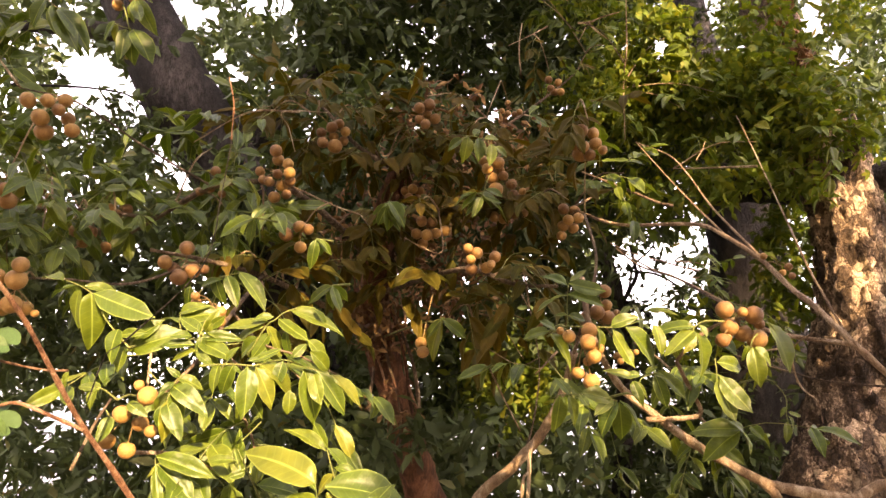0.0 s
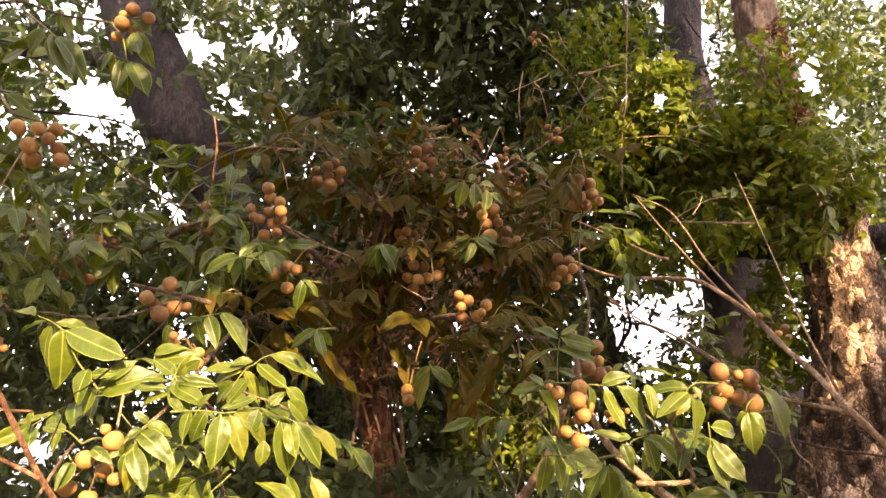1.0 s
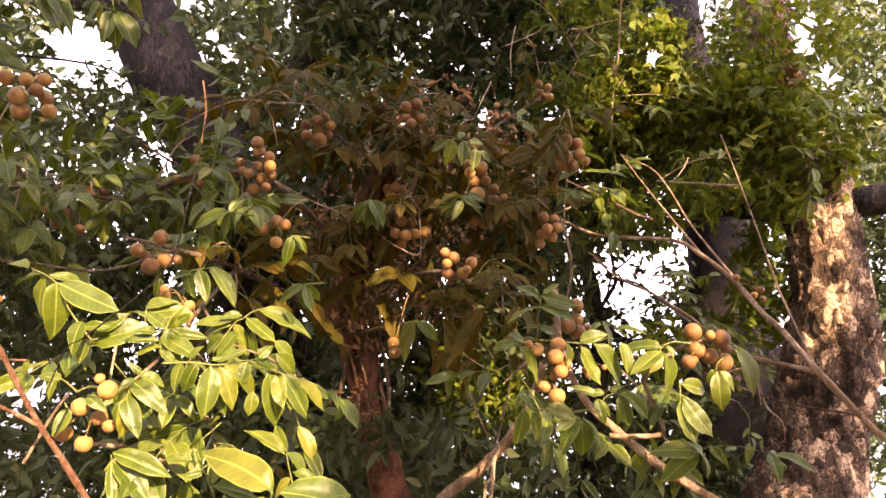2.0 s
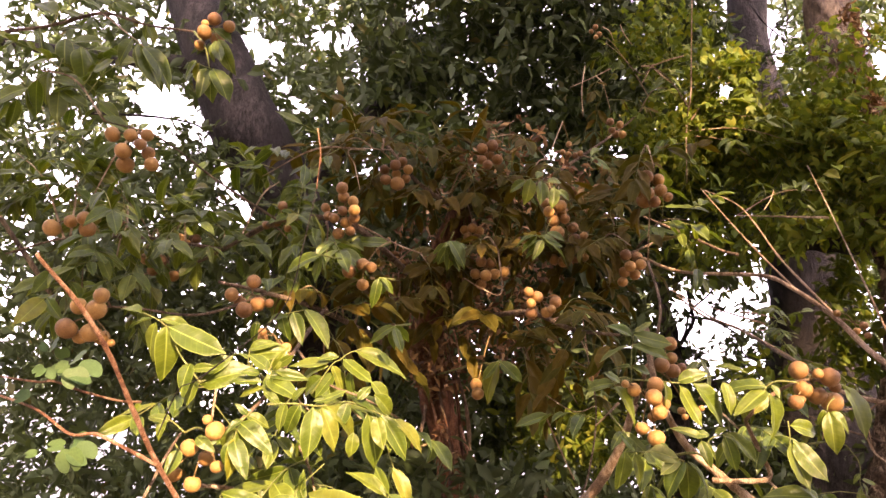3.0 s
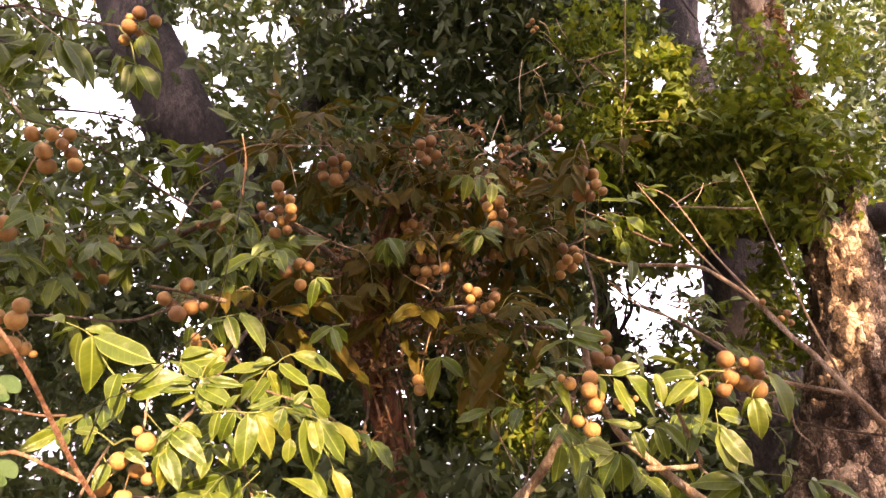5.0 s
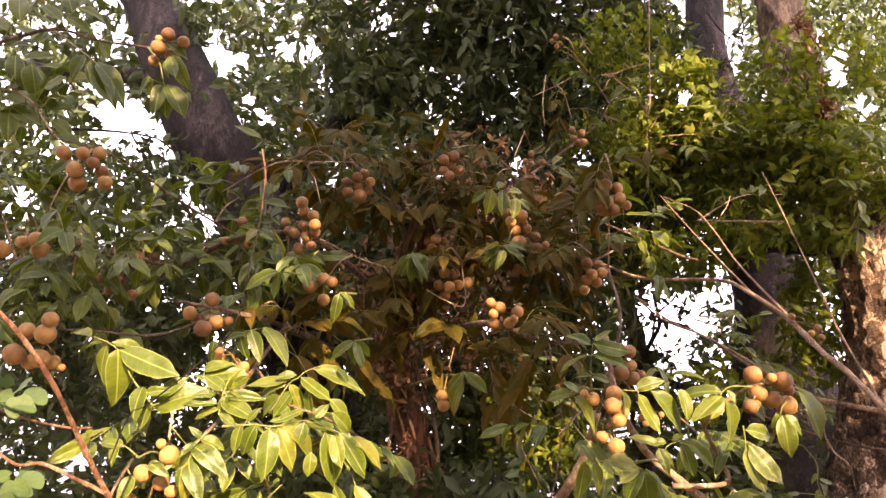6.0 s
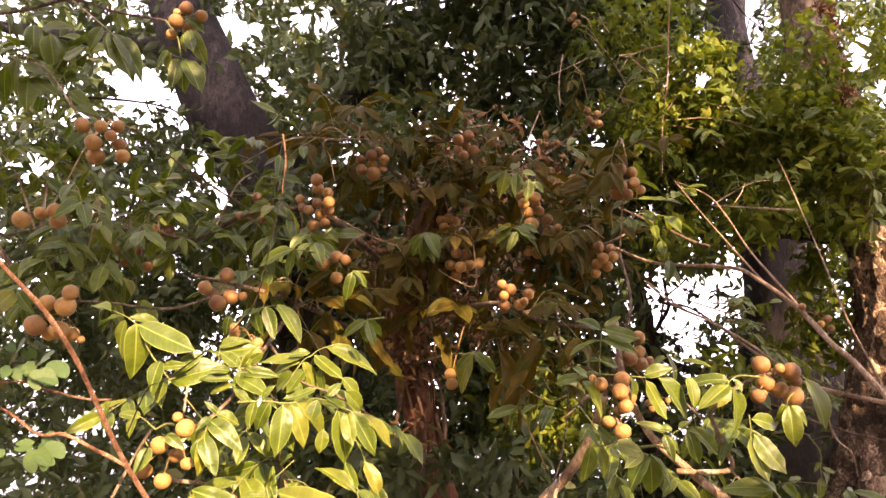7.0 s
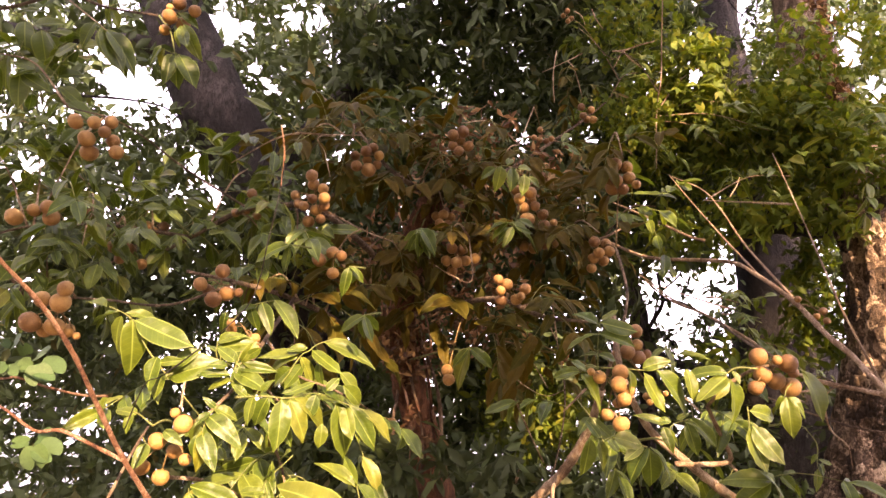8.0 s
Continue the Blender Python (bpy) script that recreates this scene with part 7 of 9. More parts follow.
GAPS.append((-1.03, 2.63, 3.01, -4.72, 12.37, 8.39, 0.04, 0.18))
GAPS.append((0.91, 3.11, 2.34, 4.06, 13.7, 5.03, 0.11, 0.48))
GAPS.append((1.12, 3.11, 2.38, 4.99, 13.67, 5.21, 0.1, 0.46))
GAPS.append((0.87, 3.15, 2.22, 3.91, 13.84, 4.53, 0.13, 0.57))
GAPS.append((0.97, 3.17, 2.15, 4.32, 13.95, 4.22, 0.08, 0.34))
GAPS.append((0.97, 2.22, 3.2, 5.36, 12.07, 10.47, 0.07, 0.39))
GAPS.append((0.99, 2.25, 3.12, 5.42, 12.21, 10.04, 0.06, 0.34))
GAPS.append((0.98, 2.27, 3.07, 5.38, 12.29, 9.75, 0.04, 0.2))
GAPS.append((0.81, 2.29, 2.96, 4.45, 12.45, 9.16, 0.04, 0.23))
GAPS.append((-0.83, 2.11, 2.35, -4.2, 11.1, 5.78, 0.07, 0.35))
GAPS.append((-0.89, 2.08, 2.45, -4.54, 10.94, 6.27, 0.06, 0.29))
GAPS.append((-1.05, 2.33, 2.64, -4.75, 10.83, 6.59, 0.05, 0.23))
GAPS.append((-1.1, 2.54, 3.31, -5.06, 11.94, 9.79, 0.09, 0.41))
GAPS.append((-1.02, 2.56, 3.27, -4.65, 12.01, 9.59, 0.06, 0.3))
GAPS.append((-0.8, 2.54, 3.35, -3.64, 11.93, 9.97, 0.06, 0.3))
GAPS.append((-1.94, 2.71, 2.67, -7.7, 10.9, 6.04, 0.09, 0.35))
GAPS.append((-1.84, 2.55, 3.18, -8.51, 12, 9.21, 0.05, 0.25))
GAPS.append((-2.01, 2.54, 3.22, -9.31, 11.92, 9.39, 0.05, 0.25))
GAPS.append((1.4, 2.85, 2.56, 6.61, 13.4, 6.28, 0.03, 0.14))
GAPS.append((1.61, 2.62, 3.36, 7.63, 12.29, 10.03, 0.07, 0.34))
GAPS.append((1.55, 2.68, 3.15, 7.32, 12.58, 9.03, 0.06, 0.27))
GAPS.append((1.69, 2.67, 3.18, 8, 12.56, 9.17, 0.05, 0.25))
GAPS.append((-1.37, 2.52, 1.64, -7.55, 14.22, 2.06, 0.05, 0.27))
GAPS.append((0.14, 2.5, 1.87, 0.88, 14.1, 3.36, 0.03, 0.16))
GAPS.append((-0.32, 2.51, 1.78, -1.66, 14.17, 2.87, 0.04, 0.25))
GAPS.append((-1.45, 2.55, 1.54, -7.99, 14.36, 1.55, 0.03, 0.16))
GAPS.append((-1.58, 2.53, 1.58, -8.73, 14.27, 1.74, 0.03, 0.16))
GAPS.append((-1.62, 2.51, 1.63, -8.97, 14.17, 2.06, 0.02, 0.14))
GAPS.append((-1.49, 2.51, 1.65, -8.24, 14.17, 2.14, 0.02, 0.14))
GAPS.append((-1.35, 2.54, 1.58, -7.42, 14.32, 1.74, 0.03, 0.18))
GAPS.append((-1.43, 2.52, 1.62, -7.89, 14.23, 1.99, 0.03, 0.18))
GAPS.append((-1.2, 2.4, 2.05, -6.61, 13.53, 4.39, 0.02, 0.1))
GAPS.append((-0.18, 2.51, 1.78, -0.87, 14.18, 2.9, 0.02, 0.11))
GAPS.append((-0.25, 2.53, 1.72, -1.31, 14.27, 2.56, 0.02, 0.1))
GAPS.append((0.21, 2.65, 3.09, 1.07, 12.46, 8.76, 0.02, 0.08))
GAPS.append((0.09, 2.64, 3.11, 0.5, 12.41, 8.84, 0.02, 0.1))
GAPS.append((-0.05, 2.65, 3.07, -0.12, 12.45, 8.65, 0.02, 0.09))
GAPS.append((0.17, 2.55, 3.41, 0.9, 11.99, 10.28, 0.02, 0.09))
GAPS.append((-0.04, 2.53, 3.45, -0.07, 11.9, 10.45, 0.03, 0.16))
GAPS.append((1.6, 2.64, 3.28, 7.58, 12.4, 9.64, 0.05, 0.25))
GAPS.append((1.51, 2.58, 3.47, 7.15, 12.11, 10.55, 0.04, 0.18))
GAPS.append((0.51, 2.72, 2.9, 2.47, 12.77, 7.89, 0.04, 0.18))
GAPS.append((-0.17, 2.64, 3.09, -0.69, 12.39, 8.79, 0.04, 0.2))
GAPS.append((-1.26, 2.32, 1.63, -7.54, 14.21, 2.1, 0.01, 0.08))
GAPS.append((-1.35, 2.32, 1.6, -8.12, 14.25, 1.88, 0.01, 0.09))
GAPS.append((-1.3, 2.33, 1.59, -7.76, 14.28, 1.84, 0.01, 0.09))
GAPS.append((-1.33, 2.32, 1.62, -7.94, 14.22, 2.01, 0.02, 0.1))
GAPS.append((-1.28, 2.33, 1.6, -7.63, 14.27, 1.87, 0.02, 0.11))
GAPS.append((-1.34, 2.33, 1.59, -8.01, 14.27, 1.84, 0.01, 0.08))
GAPS.append((-1.28, 2.33, 1.6, -7.68, 14.26, 1.89, 0.01, 0.09))
GAPS.append((-1.54, 2.34, 1.53, -9.26, 14.34, 1.47, 0.01, 0.07))
GAPS.append((-1.51, 2.34, 1.53, -9.06, 14.35, 1.46, 0.01, 0.07))
GAPS.append((-1.48, 2.34, 1.53, -8.89, 14.36, 1.45, 0.02, 0.09))
GAPS.append((-1.36, 2.34, 1.55, -8.16, 14.34, 1.6, 0.02, 0.11))
GAPS.append((-1.4, 2.35, 1.51, -8.42, 14.41, 1.34, 0.01, 0.08))
GAPS.append((-1.52, 2.35, 1.5, -9.13, 14.4, 1.27, 0.02, 0.1))
GAPS.append((-1.58, 2.35, 1.48, -9.48, 14.43, 1.16, 0.02, 0.1))
GAPS.append((-1.51, 2.32, 1.6, -9.09, 14.22, 1.88, 0.01, 0.08))
GAPS.append((-1.46, 2.37, 1.44, -8.73, 14.53, 0.9, 0.01, 0.09))
GAPS.append((-1.54, 2.38, 1.39, -9.24, 14.59, 0.64, 0.02, 0.11))
GAPS.append((-1.43, 2.38, 1.4, -8.56, 14.6, 0.68, 0.02, 0.12))
GAPS.append((-1.32, 2.38, 1.43, -7.91, 14.57, 0.87, 0.01, 0.08))
GAPS.append((-1.52, 2.37, 1.41, -9.13, 14.57, 0.74, 0.02, 0.1))
GAPS.append((-1.51, 2.37, 1.42, -9.04, 14.55, 0.81, 0.02, 0.11))
GAPS.append((-1.18, 2.37, 1.45, -7.04, 14.56, 1, 0.02, 0.12))
GAPS.append((-1.42, 2.37, 1.43, -8.51, 14.56, 0.84, 0.02, 0.11))
GAPS.append((-1.42, 2.37, 1.42, -8.54, 14.56, 0.83, 0.01, 0.08))
GAPS.append((-1.3, 2.35, 1.51, -7.8, 14.43, 1.32, 0.02, 0.11))
GAPS.append((-1.29, 2.37, 1.46, -7.72, 14.53, 1.03, 0.01, 0.08))
GAPS.append((-1.29, 2.35, 1.5, -7.71, 14.44, 1.31, 0.02, 0.1))
GAPS.append((-1.29, 2.36, 1.48, -7.71, 14.48, 1.19, 0.02, 0.09))
GAPS.append((-1.28, 2.37, 1.45, -7.64, 14.55, 0.96, 0.02, 0.11))
GAPS.append((-1.18, 2.38, 1.44, -7.03, 14.57, 0.95, 0.01, 0.07))
GAPS.append((-1.16, 2.39, 1.39, -6.91, 14.67, 0.65, 0.01, 0.07))
GAPS.append((-1.12, 2.37, 1.46, -6.71, 14.56, 1.02, 0.01, 0.09))
GAPS.append((-0.33, 2.31, 1.75, -1.86, 14.18, 2.8, 0.01, 0.08))
GAPS.append((-0.29, 2.33, 1.7, -1.64, 14.28, 2.48, 0.02, 0.12))
GAPS.append((-0.31, 2.3, 1.78, -1.75, 14.13, 2.99, 0.01, 0.09))
GAPS.append((-0.33, 2.31, 1.75, -1.9, 14.17, 2.81, 0.01, 0.07))
GAPS.append((-0.36, 2.31, 1.76, -2.09, 14.14, 2.9, 0.02, 0.11))
GAPS.append((-0.29, 2.3, 1.79, -1.63, 14.1, 3.07, 0.02, 0.1))
GAPS.append((-0.27, 2.32, 1.73, -1.53, 14.22, 2.72, 0.01, 0.07))
GAPS.append((-0.26, 2.32, 1.73, -1.48, 14.22, 2.7, 0.01, 0.08))
GAPS.append((-0.32, 2.36, 1.59, -1.8, 14.48, 1.84, 0.02, 0.12))
GAPS.append((-0.36, 2.36, 1.6, -2.07, 14.45, 1.89, 0.02, 0.11))
GAPS.append((-0.4, 2.35, 1.61, -2.3, 14.42, 1.96, 0.02, 0.11))
GAPS.append((-0.31, 2.36, 1.6, -1.77, 14.45, 1.91, 0.02, 0.11))
GAPS.append((-0.31, 2.35, 1.64, -1.74, 14.39, 2.13, 0.01, 0.08))
GAPS.append((-0.39, 2.28, 1.83, -2.21, 14.02, 3.3, 0.02, 0.1))
GAPS.append((-0.44, 2.28, 1.85, -2.58, 13.96, 3.43, 0.01, 0.07))
GAPS.append((-0.4, 2.26, 1.92, -2.31, 13.84, 3.86, 0.01, 0.08))
GAPS.append((-0.41, 2.27, 1.86, -2.36, 13.95, 3.49, 0.02, 0.11))
GAPS.append((-0.16, 2.33, 1.71, -0.85, 14.29, 2.55, 0.02, 0.1))
GAPS.append((-0.14, 2.32, 1.73, -0.73, 14.25, 2.68, 0.02, 0.1))
GAPS.append((-0.17, 2.35, 1.64, -0.9, 14.42, 2.12, 0.01, 0.07))
GAPS.append((-0.12, 2.32, 1.73, -0.63, 14.25, 2.69, 0.02, 0.11))
GAPS.append((1.2, 2.43, 1.51, 7.41, 14.93, 1.35, 0.02, 0.1))
GAPS.append((1.13, 2.43, 1.5, 7.02, 14.93, 1.31, 0.01, 0.08))
GAPS.append((1.22, 2.43, 1.54, 7.53, 14.88, 1.52, 0.02, 0.11))
GAPS.append((1.01, 2.41, 1.57, 6.31, 14.78, 1.72, 0.01, 0.08))
GAPS.append((-0.03, 1.94, 3, -0.04, 11.92, 10.39, 0.01, 0.09))
GAPS.append((-0.04, 1.99, 2.83, -0.12, 12.23, 9.38, 0.02, 0.11))
GAPS.append((0.14, 2, 2.82, 1, 12.28, 9.32, 0.01, 0.08))
GAPS.append((0.17, 2.07, 2.6, 1.15, 12.69, 8, 0.02, 0.1))
GAPS.append((0.12, 2.02, 2.75, 0.87, 12.41, 8.9, 0.02, 0.11))
GAPS.append((0.05, 2.05, 2.64, 0.43, 12.59, 8.24, 0.02, 0.1))
GAPS.append((-0.09, 1.99, 2.83, -0.4, 12.22, 9.38, 0.02, 0.11))
GAPS.append((0.18, 2.03, 2.72, 1.25, 12.47, 8.72, 0.01, 0.08))
GAPS.append((-1.12, 2.2, 2.03, -6.7, 13.5, 4.51, 0.01, 0.09))
GAPS.append((-1.04, 2.2, 2.04, -6.17, 13.5, 4.56, 0.01, 0.08))
GAPS.append((-1.15, 2.2, 2.01, -6.87, 13.52, 4.41, 0.01, 0.08))
GAPS.append((-1.11, 2.2, 2.02, -6.63, 13.52, 4.44, 0.01, 0.08))
GAPS.append((-1.37, 2.21, 1.96, -8.19, 13.58, 4.06, 0.02, 0.11))
GAPS.append((-1.26, 2.21, 1.97, -7.54, 13.58, 4.16, 0.02, 0.1))
GAPS.append((-1.32, 2.22, 1.95, -7.93, 13.61, 4.01, 0.02, 0.11))
GAPS.append((-1.34, 2.23, 1.91, -8.01, 13.67, 3.81, 0.02, 0.1))
GAPS.append((-1.1, 2.1, 2.36, -6.57, 12.88, 6.53, 0.01, 0.08))
GAPS.append((-0.94, 2.08, 2.44, -5.58, 12.76, 7.04, 0.02, 0.12))
GAPS.append((-0.81, 2.07, 2.48, -4.78, 12.73, 7.24, 0.01, 0.07))
GAPS.append((-0.84, 2.11, 2.34, -4.98, 12.97, 6.41, 0.02, 0.1))
GAPS.append((-0.92, 2.1, 2.39, -5.44, 12.87, 6.68, 0.01, 0.09))
GAPS.append((-0.95, 2.1, 2.36, -5.65, 12.91, 6.54, 0.02, 0.09))
GAPS.append((-0.64, 1.94, 2.94, -3.75, 11.91, 10.02, 0.01, 0.07))
GAPS.append((-0.89, 1.94, 2.9, -5.3, 11.92, 9.82, 0.02, 0.11))
GAPS.append((-0.71, 1.94, 2.92, -4.2, 11.92, 9.94, 0.01, 0.09))
GAPS.append((-0.62, 1.94, 2.95, -3.64, 11.89, 10.09, 0.02, 0.11))
GAPS.append((-0.69, 1.97, 2.84, -4.05, 12.08, 9.42, 0.02, 0.09))
GAPS.append((-0.47, 1.95, 2.93, -2.72, 11.96, 9.97, 0.01, 0.07))
GAPS.append((-0.73, 1.96, 2.85, -4.31, 12.04, 9.52, 0.01, 0.08))
GAPS.append((-0.78, 1.96, 2.86, -4.62, 12.01, 9.59, 0.02, 0.12))
GAPS.append((-0.7, 2, 2.74, -4.15, 12.26, 8.85, 0.01, 0.07))
GAPS.append((-0.95, 1.96, 2.84, -5.66, 12.02, 9.45, 0.02, 0.1))
GAPS.append((-0.67, 1.96, 2.85, -3.98, 12.06, 9.5, 0.01, 0.09))
GAPS.append((-0.64, 1.95, 2.89, -3.78, 11.99, 9.76, 0.01, 0.07))
GAPS.append((-0.59, 1.89, 3.09, -3.44, 11.63, 10.96, 0.01, 0.07))
GAPS.append((-0.69, 1.92, 2.98, -4.05, 11.82, 10.28, 0.01, 0.07))
GAPS.append((-0.65, 1.99, 2.77, -3.82, 12.21, 9.02, 0.01, 0.08))
GAPS.append((-0.74, 1.95, 2.89, -4.37, 11.98, 9.72, 0.01, 0.09))
GAPS.append((-0.68, 1.95, 2.9, -4.03, 11.96, 9.84, 0.01, 0.08))
GAPS.append((-0.63, 1.97, 2.84, -3.69, 12.08, 9.46, 0.01, 0.09))
GAPS.append((-0.88, 2.02, 2.65, -5.26, 12.39, 8.28, 0.02, 0.12))
GAPS.append((-0.75, 2.05, 2.55, -4.42, 12.6, 7.7, 0.01, 0.07))
GAPS.append((-0.89, 2, 2.7, -5.26, 12.3, 8.59, 0.01, 0.09))
GAPS.append((-0.84, 2.03, 2.61, -4.98, 12.46, 8.07, 0.02, 0.1))
GAPS.append((-0.87, 2.01, 2.68, -5.19, 12.33, 8.49, 0.02, 0.12))
GAPS.append((-0.58, 2, 2.74, -3.38, 12.28, 8.86, 0.02, 0.1))
GAPS.append((-0.77, 2.03, 2.62, -4.55, 12.46, 8.13, 0.01, 0.09))
GAPS.append((-0.86, 2.04, 2.58, -5.13, 12.53, 7.85, 0.01, 0.09))
GAPS.append((-0.82, 2.05, 2.56, -4.89, 12.57, 7.75, 0.02, 0.1))
GAPS.append((-0.92, 2, 2.7, -5.44, 12.3, 8.57, 0.01, 0.09))
GAPS.append((-0.63, 2.02, 2.66, -3.72, 12.42, 8.34, 0.02, 0.11))
GAPS.append((-0.73, 2.05, 2.57, -4.33, 12.57, 7.81, 0.01, 0.07))
GAPS.append((-0.52, 1.98, 2.81, -3.01, 12.17, 9.25, 0.02, 0.1))
GAPS.append((-0.75, 2.02, 2.67, -4.41, 12.38, 8.4, 0.02, 0.11))
GAPS.append((-0.65, 1.99, 2.76, -3.83, 12.23, 8.97, 0.02, 0.11))
GAPS.append((-0.71, 2.03, 2.62, -4.2, 12.47, 8.13, 0.01, 0.07))
GAPS.append((-0.7, 1.99, 2.75, -4.13, 12.23, 8.92, 0.01, 0.08))
GAPS.append((-0.61, 2.02, 2.68, -3.59, 12.38, 8.49, 0.02, 0.09))
GAPS.append((-0.55, 2.01, 2.71, -3.23, 12.35, 8.64, 0.01, 0.08))
GAPS.append((-0.4, 2.04, 2.64, -2.28, 12.5, 8.25, 0.02, 0.1))
GAPS.append((-0.59, 1.98, 2.79, -3.47, 12.19, 9.13, 0.01, 0.09))
GAPS.append((-0.17, 1.97, 2.87, -0.88, 12.12, 9.65, 0.02, 0.11))
GAPS.append((-0.23, 2.03, 2.68, -1.3, 12.46, 8.49, 0.01, 0.08))
GAPS.append((-0.52, 2.01, 2.72, -3.06, 12.32, 8.74, 0.01, 0.08))
GAPS.append((-0.28, 1.94, 2.97, -1.59, 11.92, 10.23, 0.01, 0.08))
GAPS.append((-0.32, 1.99, 2.79, -1.85, 12.25, 9.11, 0.01, 0.07))
GAPS.append((-0.47, 1.97, 2.86, -2.74, 12.09, 9.55, 0.01, 0.08))
GAPS.append((-0.34, 1.98, 2.82, -1.93, 12.19, 9.3, 0.01, 0.09))
GAPS.append((-0.5, 1.98, 2.83, -2.91, 12.14, 9.37, 0.02, 0.11))
GAPS.append((-1.36, 2.03, 2.56, -8.15, 12.45, 7.77, 0.01, 0.09))
GAPS.append((-1.53, 2.07, 2.4, -9.17, 12.72, 6.77, 0.02, 0.11))
GAPS.append((-1.44, 2.02, 2.59, -8.61, 12.39, 7.94, 0.02, 0.12))
GAPS.append((-1.44, 2, 2.65, -8.65, 12.28, 8.28, 0.02, 0.11))
GAPS.append((-1.32, 2.04, 2.52, -7.91, 12.55, 7.49, 0.01, 0.07))
GAPS.append((-1.62, 2.06, 2.44, -9.71, 12.64, 6.98, 0.01, 0.07))
GAPS.append((-1.3, 2.1, 2.34, -7.77, 12.88, 6.4, 0.02, 0.09))
GAPS.append((-1.46, 1.99, 2.68, -8.73, 12.21, 8.5, 0.02, 0.12))
GAPS.append((-1.63, 2, 2.63, -9.78, 12.27, 8.18, 0.01, 0.08))
GAPS.append((-1.67, 1.99, 2.66, -10.05, 12.21, 8.36, 0.01, 0.07))
GAPS.append((1.32, 2.05, 2.77, 8.18, 12.61, 9.02, 0.02, 0.11))
GAPS.append((1.28, 2.02, 2.88, 7.94, 12.4, 9.69, 0.01, 0.08))
GAPS.append((1.14, 2, 2.94, 7.09, 12.26, 10.04, 0.02, 0.1))
GAPS.append((1.29, 2.07, 2.7, 7.99, 12.73, 8.6, 0.01, 0.07))
GAPS.append((0.98, 2.03, 2.82, 6.1, 12.46, 9.3, 0.02, 0.11))
GAPS.append((1.15, 2.02, 2.85, 7.15, 12.42, 9.53, 0.02, 0.12))
GAPS.append((1.27, 2.04, 2.8, 7.86, 12.54, 9.21, 0.01, 0.07))
GAPS.append((1.15, 2.07, 2.71, 7.14, 12.7, 8.63, 0.01, 0.07))
GAPS.append((0.84, 2.9, 2.25, 3.58, 12, 4.5, 0.066, 0.274))
GAPS.append((0.93, 2.9, 2.29, 3.92, 12, 4.65, 0.066, 0.274))
GAPS.append((1.01, 2.9, 2.31, 4.25, 12, 4.74, 0.056, 0.232))
GAPS.append((0.91, 2.9, 2.18, 3.83, 12, 4.2, 0.051, 0.211))
GAPS.append((0.96, 2.9, 2.23, 4.06, 12, 4.38, 0.046, 0.19))
GAPS.append((-1.02, 2.3, 2.63, -5.33, 12, 7.38, 0.026, 0.137))
GAPS.append((-0.98, 2.3, 2.56, -5.11, 12, 7.05, 0.026, 0.137))
GAPS.append((-0.93, 2.3, 2.49, -4.87, 12, 6.68, 0.024, 0.126))
GAPS.append((-0.89, 2.3, 2.43, -4.67, 12, 6.37, 0.026, 0.137))
GAPS.append((-0.86, 2.3, 2.38, -4.51, 12, 6.09, 0.02, 0.105))
GAPS.append((-1.31, 2.3, 2.86, -6.84, 12, 8.6, 0.053, 0.274))
GAPS.append((-1.37, 2.3, 2.85, -7.16, 12, 8.54, 0.04, 0.211))
GAPS.append((-1.24, 2.3, 2.84, -6.44, 12, 8.48, 0.044, 0.232))
GAPS.append((1.59, 3.3, 2.74, 6.83, 14, 6.61, 0.03, 0.13))
GAPS.append((1.64, 3.3, 2.71, 7.02, 14, 6.48, 0.025, 0.11))
GAPS.append((1.58, 3.3, 2.57, 6.76, 14, 5.92, 0.035, 0.15))
GAPS.append((1.63, 3.3, 2.58, 6.99, 14, 5.95, 0.02, 0.08))
GAPS.append((1.68, 3.3, 2.48, 7.18, 14, 5.53, 0.03, 0.13))
GAPS.append((1.67, 3.3, 2.42, 7.16, 14, 5.27, 0.03, 0.13))
GAPS.append((1.62, 3.3, 2.41, 6.95, 14, 5.25, 0.02, 0.08))
GAPS.append((0.01, 3.3, 4.03, 0.17, 14, 12.06, 0.02, 0.08))
GAPS.append((0.48, 3.3, 4.16, 2.14, 14, 12.6, 0.035, 0.15))
GAPS.append((0.11, 3.3, 3.46, 0.56, 14, 9.65, 0.025, 0.11))
GAPS.append((1.11, 3.3, 3.56, 4.81, 14, 10.09, 0.03, 0.13))
GAPS.append((0.61, 3.3, 3.22, 2.71, 14, 8.64, 0.04, 0.17))
# ---- crowns ----
leaf_cloud("crown", dark_tree, CROWN, [(0.1, 3.75, 4.29, 0.22, 0.25, 0.198, 1), (0.46, 3.75, 4.22, 0.24, 0.25, 0.216, 1.2), (0.82, 3.75, 4.4, 0.24, 0.25, 0.216, 1.2), (1.15, 3.75, 4.41, 0.2, 0.25, 0.18, 1), (0.88, 3.75, 4.02, 0.24, 0.25, 0.192, 1.2), (0.42, 3.75, 3.77, 0.24, 0.25, 0.192, 1.2), (0.1, 3.75, 3.8, 0.2, 0.25, 0.18, 1), (0.73, 3.75, 3.7, 0.2, 0.25, 0.14, 0.8), (1.24, 3.75, 4.24, 0.15, 0.2, 0.135, 0.6)], GAPS, 260, 9, 0.085, 91, 0.28)
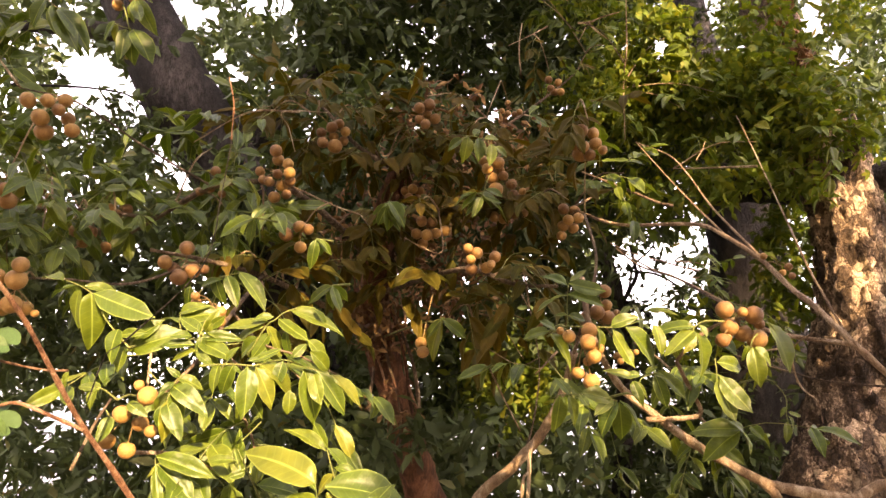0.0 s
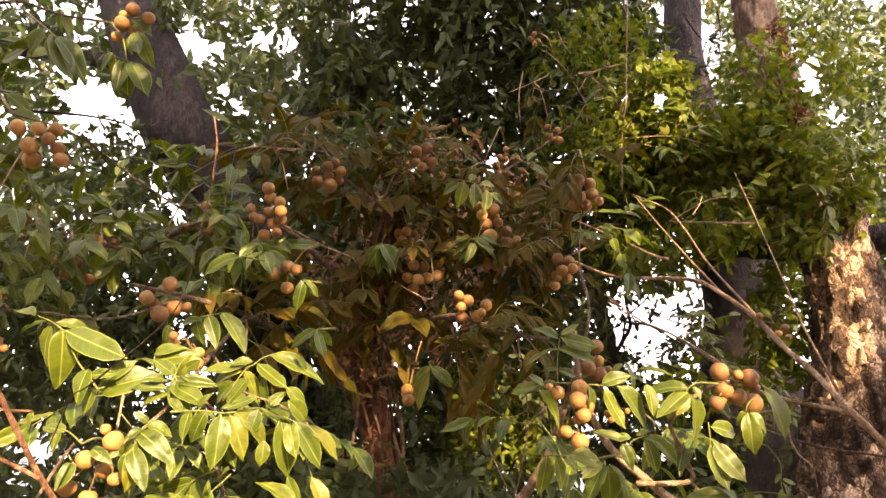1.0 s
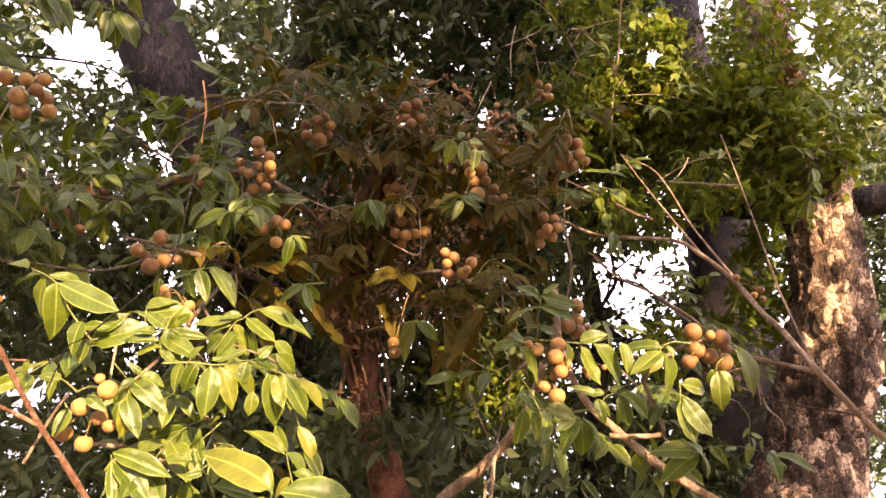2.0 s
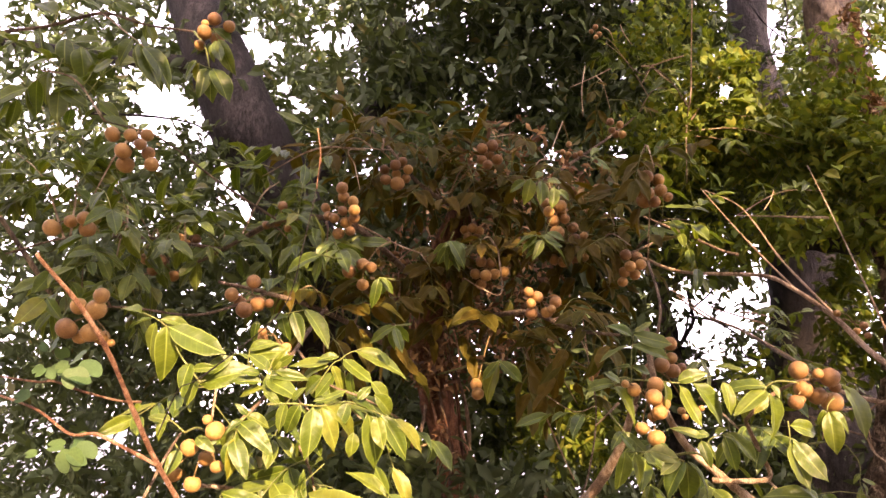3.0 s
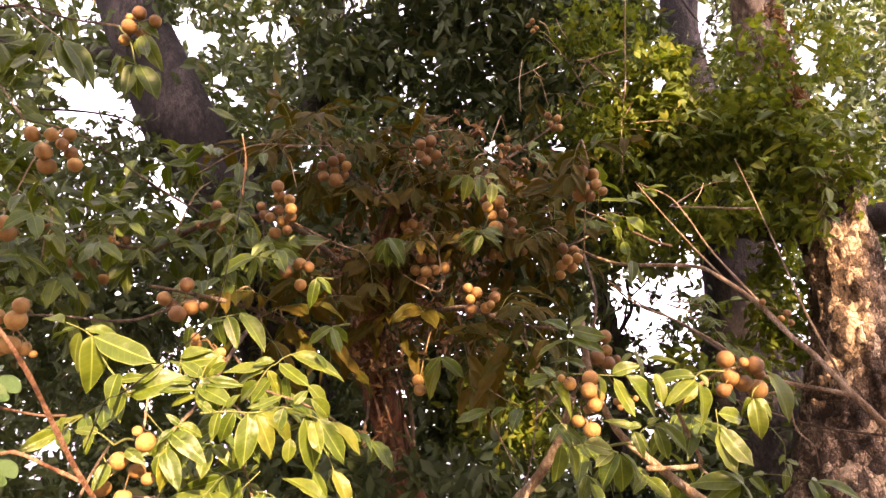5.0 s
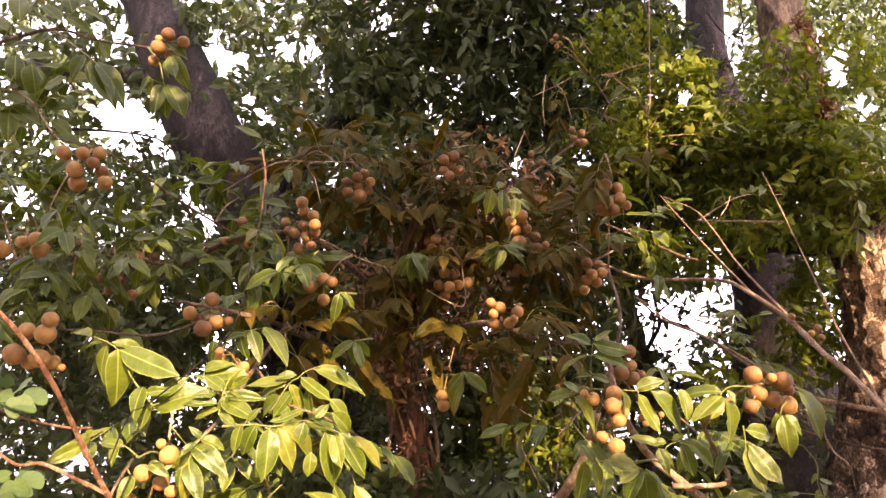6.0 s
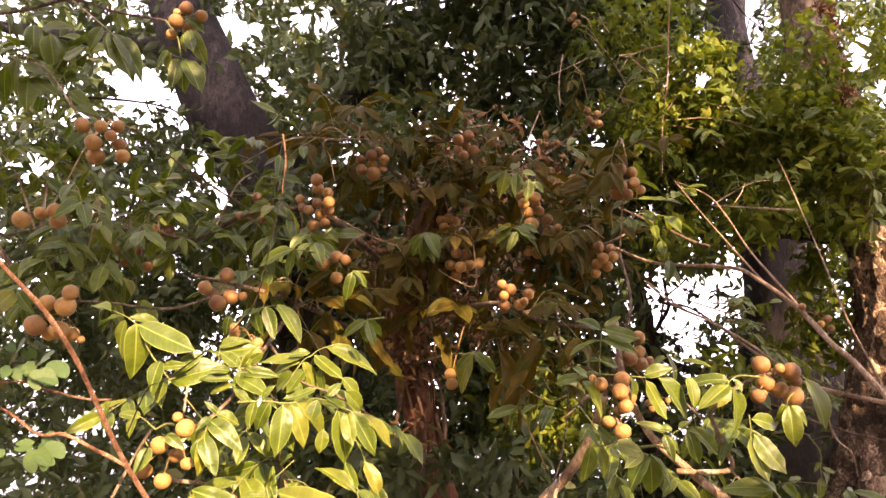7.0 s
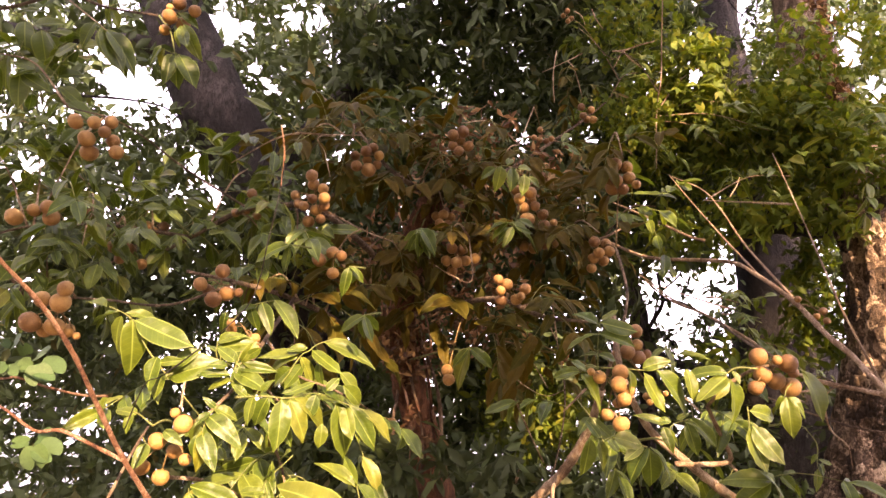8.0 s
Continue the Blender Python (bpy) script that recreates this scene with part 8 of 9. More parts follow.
leaf_cloud("spray", dark_tree, CROWN, [(2.54, 4.7, 2.91, 0.1, 0.12, 0.12, 1), (2.52, 4.7, 2.59, 0.1, 0.12, 0.12, 1), (2.46, 4.7, 2.28, 0.1, 0.12, 0.12, 1), (2.32, 4.7, 2.5, 0.1, 0.12, 0.1, 0.7), (2.49, 4.7, 3.2, 0.08, 0.12, 0.08, 0.4)], GAPS, 60, 8, 0.085, 92, 0.2)
part("limb", stem_mesh("limb", ((1.113, 4.3, 2.357), (1.171, 4.3, 2.448), (1.23, 4.3, 2.554), (1.222, 4.3, 2.649), (1.207, 4.3, 2.753)), 0.014, 0.009, DARK_BARK, 8, 6, 0.14, 0.2, 101), dark_tree)
part("limb", stem_mesh("limb", ((1.232, 4.3, 2.576), (1.345, 4.3, 2.569), (1.457, 4.3, 2.511), (1.537, 4.3, 2.456)), 0.009, 0.005, DARK_BARK, 8, 6, 0.14, 0.2, 102), dark_tree)
part("limb", stem_mesh("limb", ((1.115, 4.3, 2.392), (1.218, 4.3, 2.367), (1.29, 4.3, 2.292)), 0.013, 0.009, DARK_BARK, 8, 6, 0.14, 0.2, 103), dark_tree)
part("twig", stem_mesh("twig", ((1.53, 4.3, 2.463), (1.51, 4.3, 2.391), (1.561, 4.3, 2.337), (1.695, 4.3, 2.348)), 0.006, 0.004, DARK_BARK, 8, 6, 0.14, 0.2, 104), dark_tree)
part("twig", stem_mesh("twig", ((0.65, 2.92, 3.469), (0.705, 2.92, 3.474), (0.775, 2.92, 3.505), (0.851, 2.92, 3.53)), 0.0045, 0.003, PALE_TWIG, 8, 6, 0.14, 0.2, 107), vine_tree)
part("twig", stem_mesh("twig", ((0.699, 2.92, 3.471), (0.738, 2.92, 3.424), (0.788, 2.92, 3.382)), 0.0045, 0.003, PALE_TWIG, 8, 6, 0.14, 0.2, 108), vine_tree)
part("twig", stem_mesh("twig", ((0.696, 2.92, 3.468), (0.669, 2.92, 3.41), (0.652, 2.92, 3.378)), 0.003, 0.002, PALE_TWIG, 8, 6, 0.14, 0.2, 109), vine_tree)
part("twig", stem_mesh("twig", ((0.561, 2.95, 3.727), (0.579, 2.95, 3.671), (0.614, 2.95, 3.612)), 0.003, 0.002, PALE_TWIG, 8, 6, 0.14, 0.2, 110), vine_tree)
part("twig", stem_mesh("twig", ((0.475, 2.95, 3.711), (0.509, 2.95, 3.686), (0.527, 2.95, 3.633)), 0.003, 0.002, PALE_TWIG, 8, 6, 0.14, 0.2, 111), vine_tree)
leaf_cloud("crown", left_tree, CROWN, [(-2.64, 3.89, 3.87, 1.39, 1, 0.95, 2.2), (-1.98, 3.94, 2.76, 1.3, 0.9, 0.58, 1.8), (-1.06, 3.94, 4.21, 0.97, 0.8, 0.64, 0.9), (-0.57, 3.89, 3.74, 0.72, 0.6, 0.46, 0.7), (-2.47, 4.13, 2.08, 1.02, 0.8, 0.68, 1.3), (-1.21, 3.46, 2.69, 0.3, 0.3, 0.27, 0.35)], GAPS, 1180, 9, 0.1, 1, 0.3)
leaf_cloud("spray", left_tree, CROWN, [(-1.768, 3.45, 3.339, 0.089, 0.1, 0.089, 0.8), (-1.635, 3.45, 3.264, 0.082, 0.1, 0.082, 1), (-1.53, 3.45, 3.156, 0.089, 0.1, 0.089, 1), (-1.473, 3.45, 3.056, 0.095, 0.1, 0.095, 1), (-1.375, 3.45, 2.931, 0.076, 0.1, 0.076, 0.8), (-1.31, 3.45, 2.787, 0.063, 0.1, 0.063, 0.6), (-1.68, 3.45, 3.203, 0.082, 0.1, 0.082, 1), (-1.827, 3.45, 3.315, 0.082, 0.1, 0.082, 0.8)], (), 42, 5, 0.075, 61, 0.16)
part("twig", stem_mesh("twig", ((-2.425, 3.5, 3.464), (-2.202, 3.5, 3.457), (-1.977, 3.5, 3.443), (-1.766, 3.5, 3.401), (-1.638, 3.5, 3.303)), 0.009, 0.004, DARK_BARK, 6, 6, 0.12, 0.2, 87), left_tree)
part("limb", stem_mesh("limb", ((0.95, 4.6, 0), (1.158, 4.45, 1.918), (1.111, 4.4, 2.44), (1.053, 4.35, 2.686), (0.995, 4.3, 2.936), (0.928, 4.3, 3.29)), 0.06, 0.045, DARK_BARK, 12, 6, 0.2, 0.15, 97), dark_tree)
leaf_cloud("spray", dark_tree, CROWN, [(1.274, 4.25, 2.797, 0.084, 0.1, 0.084, 1), (1.455, 4.25, 2.829, 0.076, 0.1, 0.076, 1), (1.572, 4.25, 2.66, 0.084, 0.1, 0.084, 1), (1.173, 4.25, 2.592, 0.069, 0.1, 0.069, 1), (1.414, 4.25, 2.435, 0.084, 0.1, 0.084, 1), (1.624, 4.25, 2.421, 0.084, 0.1, 0.084, 1), (1.213, 4.25, 2.397, 0.076, 0.1, 0.076, 1), (1.335, 4.25, 2.641, 0.053, 0.1, 0.053, 1)], (), 60, 5, 0.07, 62, 0.16)
# The first mass is unseen, added above the view to block sky light.
leaf_cloud("crown", dark_tree, CROWN, [(0.22, 3.3, 5.07, 1.3, 0.9, 0.68, 1.8), (0.21, 3.94, 4.34, 1.23, 0.8, 0.75, 2.3), (0.56, 3.9, 3.16, 0.96, 0.6, 0.68, 1.5), (2.03, 4.26, 3.49, 1.12, 0.6, 0.41, 0.8), (2.78, 4.61, 4.49, 1.27, 0.8, 0.85, 0.5), (1.61, 4.76, 1.82, 1.12, 0.7, 0.75, 1.3), (3.86, 5.18, 2.76, 0.55, 0.5, 1.61, 1.5)], GAPS, 3400, 9, 0.1, 2, 0.3)
leaf_cloud("crown", vine_tree, VINE, [(1.05, 3.44, 3.33, 0.52, 0.4, 0.28, 2), (0.75, 3.29, 3.30, 0.3, 0.4, 0.14, 0.5), (1.52, 3.46, 3.32, 0.49, 0.4, 0.22, 1), (1.15, 3.36, 2.93, 0.38, 0.3, 0.15, 0.6)], GAPS, 330, 9, 0.05, 3, 0.24)
leaf_cloud("compound_leaf", vine_tree, VINE, [(1.02, 3.25, 3.26, 0.44, 0.3, 0.23, 1.6), (1.08, 3.08, 3.49, 0.17, 0.2, 0.14, 0.7), (1.43, 3.28, 3.23, 0.47, 0.3, 0.2, 1.2), (1.72, 3.05, 2.97, 0.38, 0.3, 0.21, 2), (1.58, 2.97, 3.23, 0.29, 0.25, 0.16, 1.4), (1.75, 2.81, 3.43, 0.21, 0.2, 0.16, 0.45), (1.53, 2.97, 3.56, 0.17, 0.2, 0.19, 0.4), (0.82, 3.2, 3.76, 0.27, 0.3, 0.21, 0.7)], GAPS, 1050, 6, 0.05, 33, 0.26, up=0.5, fingered=True)
leaf_cloud("dry_leaf", right_tree, DRY, [(1.76, 3.08, 3.814, 0.027, 0.05, 0.027, 1), (1.736, 3.08, 3.675, 0.024, 0.05, 0.024, 1), (1.741, 3.08, 3.541, 0.036, 0.05, 0.036, 1), (1.765, 3.08, 3.427, 0.042, 0.05, 0.042, 1), (1.808, 3.08, 3.332, 0.036, 0.05, 0.036, 1), (1.852, 3.08, 3.254, 0.027, 0.05, 0.027, 1), (1.738, 3.08, 3.918, 0.024, 0.05, 0.024, 1)], (), 70, 6, 0.05, 63, 0.1)
leaf_cloud("dry_leaf", right_tree, DRY, [(1.77, 3.15, 3.76, 0.06, 0.06, 0.09, 1), (1.72, 3.15, 3.52, 0.05, 0.06, 0.08, 0.7), (1.78, 3.14, 3.39, 0.09, 0.06, 0.04, 0.5), (1.79, 3.12, 3.27, 0.04, 0.05, 0.04, 0.5)], (), 60, 6, 0.05, 34, 0.1)
part("twig", stem_mesh("twig", ((1.599, 3.906, 4.613), (1.66, 3.86, 4.428), (1.772, 3.889, 4.345), (1.848, 3.91, 4.286)), 0.006, 0.003, DARK_BARK, 6, 6, 0.12, 0.15, 68), dark_tree)
part("twig", stem_mesh("twig", ((1.781, 3.814, 4.591), (1.805, 3.858, 4.452), (1.773, 3.894, 4.328)), 0.006, 0.003, DARK_BARK, 6, 6, 0.12, 0.15, 69), dark_tree)
part("twig", stem_mesh("twig", ((1.631, 3.92, 4.227), (1.74, 3.92, 4.239), (1.856, 3.914, 4.272)), 0.006, 0.003, DARK_BARK, 6, 6, 0.12, 0.15, 70), dark_tree)
part("twig", stem_mesh("twig", ((1.751, 3.862, 4.432), (1.705, 3.877, 4.377), (1.693, 3.898, 4.307)), 0.006, 0.003, DARK_BARK, 6, 6, 0.12, 0.15, 71), dark_tree)
leaf_cloud("leaf", dark_tree, CROWN, [(1.79, 3.87, 4.4, 0.05, 0.05, 0.09, 1), (1.69, 3.85, 4.46, 0.1, 0.05, 0.04, 0.7), (1.69, 3.92, 4.23, 0.07, 0.05, 0.02, 0.4)], (), 14, 4, 0.06, 35, 0.12)
leaf_cloud("hanging_leaf", vine_tree, VINE, [(1.25, 3, 2.72, 0.1, 0.1, 0.06, 1), (1.4, 3, 2.67, 0.1, 0.1, 0.06, 1), (1.56, 3, 2.71, 0.1, 0.1, 0.06, 1), (1.68, 3, 2.66, 0.08, 0.1, 0.064, 0.8), (1.3, 3, 2.6, 0.07, 0.1, 0.042, 0.5)], GAPS, 60, 7, 0.07, 96, 0.2)
leaf_cloud("hanging_leaf", dark_tree, VINE, [(1.87, 3.69, 2.63, 0.09, 0.15, 0.19, 1), (1.74, 3.46, 2.32, 0.11, 0.15, 0.2, 0.8), (1.68, 3.63, 2.12, 0.18, 0.2, 0.29, 0.8), (1.28, 3.42, 2.04, 0.19, 0.25, 0.14, 0.4), (1.01, 3.13, 2.62, 0.29, 0.2, 0.08, 0.9)], GAPS, 160, 8, 0.075, 24, 0.26)
leaf_cloud("dry_leaf", fruit_tree, DRY, [(0.05, 2.56, 2.67, 0.36, 0.3, 0.25, 0.8), (-0.24, 2.5, 1.93, 0.1, 0.08, 0.13, 0.4), (-0.2, 2.5, 1.7, 0.1, 0.08, 0.16, 0.12), (-0.14, 2.55, 1.5, 0.09, 0.08, 0.14, 0.08), (-0.12, 2.63, 2.26, 0.42, 0.3, 0.36, 1.6)], GAPS, 420, 6, 0.04, 4, 0.14)
leaf_cloud("inner_leaf", fruit_tree, CROWN, [(-0.396, 3.3, 1.839, 0.06, 0.1, 0.11, 1)], (), 16, 5, 0.06, 64, 0.16)

leaf_cloud("inner_leaf", fruit_tree, CROWN, [(0.05, 3.36, 2.47, 0.77, 0.5, 0.65, 2), (-0.38, 3.13, 2.82, 0.55, 0.4, 0.47, 1), (0.63, 3.77, 2.22, 0.34, 0.3, 0.37, 0.6)], (), 650, 9, 0.09, 14, 0.28)
leaf_cloud("crown", left_tree, CROWN, [(-2.43, 3.7, 2.6, 0.2, 0.25, 0.16, 1), (-2.09, 3.7, 2.53, 0.2, 0.25, 0.16, 1), (-1.75, 3.7, 2.61, 0.18, 0.25, 0.144, 1), (-2.29, 3.7, 2.27, 0.22, 0.25, 0.176, 1.2), (-1.92, 3.7, 2.28, 0.22, 0.25, 0.176, 1.2), (-1.61, 3.7, 2.32, 0.2, 0.25, 0.16, 1), (-2.11, 3.7, 2, 0.2, 0.25, 0.14, 0.8), (-1.72, 3.7, 2.01, 0.2, 0.25, 0.14, 0.8)], (), 150, 9, 0.09, 93, 0.28)
leaf_cloud("inner_leaf", fruit_tree, CROWN, [(-0.32, 2.3, 1.53, 0.06, 0.05, 0.036, 1), (-0.21, 2.3, 1.52, 0.06, 0.05, 0.036, 1), (-0.05, 2.3, 1.54, 0.07, 0.05, 0.042, 1), (0.06, 2.3, 1.57, 0.06, 0.05, 0.048, 0.7)], (), 26, 6, 0.08, 95, 0.16)
undergrowth = thing("undergrowth", "thicket of dark undergrowth below the trees", "tree")
part("stem", stem_mesh("stem", ((0.211, 3.99, 0), (0.2, 3.904, 1.044), (0.315, 3.631, 1.607), (0.39, 3.55, 1.883), (0.325, 3.482, 2.097)), 0.012, 0.005, TWIG, 8, 6, 0.12, 0.15, 72), undergrowth)
leaf_cloud("foliage", undergrowth, VINE, [(0.36, 3.55, 1.86, 0.3, 0.2, 0.3, 1.4)], GAPS, 190, 9, 0.07, 5, 0.24)
leaf_cloud("foliage", undergrowth, CROWN, [(0.08, 3.36, 1.44, 0.68, 0.4, 0.23, 0.4), (-0.67, 3.34, 1.43, 0.68, 0.5, 0.31, 0.5), (-1.68, 4.16, 1.37, 1.37, 0.8, 0.52, 1.5), (0.3, 4.51, 1.13, 2.39, 0.8, 0.48, 2), (2.27, 4.66, 1.54, 1.07, 0.6, 0.72, 1), (-0.42, 4.17, 2.17, 1.02, 0.5, 0.68, 1.2)], GAPS, 1700, 9, 0.1, 6, 0.3)
leaf_cloud("foliage", undergrowth, CROWN, [(-0.49, 4, 1.83, 0.16, 0.2, 0.144, 1), (-0.23, 4, 1.77, 0.18, 0.2, 0.162, 1), (0.05, 4, 1.81, 0.18, 0.2, 0.162, 1), (-0.34, 4, 1.56, 0.18, 0.2, 0.162, 1), (-0.03, 4, 1.57, 0.2, 0.2, 0.18, 1), (0.28, 4, 1.55, 0.18, 0.2, 0.144, 1), (0.01, 4, 2.06, 0.16, 0.2, 0.144, 0.8), (0.37, 4, 2.04, 0.14, 0.2, 0.126, 0.7), (-0.6, 4, 1.58, 0.16, 0.2, 0.144, 0.8)], (), 170, 9, 0.085, 94, 0.28)
far_woods = thing("forest_tree", "distant forest trees with dark leaves against a white sky", "tree")
part("trunk", stem_mesh("trunk", ((-1.017, 8.673, 0), (-1.041, 8.483, 0.99), (-1.224, 7.528, 4.092), (-1.287, 6.991, 7.557)), 0.2, 0.1, DARK_BARK, 16, 6, 0.12, 0.15, 73), far_woods)
leaf_cloud("crown", far_woods, CROWN, [(-3.88, 6.36, 4.19, 2.73, 1.2, 2.39, 1.9), (-1.98, 5.92, 5.15, 1.44, 1, 1.33, 0.9), (-0.5, 6.89, 4.54, 2.56, 1.2, 2.93, 2), (3.14, 6.87, 5, 3.05, 1.2, 2.56, 1.9), (3.76, 6.04, 5.4, 1.22, 1, 1.33, 0.8), (-0.08, 8.41, 1.34, 7.15, 1, 1.43, 2.2), (-3.75, 7.63, 1.78, 2.56, 1, 1.58, 1.2)], GAPS, 5600, 9, 0.14, 7, 0.45)
# Out of view: stands behind the camera to throw the dappled shade.
shade_tree = thing("forest_tree", "unseen tall broad tree whose dense crown lets sun through in patches", "tree")
part("trunk", trunk_mesh("trunk", ((2.892, -2.545, -0.1), (2.692, -2.445, 2), (2.092, -2.145, 4), (1.692, -1.945, 4.307)), 0.2, 0.1, DARK_BARK, 50), shade_tree)
part("limb", stem_mesh("limb", ((1.72, -1.95, 4.2), (1.6, -2.05, 5.2), (1.7, -2.2, 6.4), (1.6, -2.3, 7.6)), 0.1, 0.03, DARK_BARK, 10, 6, 0.12, 0.15, 120), shade_tree)
part("limb", stem_mesh("limb", ((1.62, -2.05, 5.6), (0.2, -2.1, 6.2), (-1.6, -1.8, 6.0), (-3.3, -1.3, 4.6)), 0.05, 0.02, DARK_BARK, 8, 6, 0.12, 0.15, 121), shade_tree)
part("limb", stem_mesh("limb", ((1.65, -2.1, 5.9), (3.0, -1.9, 6.6), (4.6, -1.0, 5.9), (5.4, -0.2, 5.0)), 0.05, 0.02, DARK_BARK, 8, 6, 0.12, 0.15, 122), shade_tree)
part("limb", stem_mesh("limb", ((1.7, -2.2, 6.3), (0.9, -3.6, 6.3), (0.3, -6.0, 5.0)), 0.05, 0.02, DARK_BARK, 8, 6, 0.12, 0.15, 123), shade_tree)
leaf_cloud("spray", far_woods, CROWN, [(-2.15, 5.13, 4.99, 0.44, 0.4, 0.29, 0.5), (2.28, 5.22, 5.18, 0.2, 0.3, 0.29, 0.25)], (), 15, 8, 0.12, 17, 0.4)
# Holes in the shading crown, each along the way to the sun from a place where a patch of sunlight falls.
SUN_GAPS = []


def sun_fleck(x, y, z, r):
    far = Vector((x, y, z)) + SUN_WAY * 14.3
    SUN_GAPS.append((x, y, z, *far, r, r + 0.01))


sun_fleck(0.1, -0.47, 2.29, 0.21)
sun_fleck(0.17, -0.46, 2.35, 0.23)
sun_fleck(0.24, -0.44, 2.37, 0.23)
sun_fleck(0.35, -0.44, 2.38, 0.22)
sun_fleck(-0.01, -0.46, 2.47, 0.15)
sun_fleck(0.09, -0.47, 2.44, 0.14)
sun_fleck(0.23, -0.41, 2.53, 0.12)
sun_fleck(0.22, -0.51, 2.25, 0.18)
sun_fleck(1.2, -0.22, 2.51, 0.13)
sun_fleck(1.12, -0.19, 2.43, 0.08)
sun_fleck(1.02, -0.16, 2.44, 0.07)
sun_fleck(0.93, -0.18, 2.34, 0.08)
sun_fleck(0.85, -0.18, 2.33, 0.07)
sun_fleck(-0.03, -0.65, 2.29, 0.12)
sun_fleck(-0.03, -0.69, 2.4, 0.12)
sun_fleck(1.03, -0.11, 2.33, 0.07)
sun_fleck(1.11, -0.11, 2.28, 0.08)
sun_fleck(0.98, -0.1, 2.37, 0.07)
sun_fleck(1.13, -0.12, 2.32, 0.07)
sun_fleck(0.39, 0.24, 2.55, 0.13)
sun_fleck(0.89, -0.21, 2.45, 0.14)
sun_fleck(1.52, 1.59, 4.07, 0.155)
sun_fleck(1.67, 1.63, 3.96, 0.165)
sun_fleck(1.72, 1.47, 4.17, 0.15)
sun_fleck(1.37, 1.55, 4.2, 0.1)
sun_fleck(1.66, 1.61, 4.38, 0.075)
sun_fleck(1.46, 1.26, 4.13, 0.085)
sun_fleck(2, 1.23, 3.59, 0.07)
sun_fleck(2.05, 1.3, 3.73, 0.07)
sun_fleck(1.8, 1.69, 3.77, 0.06)
sun_fleck(1.59, 1.59, 3.75, 0.05)
sun_fleck(1.24, 1.61, 4.34, 0.03)
sun_fleck(0.86, 0.34, 2.29, 0.08)
sun_fleck(0.8, 0.42, 2.2, 0.08)
sun_fleck(0.75, 0.42, 2.18, 0.08)
sun_fleck(2.49, 1.66, 4.65, 0.08)
sun_fleck(2.41, 1.65, 4.33, 0.08)
sun_fleck(0.14, 0.17, 2.96, 0.08)
sun_fleck(0.26, 0.08, 2.74, 0.12)
sun_fleck(0.75, 0.47, 3.2, 0.06)
sun_fleck(0.77, 0.39, 3.12, 0.08)
sun_fleck(0.68, 0.19, 2.76, 0.08)
sun_fleck(0.4, 0.93, 2.52, 0.07)
sun_fleck(-0.23, -0.09, 3.4, 0.12)
sun_fleck(-0.26, 0.18, 2.86, 0.08)
sun_fleck(-0.28, 0.16, 2.93, 0.07)
sun_fleck(0.92, 1.82, 2.57, 0.2)
sun_fleck(0.98, 1.86, 2.44, 0.17)
sun_fleck(0.8, 1.79, 2.67, 0.19)
sun_fleck(0.72, 1.67, 2.35, 0.06)
sun_fleck(-0.34, -0.1, 3.25, 0.06)
sun_fleck(-0.18, -0.09, 3.24, 0.06)
sun_fleck(0.86, 1.07, 3.65, 0.07)
sun_fleck(2.49, 2.62, 3.21, 0.12)
sun_fleck(2.49, 2.75, 2.78, 0.085)
sun_fleck(0.08, 0.11, 2.79, 0.08)
sun_fleck(0.05, 0.07, 2.72, 0.07)
sun_fleck(1.44, 0.04, 2.65, 0.12)
sun_fleck(1.44, 0.17, 2.74, 0.12)
sun_fleck(1.39, 0.29, 2.83, 0.08)
sun_fleck(1.48, 0.01, 2.58, 0.13)
sun_fleck(1.5, -0.06, 2.51, 0.12)
sun_fleck(1.56, 0.16, 2.77, 0.08)
sun_fleck(1.65, 0.89, 3.31, 0.12)
sun_fleck(-0.03, -0.02, 2.69, 0.06)
sun_fleck(0.6, 0.34, 2.59, 0.08)
sun_fleck(0.92, 0.75, 2.65, 0.06)
sun_fleck(2.16, 2.06, 4.34, 0.07)
sun_fleck(2.15, 2.06, 4.13, 0.06)
sun_fleck(2.15, 2.06, 3.97, 0.07)
sun_fleck(2.21, 2.06, 3.8, 0.06)
sun_fleck(2.25, 2.06, 3.74, 0.05)
sun_fleck(1.67, 2.06, 2.67, 0.07)
sun_fleck(1.45, 1.96, 4.01, 0.12)
sun_fleck(2.09, 1.96, 3.5, 0.03)
sun_fleck(2.16, 1.96, 3.43, 0.03)
sun_fleck(1.9, 1.96, 3.69, 0.04)
sun_fleck(-0.16, 0.71, 2.13, 0.11)
sun_fleck(-0.28, 0.71, 2.11, 0.06)
sun_fleck(-0.04, 0.93, 2.27, 0.05)
sun_fleck(0, 0.81, 2.14, 0.04)
sun_fleck(0.37, 1.31, 2.54, 0.05)
sun_fleck(0.08, 1.31, 2.51, 0.03)
sun_fleck(-0.57, 1.1, 2.41, 0.06)
sun_fleck(-0.6, 1.1, 2.51, 0.05)
sun_fleck(0.36, 1.51, 2.79, 0.04)
sun_fleck(0.04, 0.38, 1.78, 0.16)
sun_fleck(-0.14, 0.43, 1.78, 0.12)
sun_fleck(0.14, 0.38, 1.76, 0.12)
sun_fleck(0.24, 1.28, 2.15, 0.04)
sun_fleck(0.05, 0.61, 2.03, 0.06)
sun_fleck(0.98, 1.56, 2.53, 0.09)
sun_fleck(1.04, 1.01, 2.32, 0.05)
sun_fleck(1.08, 0.91, 2.19, 0.05)
sun_fleck(1.09, 1.5, 2.43, 0.05)
sun_fleck(1.09, 1.35, 2.34, 0.06)
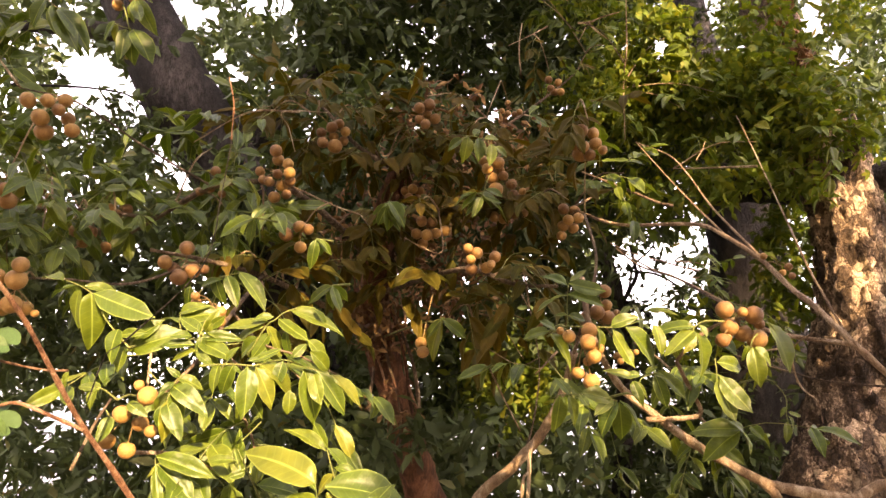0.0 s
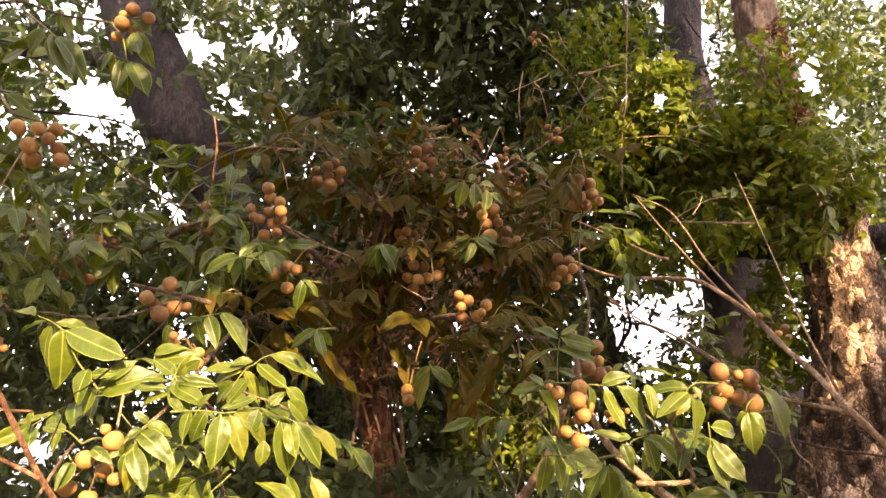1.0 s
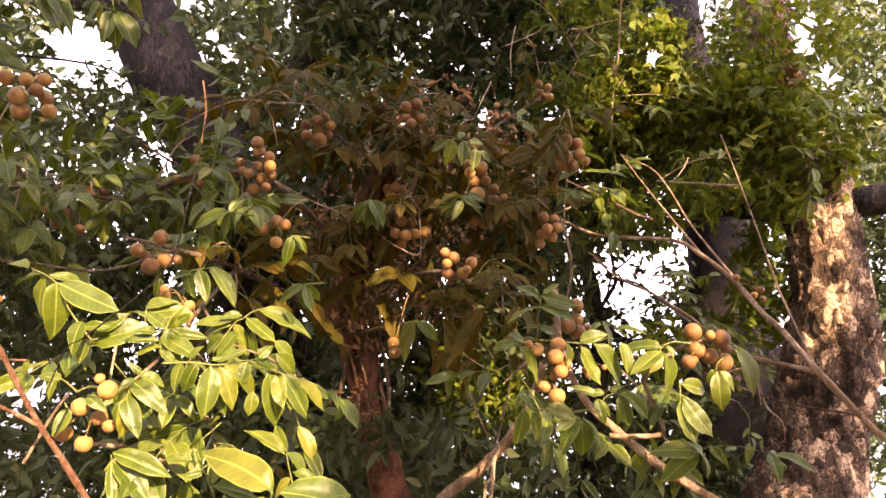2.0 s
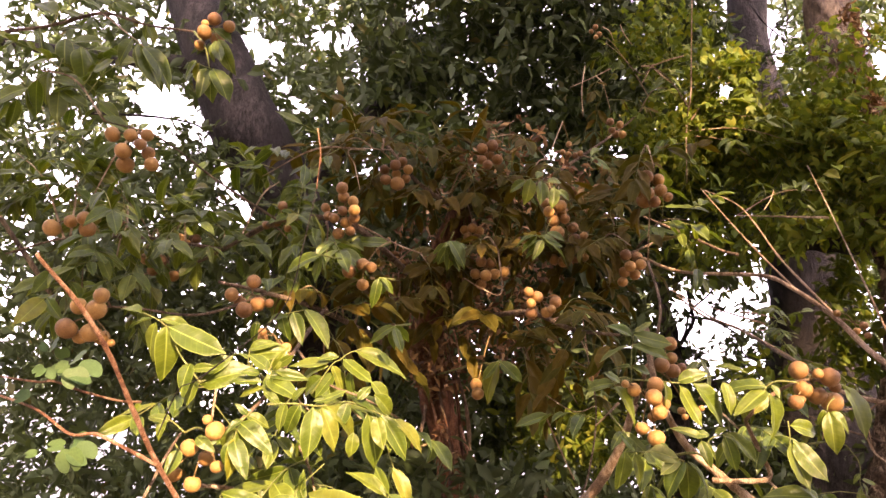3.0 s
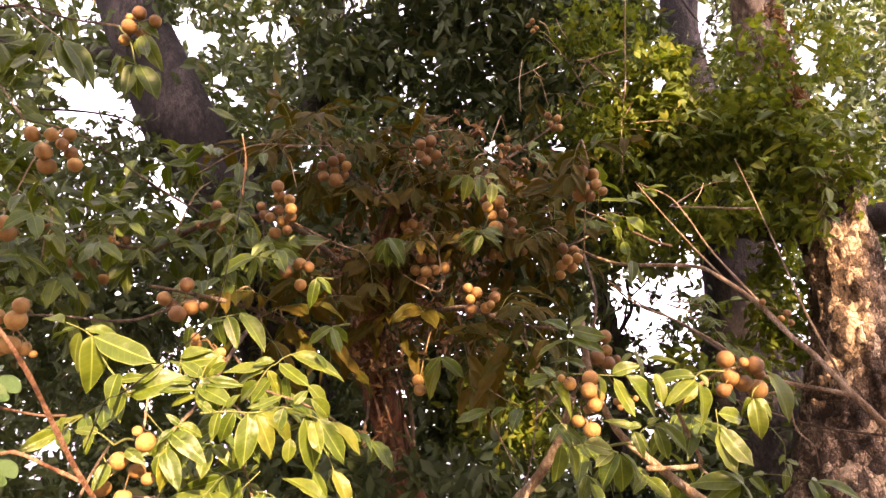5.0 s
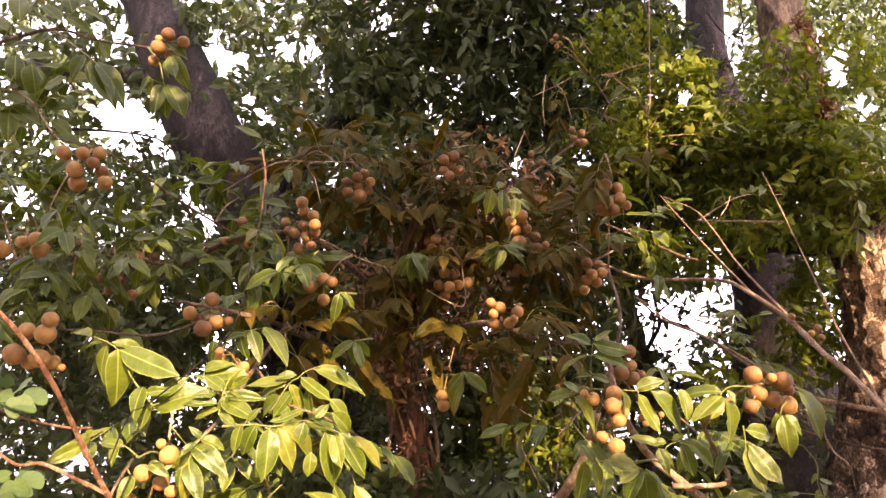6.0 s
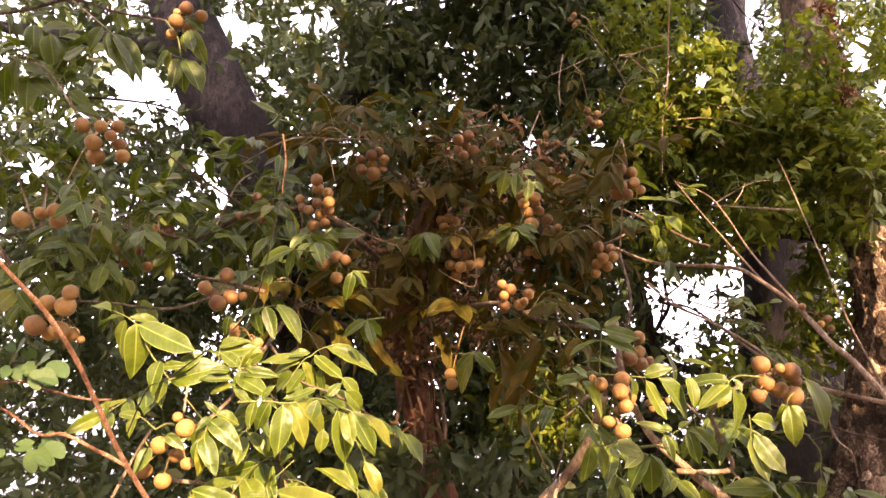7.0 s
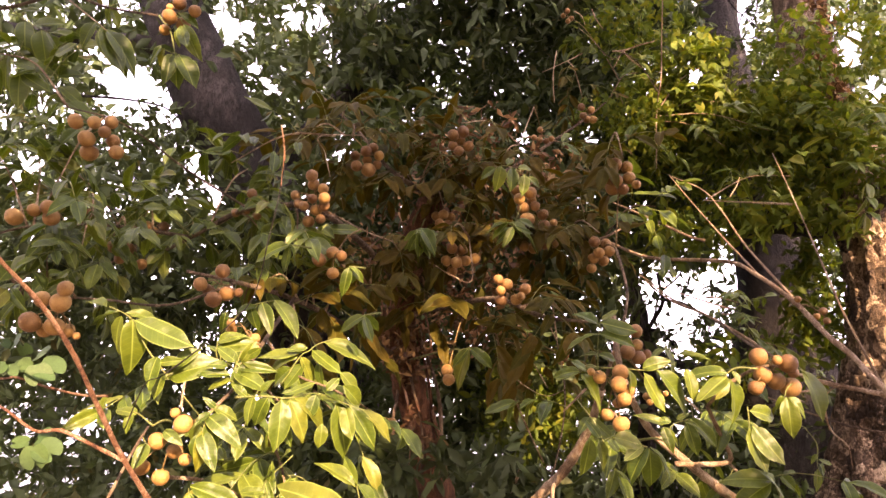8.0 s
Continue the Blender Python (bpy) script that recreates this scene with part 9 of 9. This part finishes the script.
sun_fleck(1.11, 1.25, 2.26, 0.06)
sun_fleck(1.1, 1.1, 2.15, 0.07)
sun_fleck(1.13, 1, 2.05, 0.07)
sun_fleck(1.16, 0.95, 1.96, 0.07)
sun_fleck(0.55, 2.8, 2.25, 0.1)
sun_fleck(0.49, 2.8, 2.35, 0.08)
sun_fleck(0.68, 0.8, 2.01, 0.035)
sun_fleck(0.75, 0.79, 1.97, 0.035)
sun_fleck(0.58, 0.8, 1.97, 0.028)
sun_fleck(0.77, 0.76, 1.86, 0.042)
sun_fleck(0.84, 0.76, 1.94, 0.028)
sun_fleck(0.65, 0.72, 1.89, 0.035)
sun_fleck(0.43, 0.7, 1.84, 0.05)
sun_fleck(0.51, 0.7, 1.87, 0.042)
sun_fleck(0.54, 0.7, 1.82, 0.05)
sun_fleck(2, 2.52, 2.85, 0.065)
sun_fleck(2.09, 2.52, 2.95, 0.09)
sun_fleck(2.15, 2.52, 2.91, 0.1)
sun_fleck(2.06, 2.52, 2.81, 0.07)
sun_fleck(2.12, 2.52, 2.76, 0.1)
sun_fleck(2.06, 2.52, 2.66, 0.075)
sun_fleck(2.13, 2.52, 2.63, 0.1)
sun_fleck(2.08, 2.52, 2.55, 0.09)
sun_fleck(2.13, 2.52, 2.47, 0.1)
sun_fleck(2.08, 2.52, 2.42, 0.075)
sun_fleck(2.08, 2.52, 2.32, 0.08)
sun_fleck(2.05, 2.52, 2.22, 0.07)
sun_fleck(2.02, 2.52, 2.94, 0.06)
sun_fleck(2.07, 2.52, 3.28, 0.02)
sun_fleck(1.84, 2.5, 2.05, 0.055)
sun_fleck(1.83, 2.5, 1.97, 0.06)
sun_fleck(1.81, 2.5, 1.88, 0.06)
sun_fleck(1.78, 2.5, 1.8, 0.055)
sun_fleck(1.98, 2.5, 1.89, 0.033)
sun_fleck(2.03, 2.5, 1.8, 0.038)
sun_fleck(2.08, 2.5, 1.74, 0.053)
sun_fleck(1.98, 2.5, 2.96, 0.03)
sun_fleck(1.09, 2.25, 3.81, 0.03)
sun_fleck(1.08, 2.25, 3.71, 0.03)
sun_fleck(1.08, 2.25, 3.62, 0.03)
sun_fleck(0.92, 2.6, 4.11, 0.05)
sun_fleck(1.35, 2.5, 3.92, 0.07)
sun_fleck(1.34, 2.5, 3.6, 0.07)
sun_fleck(0.65, 2.3, 3.94, 0.035)
sun_fleck(0.68, 2.35, 3.77, 0.03)
sun_fleck(0.96, 2.35, 3.76, 0.035)
sun_fleck(2.03, 3.6, 2.69, 0.06)
sun_fleck(1.41, 2.6, 3.91, 0.05)
sun_fleck(1.58, 2.8, 2.62, 0.05)
sun_fleck(-0.46, 0.51, 3.14, 0.085)
sun_fleck(-0.45, 0.51, 3, 0.07)
sun_fleck(-0.4, 0.51, 3.06, 0.06)
sun_fleck(-0.64, 0.58, 3.15, 0.05)
sun_fleck(-0.61, 0.56, 3.04, 0.04)
sun_fleck(-0.04, 1.8, 2.14, 0.07)
sun_fleck(-0.01, 1.85, 2.04, 0.07)
sun_fleck(-0.21, 0.99, 2.51, 0.05)
sun_fleck(-0.02, 1.8, 2.24, 0.06)
sun_fleck(0.39, 1.2, 2.76, 0.07)
sun_fleck(0.39, 1.19, 2.56, 0.06)
sun_fleck(0.57, 2.61, 2.14, 0.09)
sun_fleck(0.51, 2.61, 2.22, 0.06)
sun_fleck(0.62, 2.61, 2.04, 0.07)
sun_fleck(-0.08, 1.93, 2.15, 0.06)
sun_fleck(-0.05, 1.98, 2.08, 0.05)
sun_fleck(0, 2.08, 1.97, 0.04)
sun_fleck(0.59, 1.8, 2.34, 0.05)
sun_fleck(0.12, 1.19, 2.53, 0.035)
sun_fleck(1.12, 1.05, 2.1, 0.03)
sun_fleck(1.18, 1.06, 2.26, 0.025)
sun_fleck(1.04, 2.51, 3.62, 0.06)
sun_fleck(1.49, 2.41, 3.53, 0.06)
sun_fleck(1.4, 2.41, 3.53, 0.06)
sun_fleck(1.93, 2.45, 3.9, 0.04)
sun_fleck(1.94, 2.45, 3.73, 0.04)
sun_fleck(0.63, 0.9, 1.84, 0.04)
sun_fleck(0.69, 0.9, 1.79, 0.04)
sun_fleck(0.76, 0.9, 1.75, 0.04)
sun_fleck(0.84, 0.9, 1.72, 0.045)
sun_fleck(0.93, 0.9, 1.7, 0.045)
sun_fleck(0.62, 1.17, 1.86, 0.05)
sun_fleck(0.52, 1.2, 1.79, 0.05)
sun_fleck(0.43, 1.2, 1.74, 0.05)
sun_fleck(0.79, 0.8, 2.05, 0.05)
sun_fleck(0.84, 0.8, 2, 0.05)
sun_fleck(0.57, 0.86, 2.05, 0.04)
sun_fleck(0.51, 0.82, 1.9, 0.035)
sun_fleck(1.08, 2.4, 3.47, 0.08)
sun_fleck(1.19, 2.4, 3.56, 0.08)
sun_fleck(1.3, 2.4, 3.6, 0.07)
sun_fleck(1.39, 2.4, 3.51, 0.07)
sun_fleck(1.24, 2.4, 3.38, 0.08)
sun_fleck(1.01, 2.45, 3.34, 0.07)
sun_fleck(1.12, 2.4, 3.33, 0.07)
sun_fleck(0.83, 2.5, 3.46, 0.05)
sun_fleck(1.46, 2.4, 3.19, 0.035)
sun_fleck(1.94, 2.35, 3.32, 0.03)
sun_fleck(1.55, 2.35, 3.39, 0.05)
sun_fleck(1.75, 2.3, 3.25, 0.04)
sun_fleck(1.94, 2.25, 3.52, 0.05)
sun_fleck(1.71, 2.35, 3.64, 0.05)
sun_fleck(2.12, 2.3, 3.81, 0.06)
sun_fleck(1.78, 2.25, 3.1, 0.04)
sun_fleck(1.56, 2.3, 3.13, 0.04)
sun_fleck(1.45, 2.4, 3.26, 0.05)
sun_fleck(0.03, -0.01, 2.21, 0.04)
sun_fleck(0.03, -0.02, 2.24, 0.04)
sun_fleck(0.03, -0.03, 2.26, 0.04)
sun_fleck(0.02, -0.04, 2.28, 0.04)
# Unseen masses overhead, beside and behind are added to dim the sky light.
leaf_cloud("crown", shade_tree, CROWN, [(-3.4, -1.2, 3.2, 0.9, 1.8, 2.0, 0.5), (1.69, -1.94, 4.31, 3.8, 1.3, 3.2, 2.2), (1.69, -2.44, 7.11, 3, 0.9, 1.8, 0.5), (0, 0, 7.5, 6, 5, 1.0, 0.25), (-5.5, 0.5, 4, 1, 5, 3.5, 0.25), (5.5, 0, 4, 1, 5, 3.5, 0.25), (0, -7, 4, 6, 1, 4, 0.3)], SUN_GAPS, 12100, 9, 0.155, 8, 0.45)
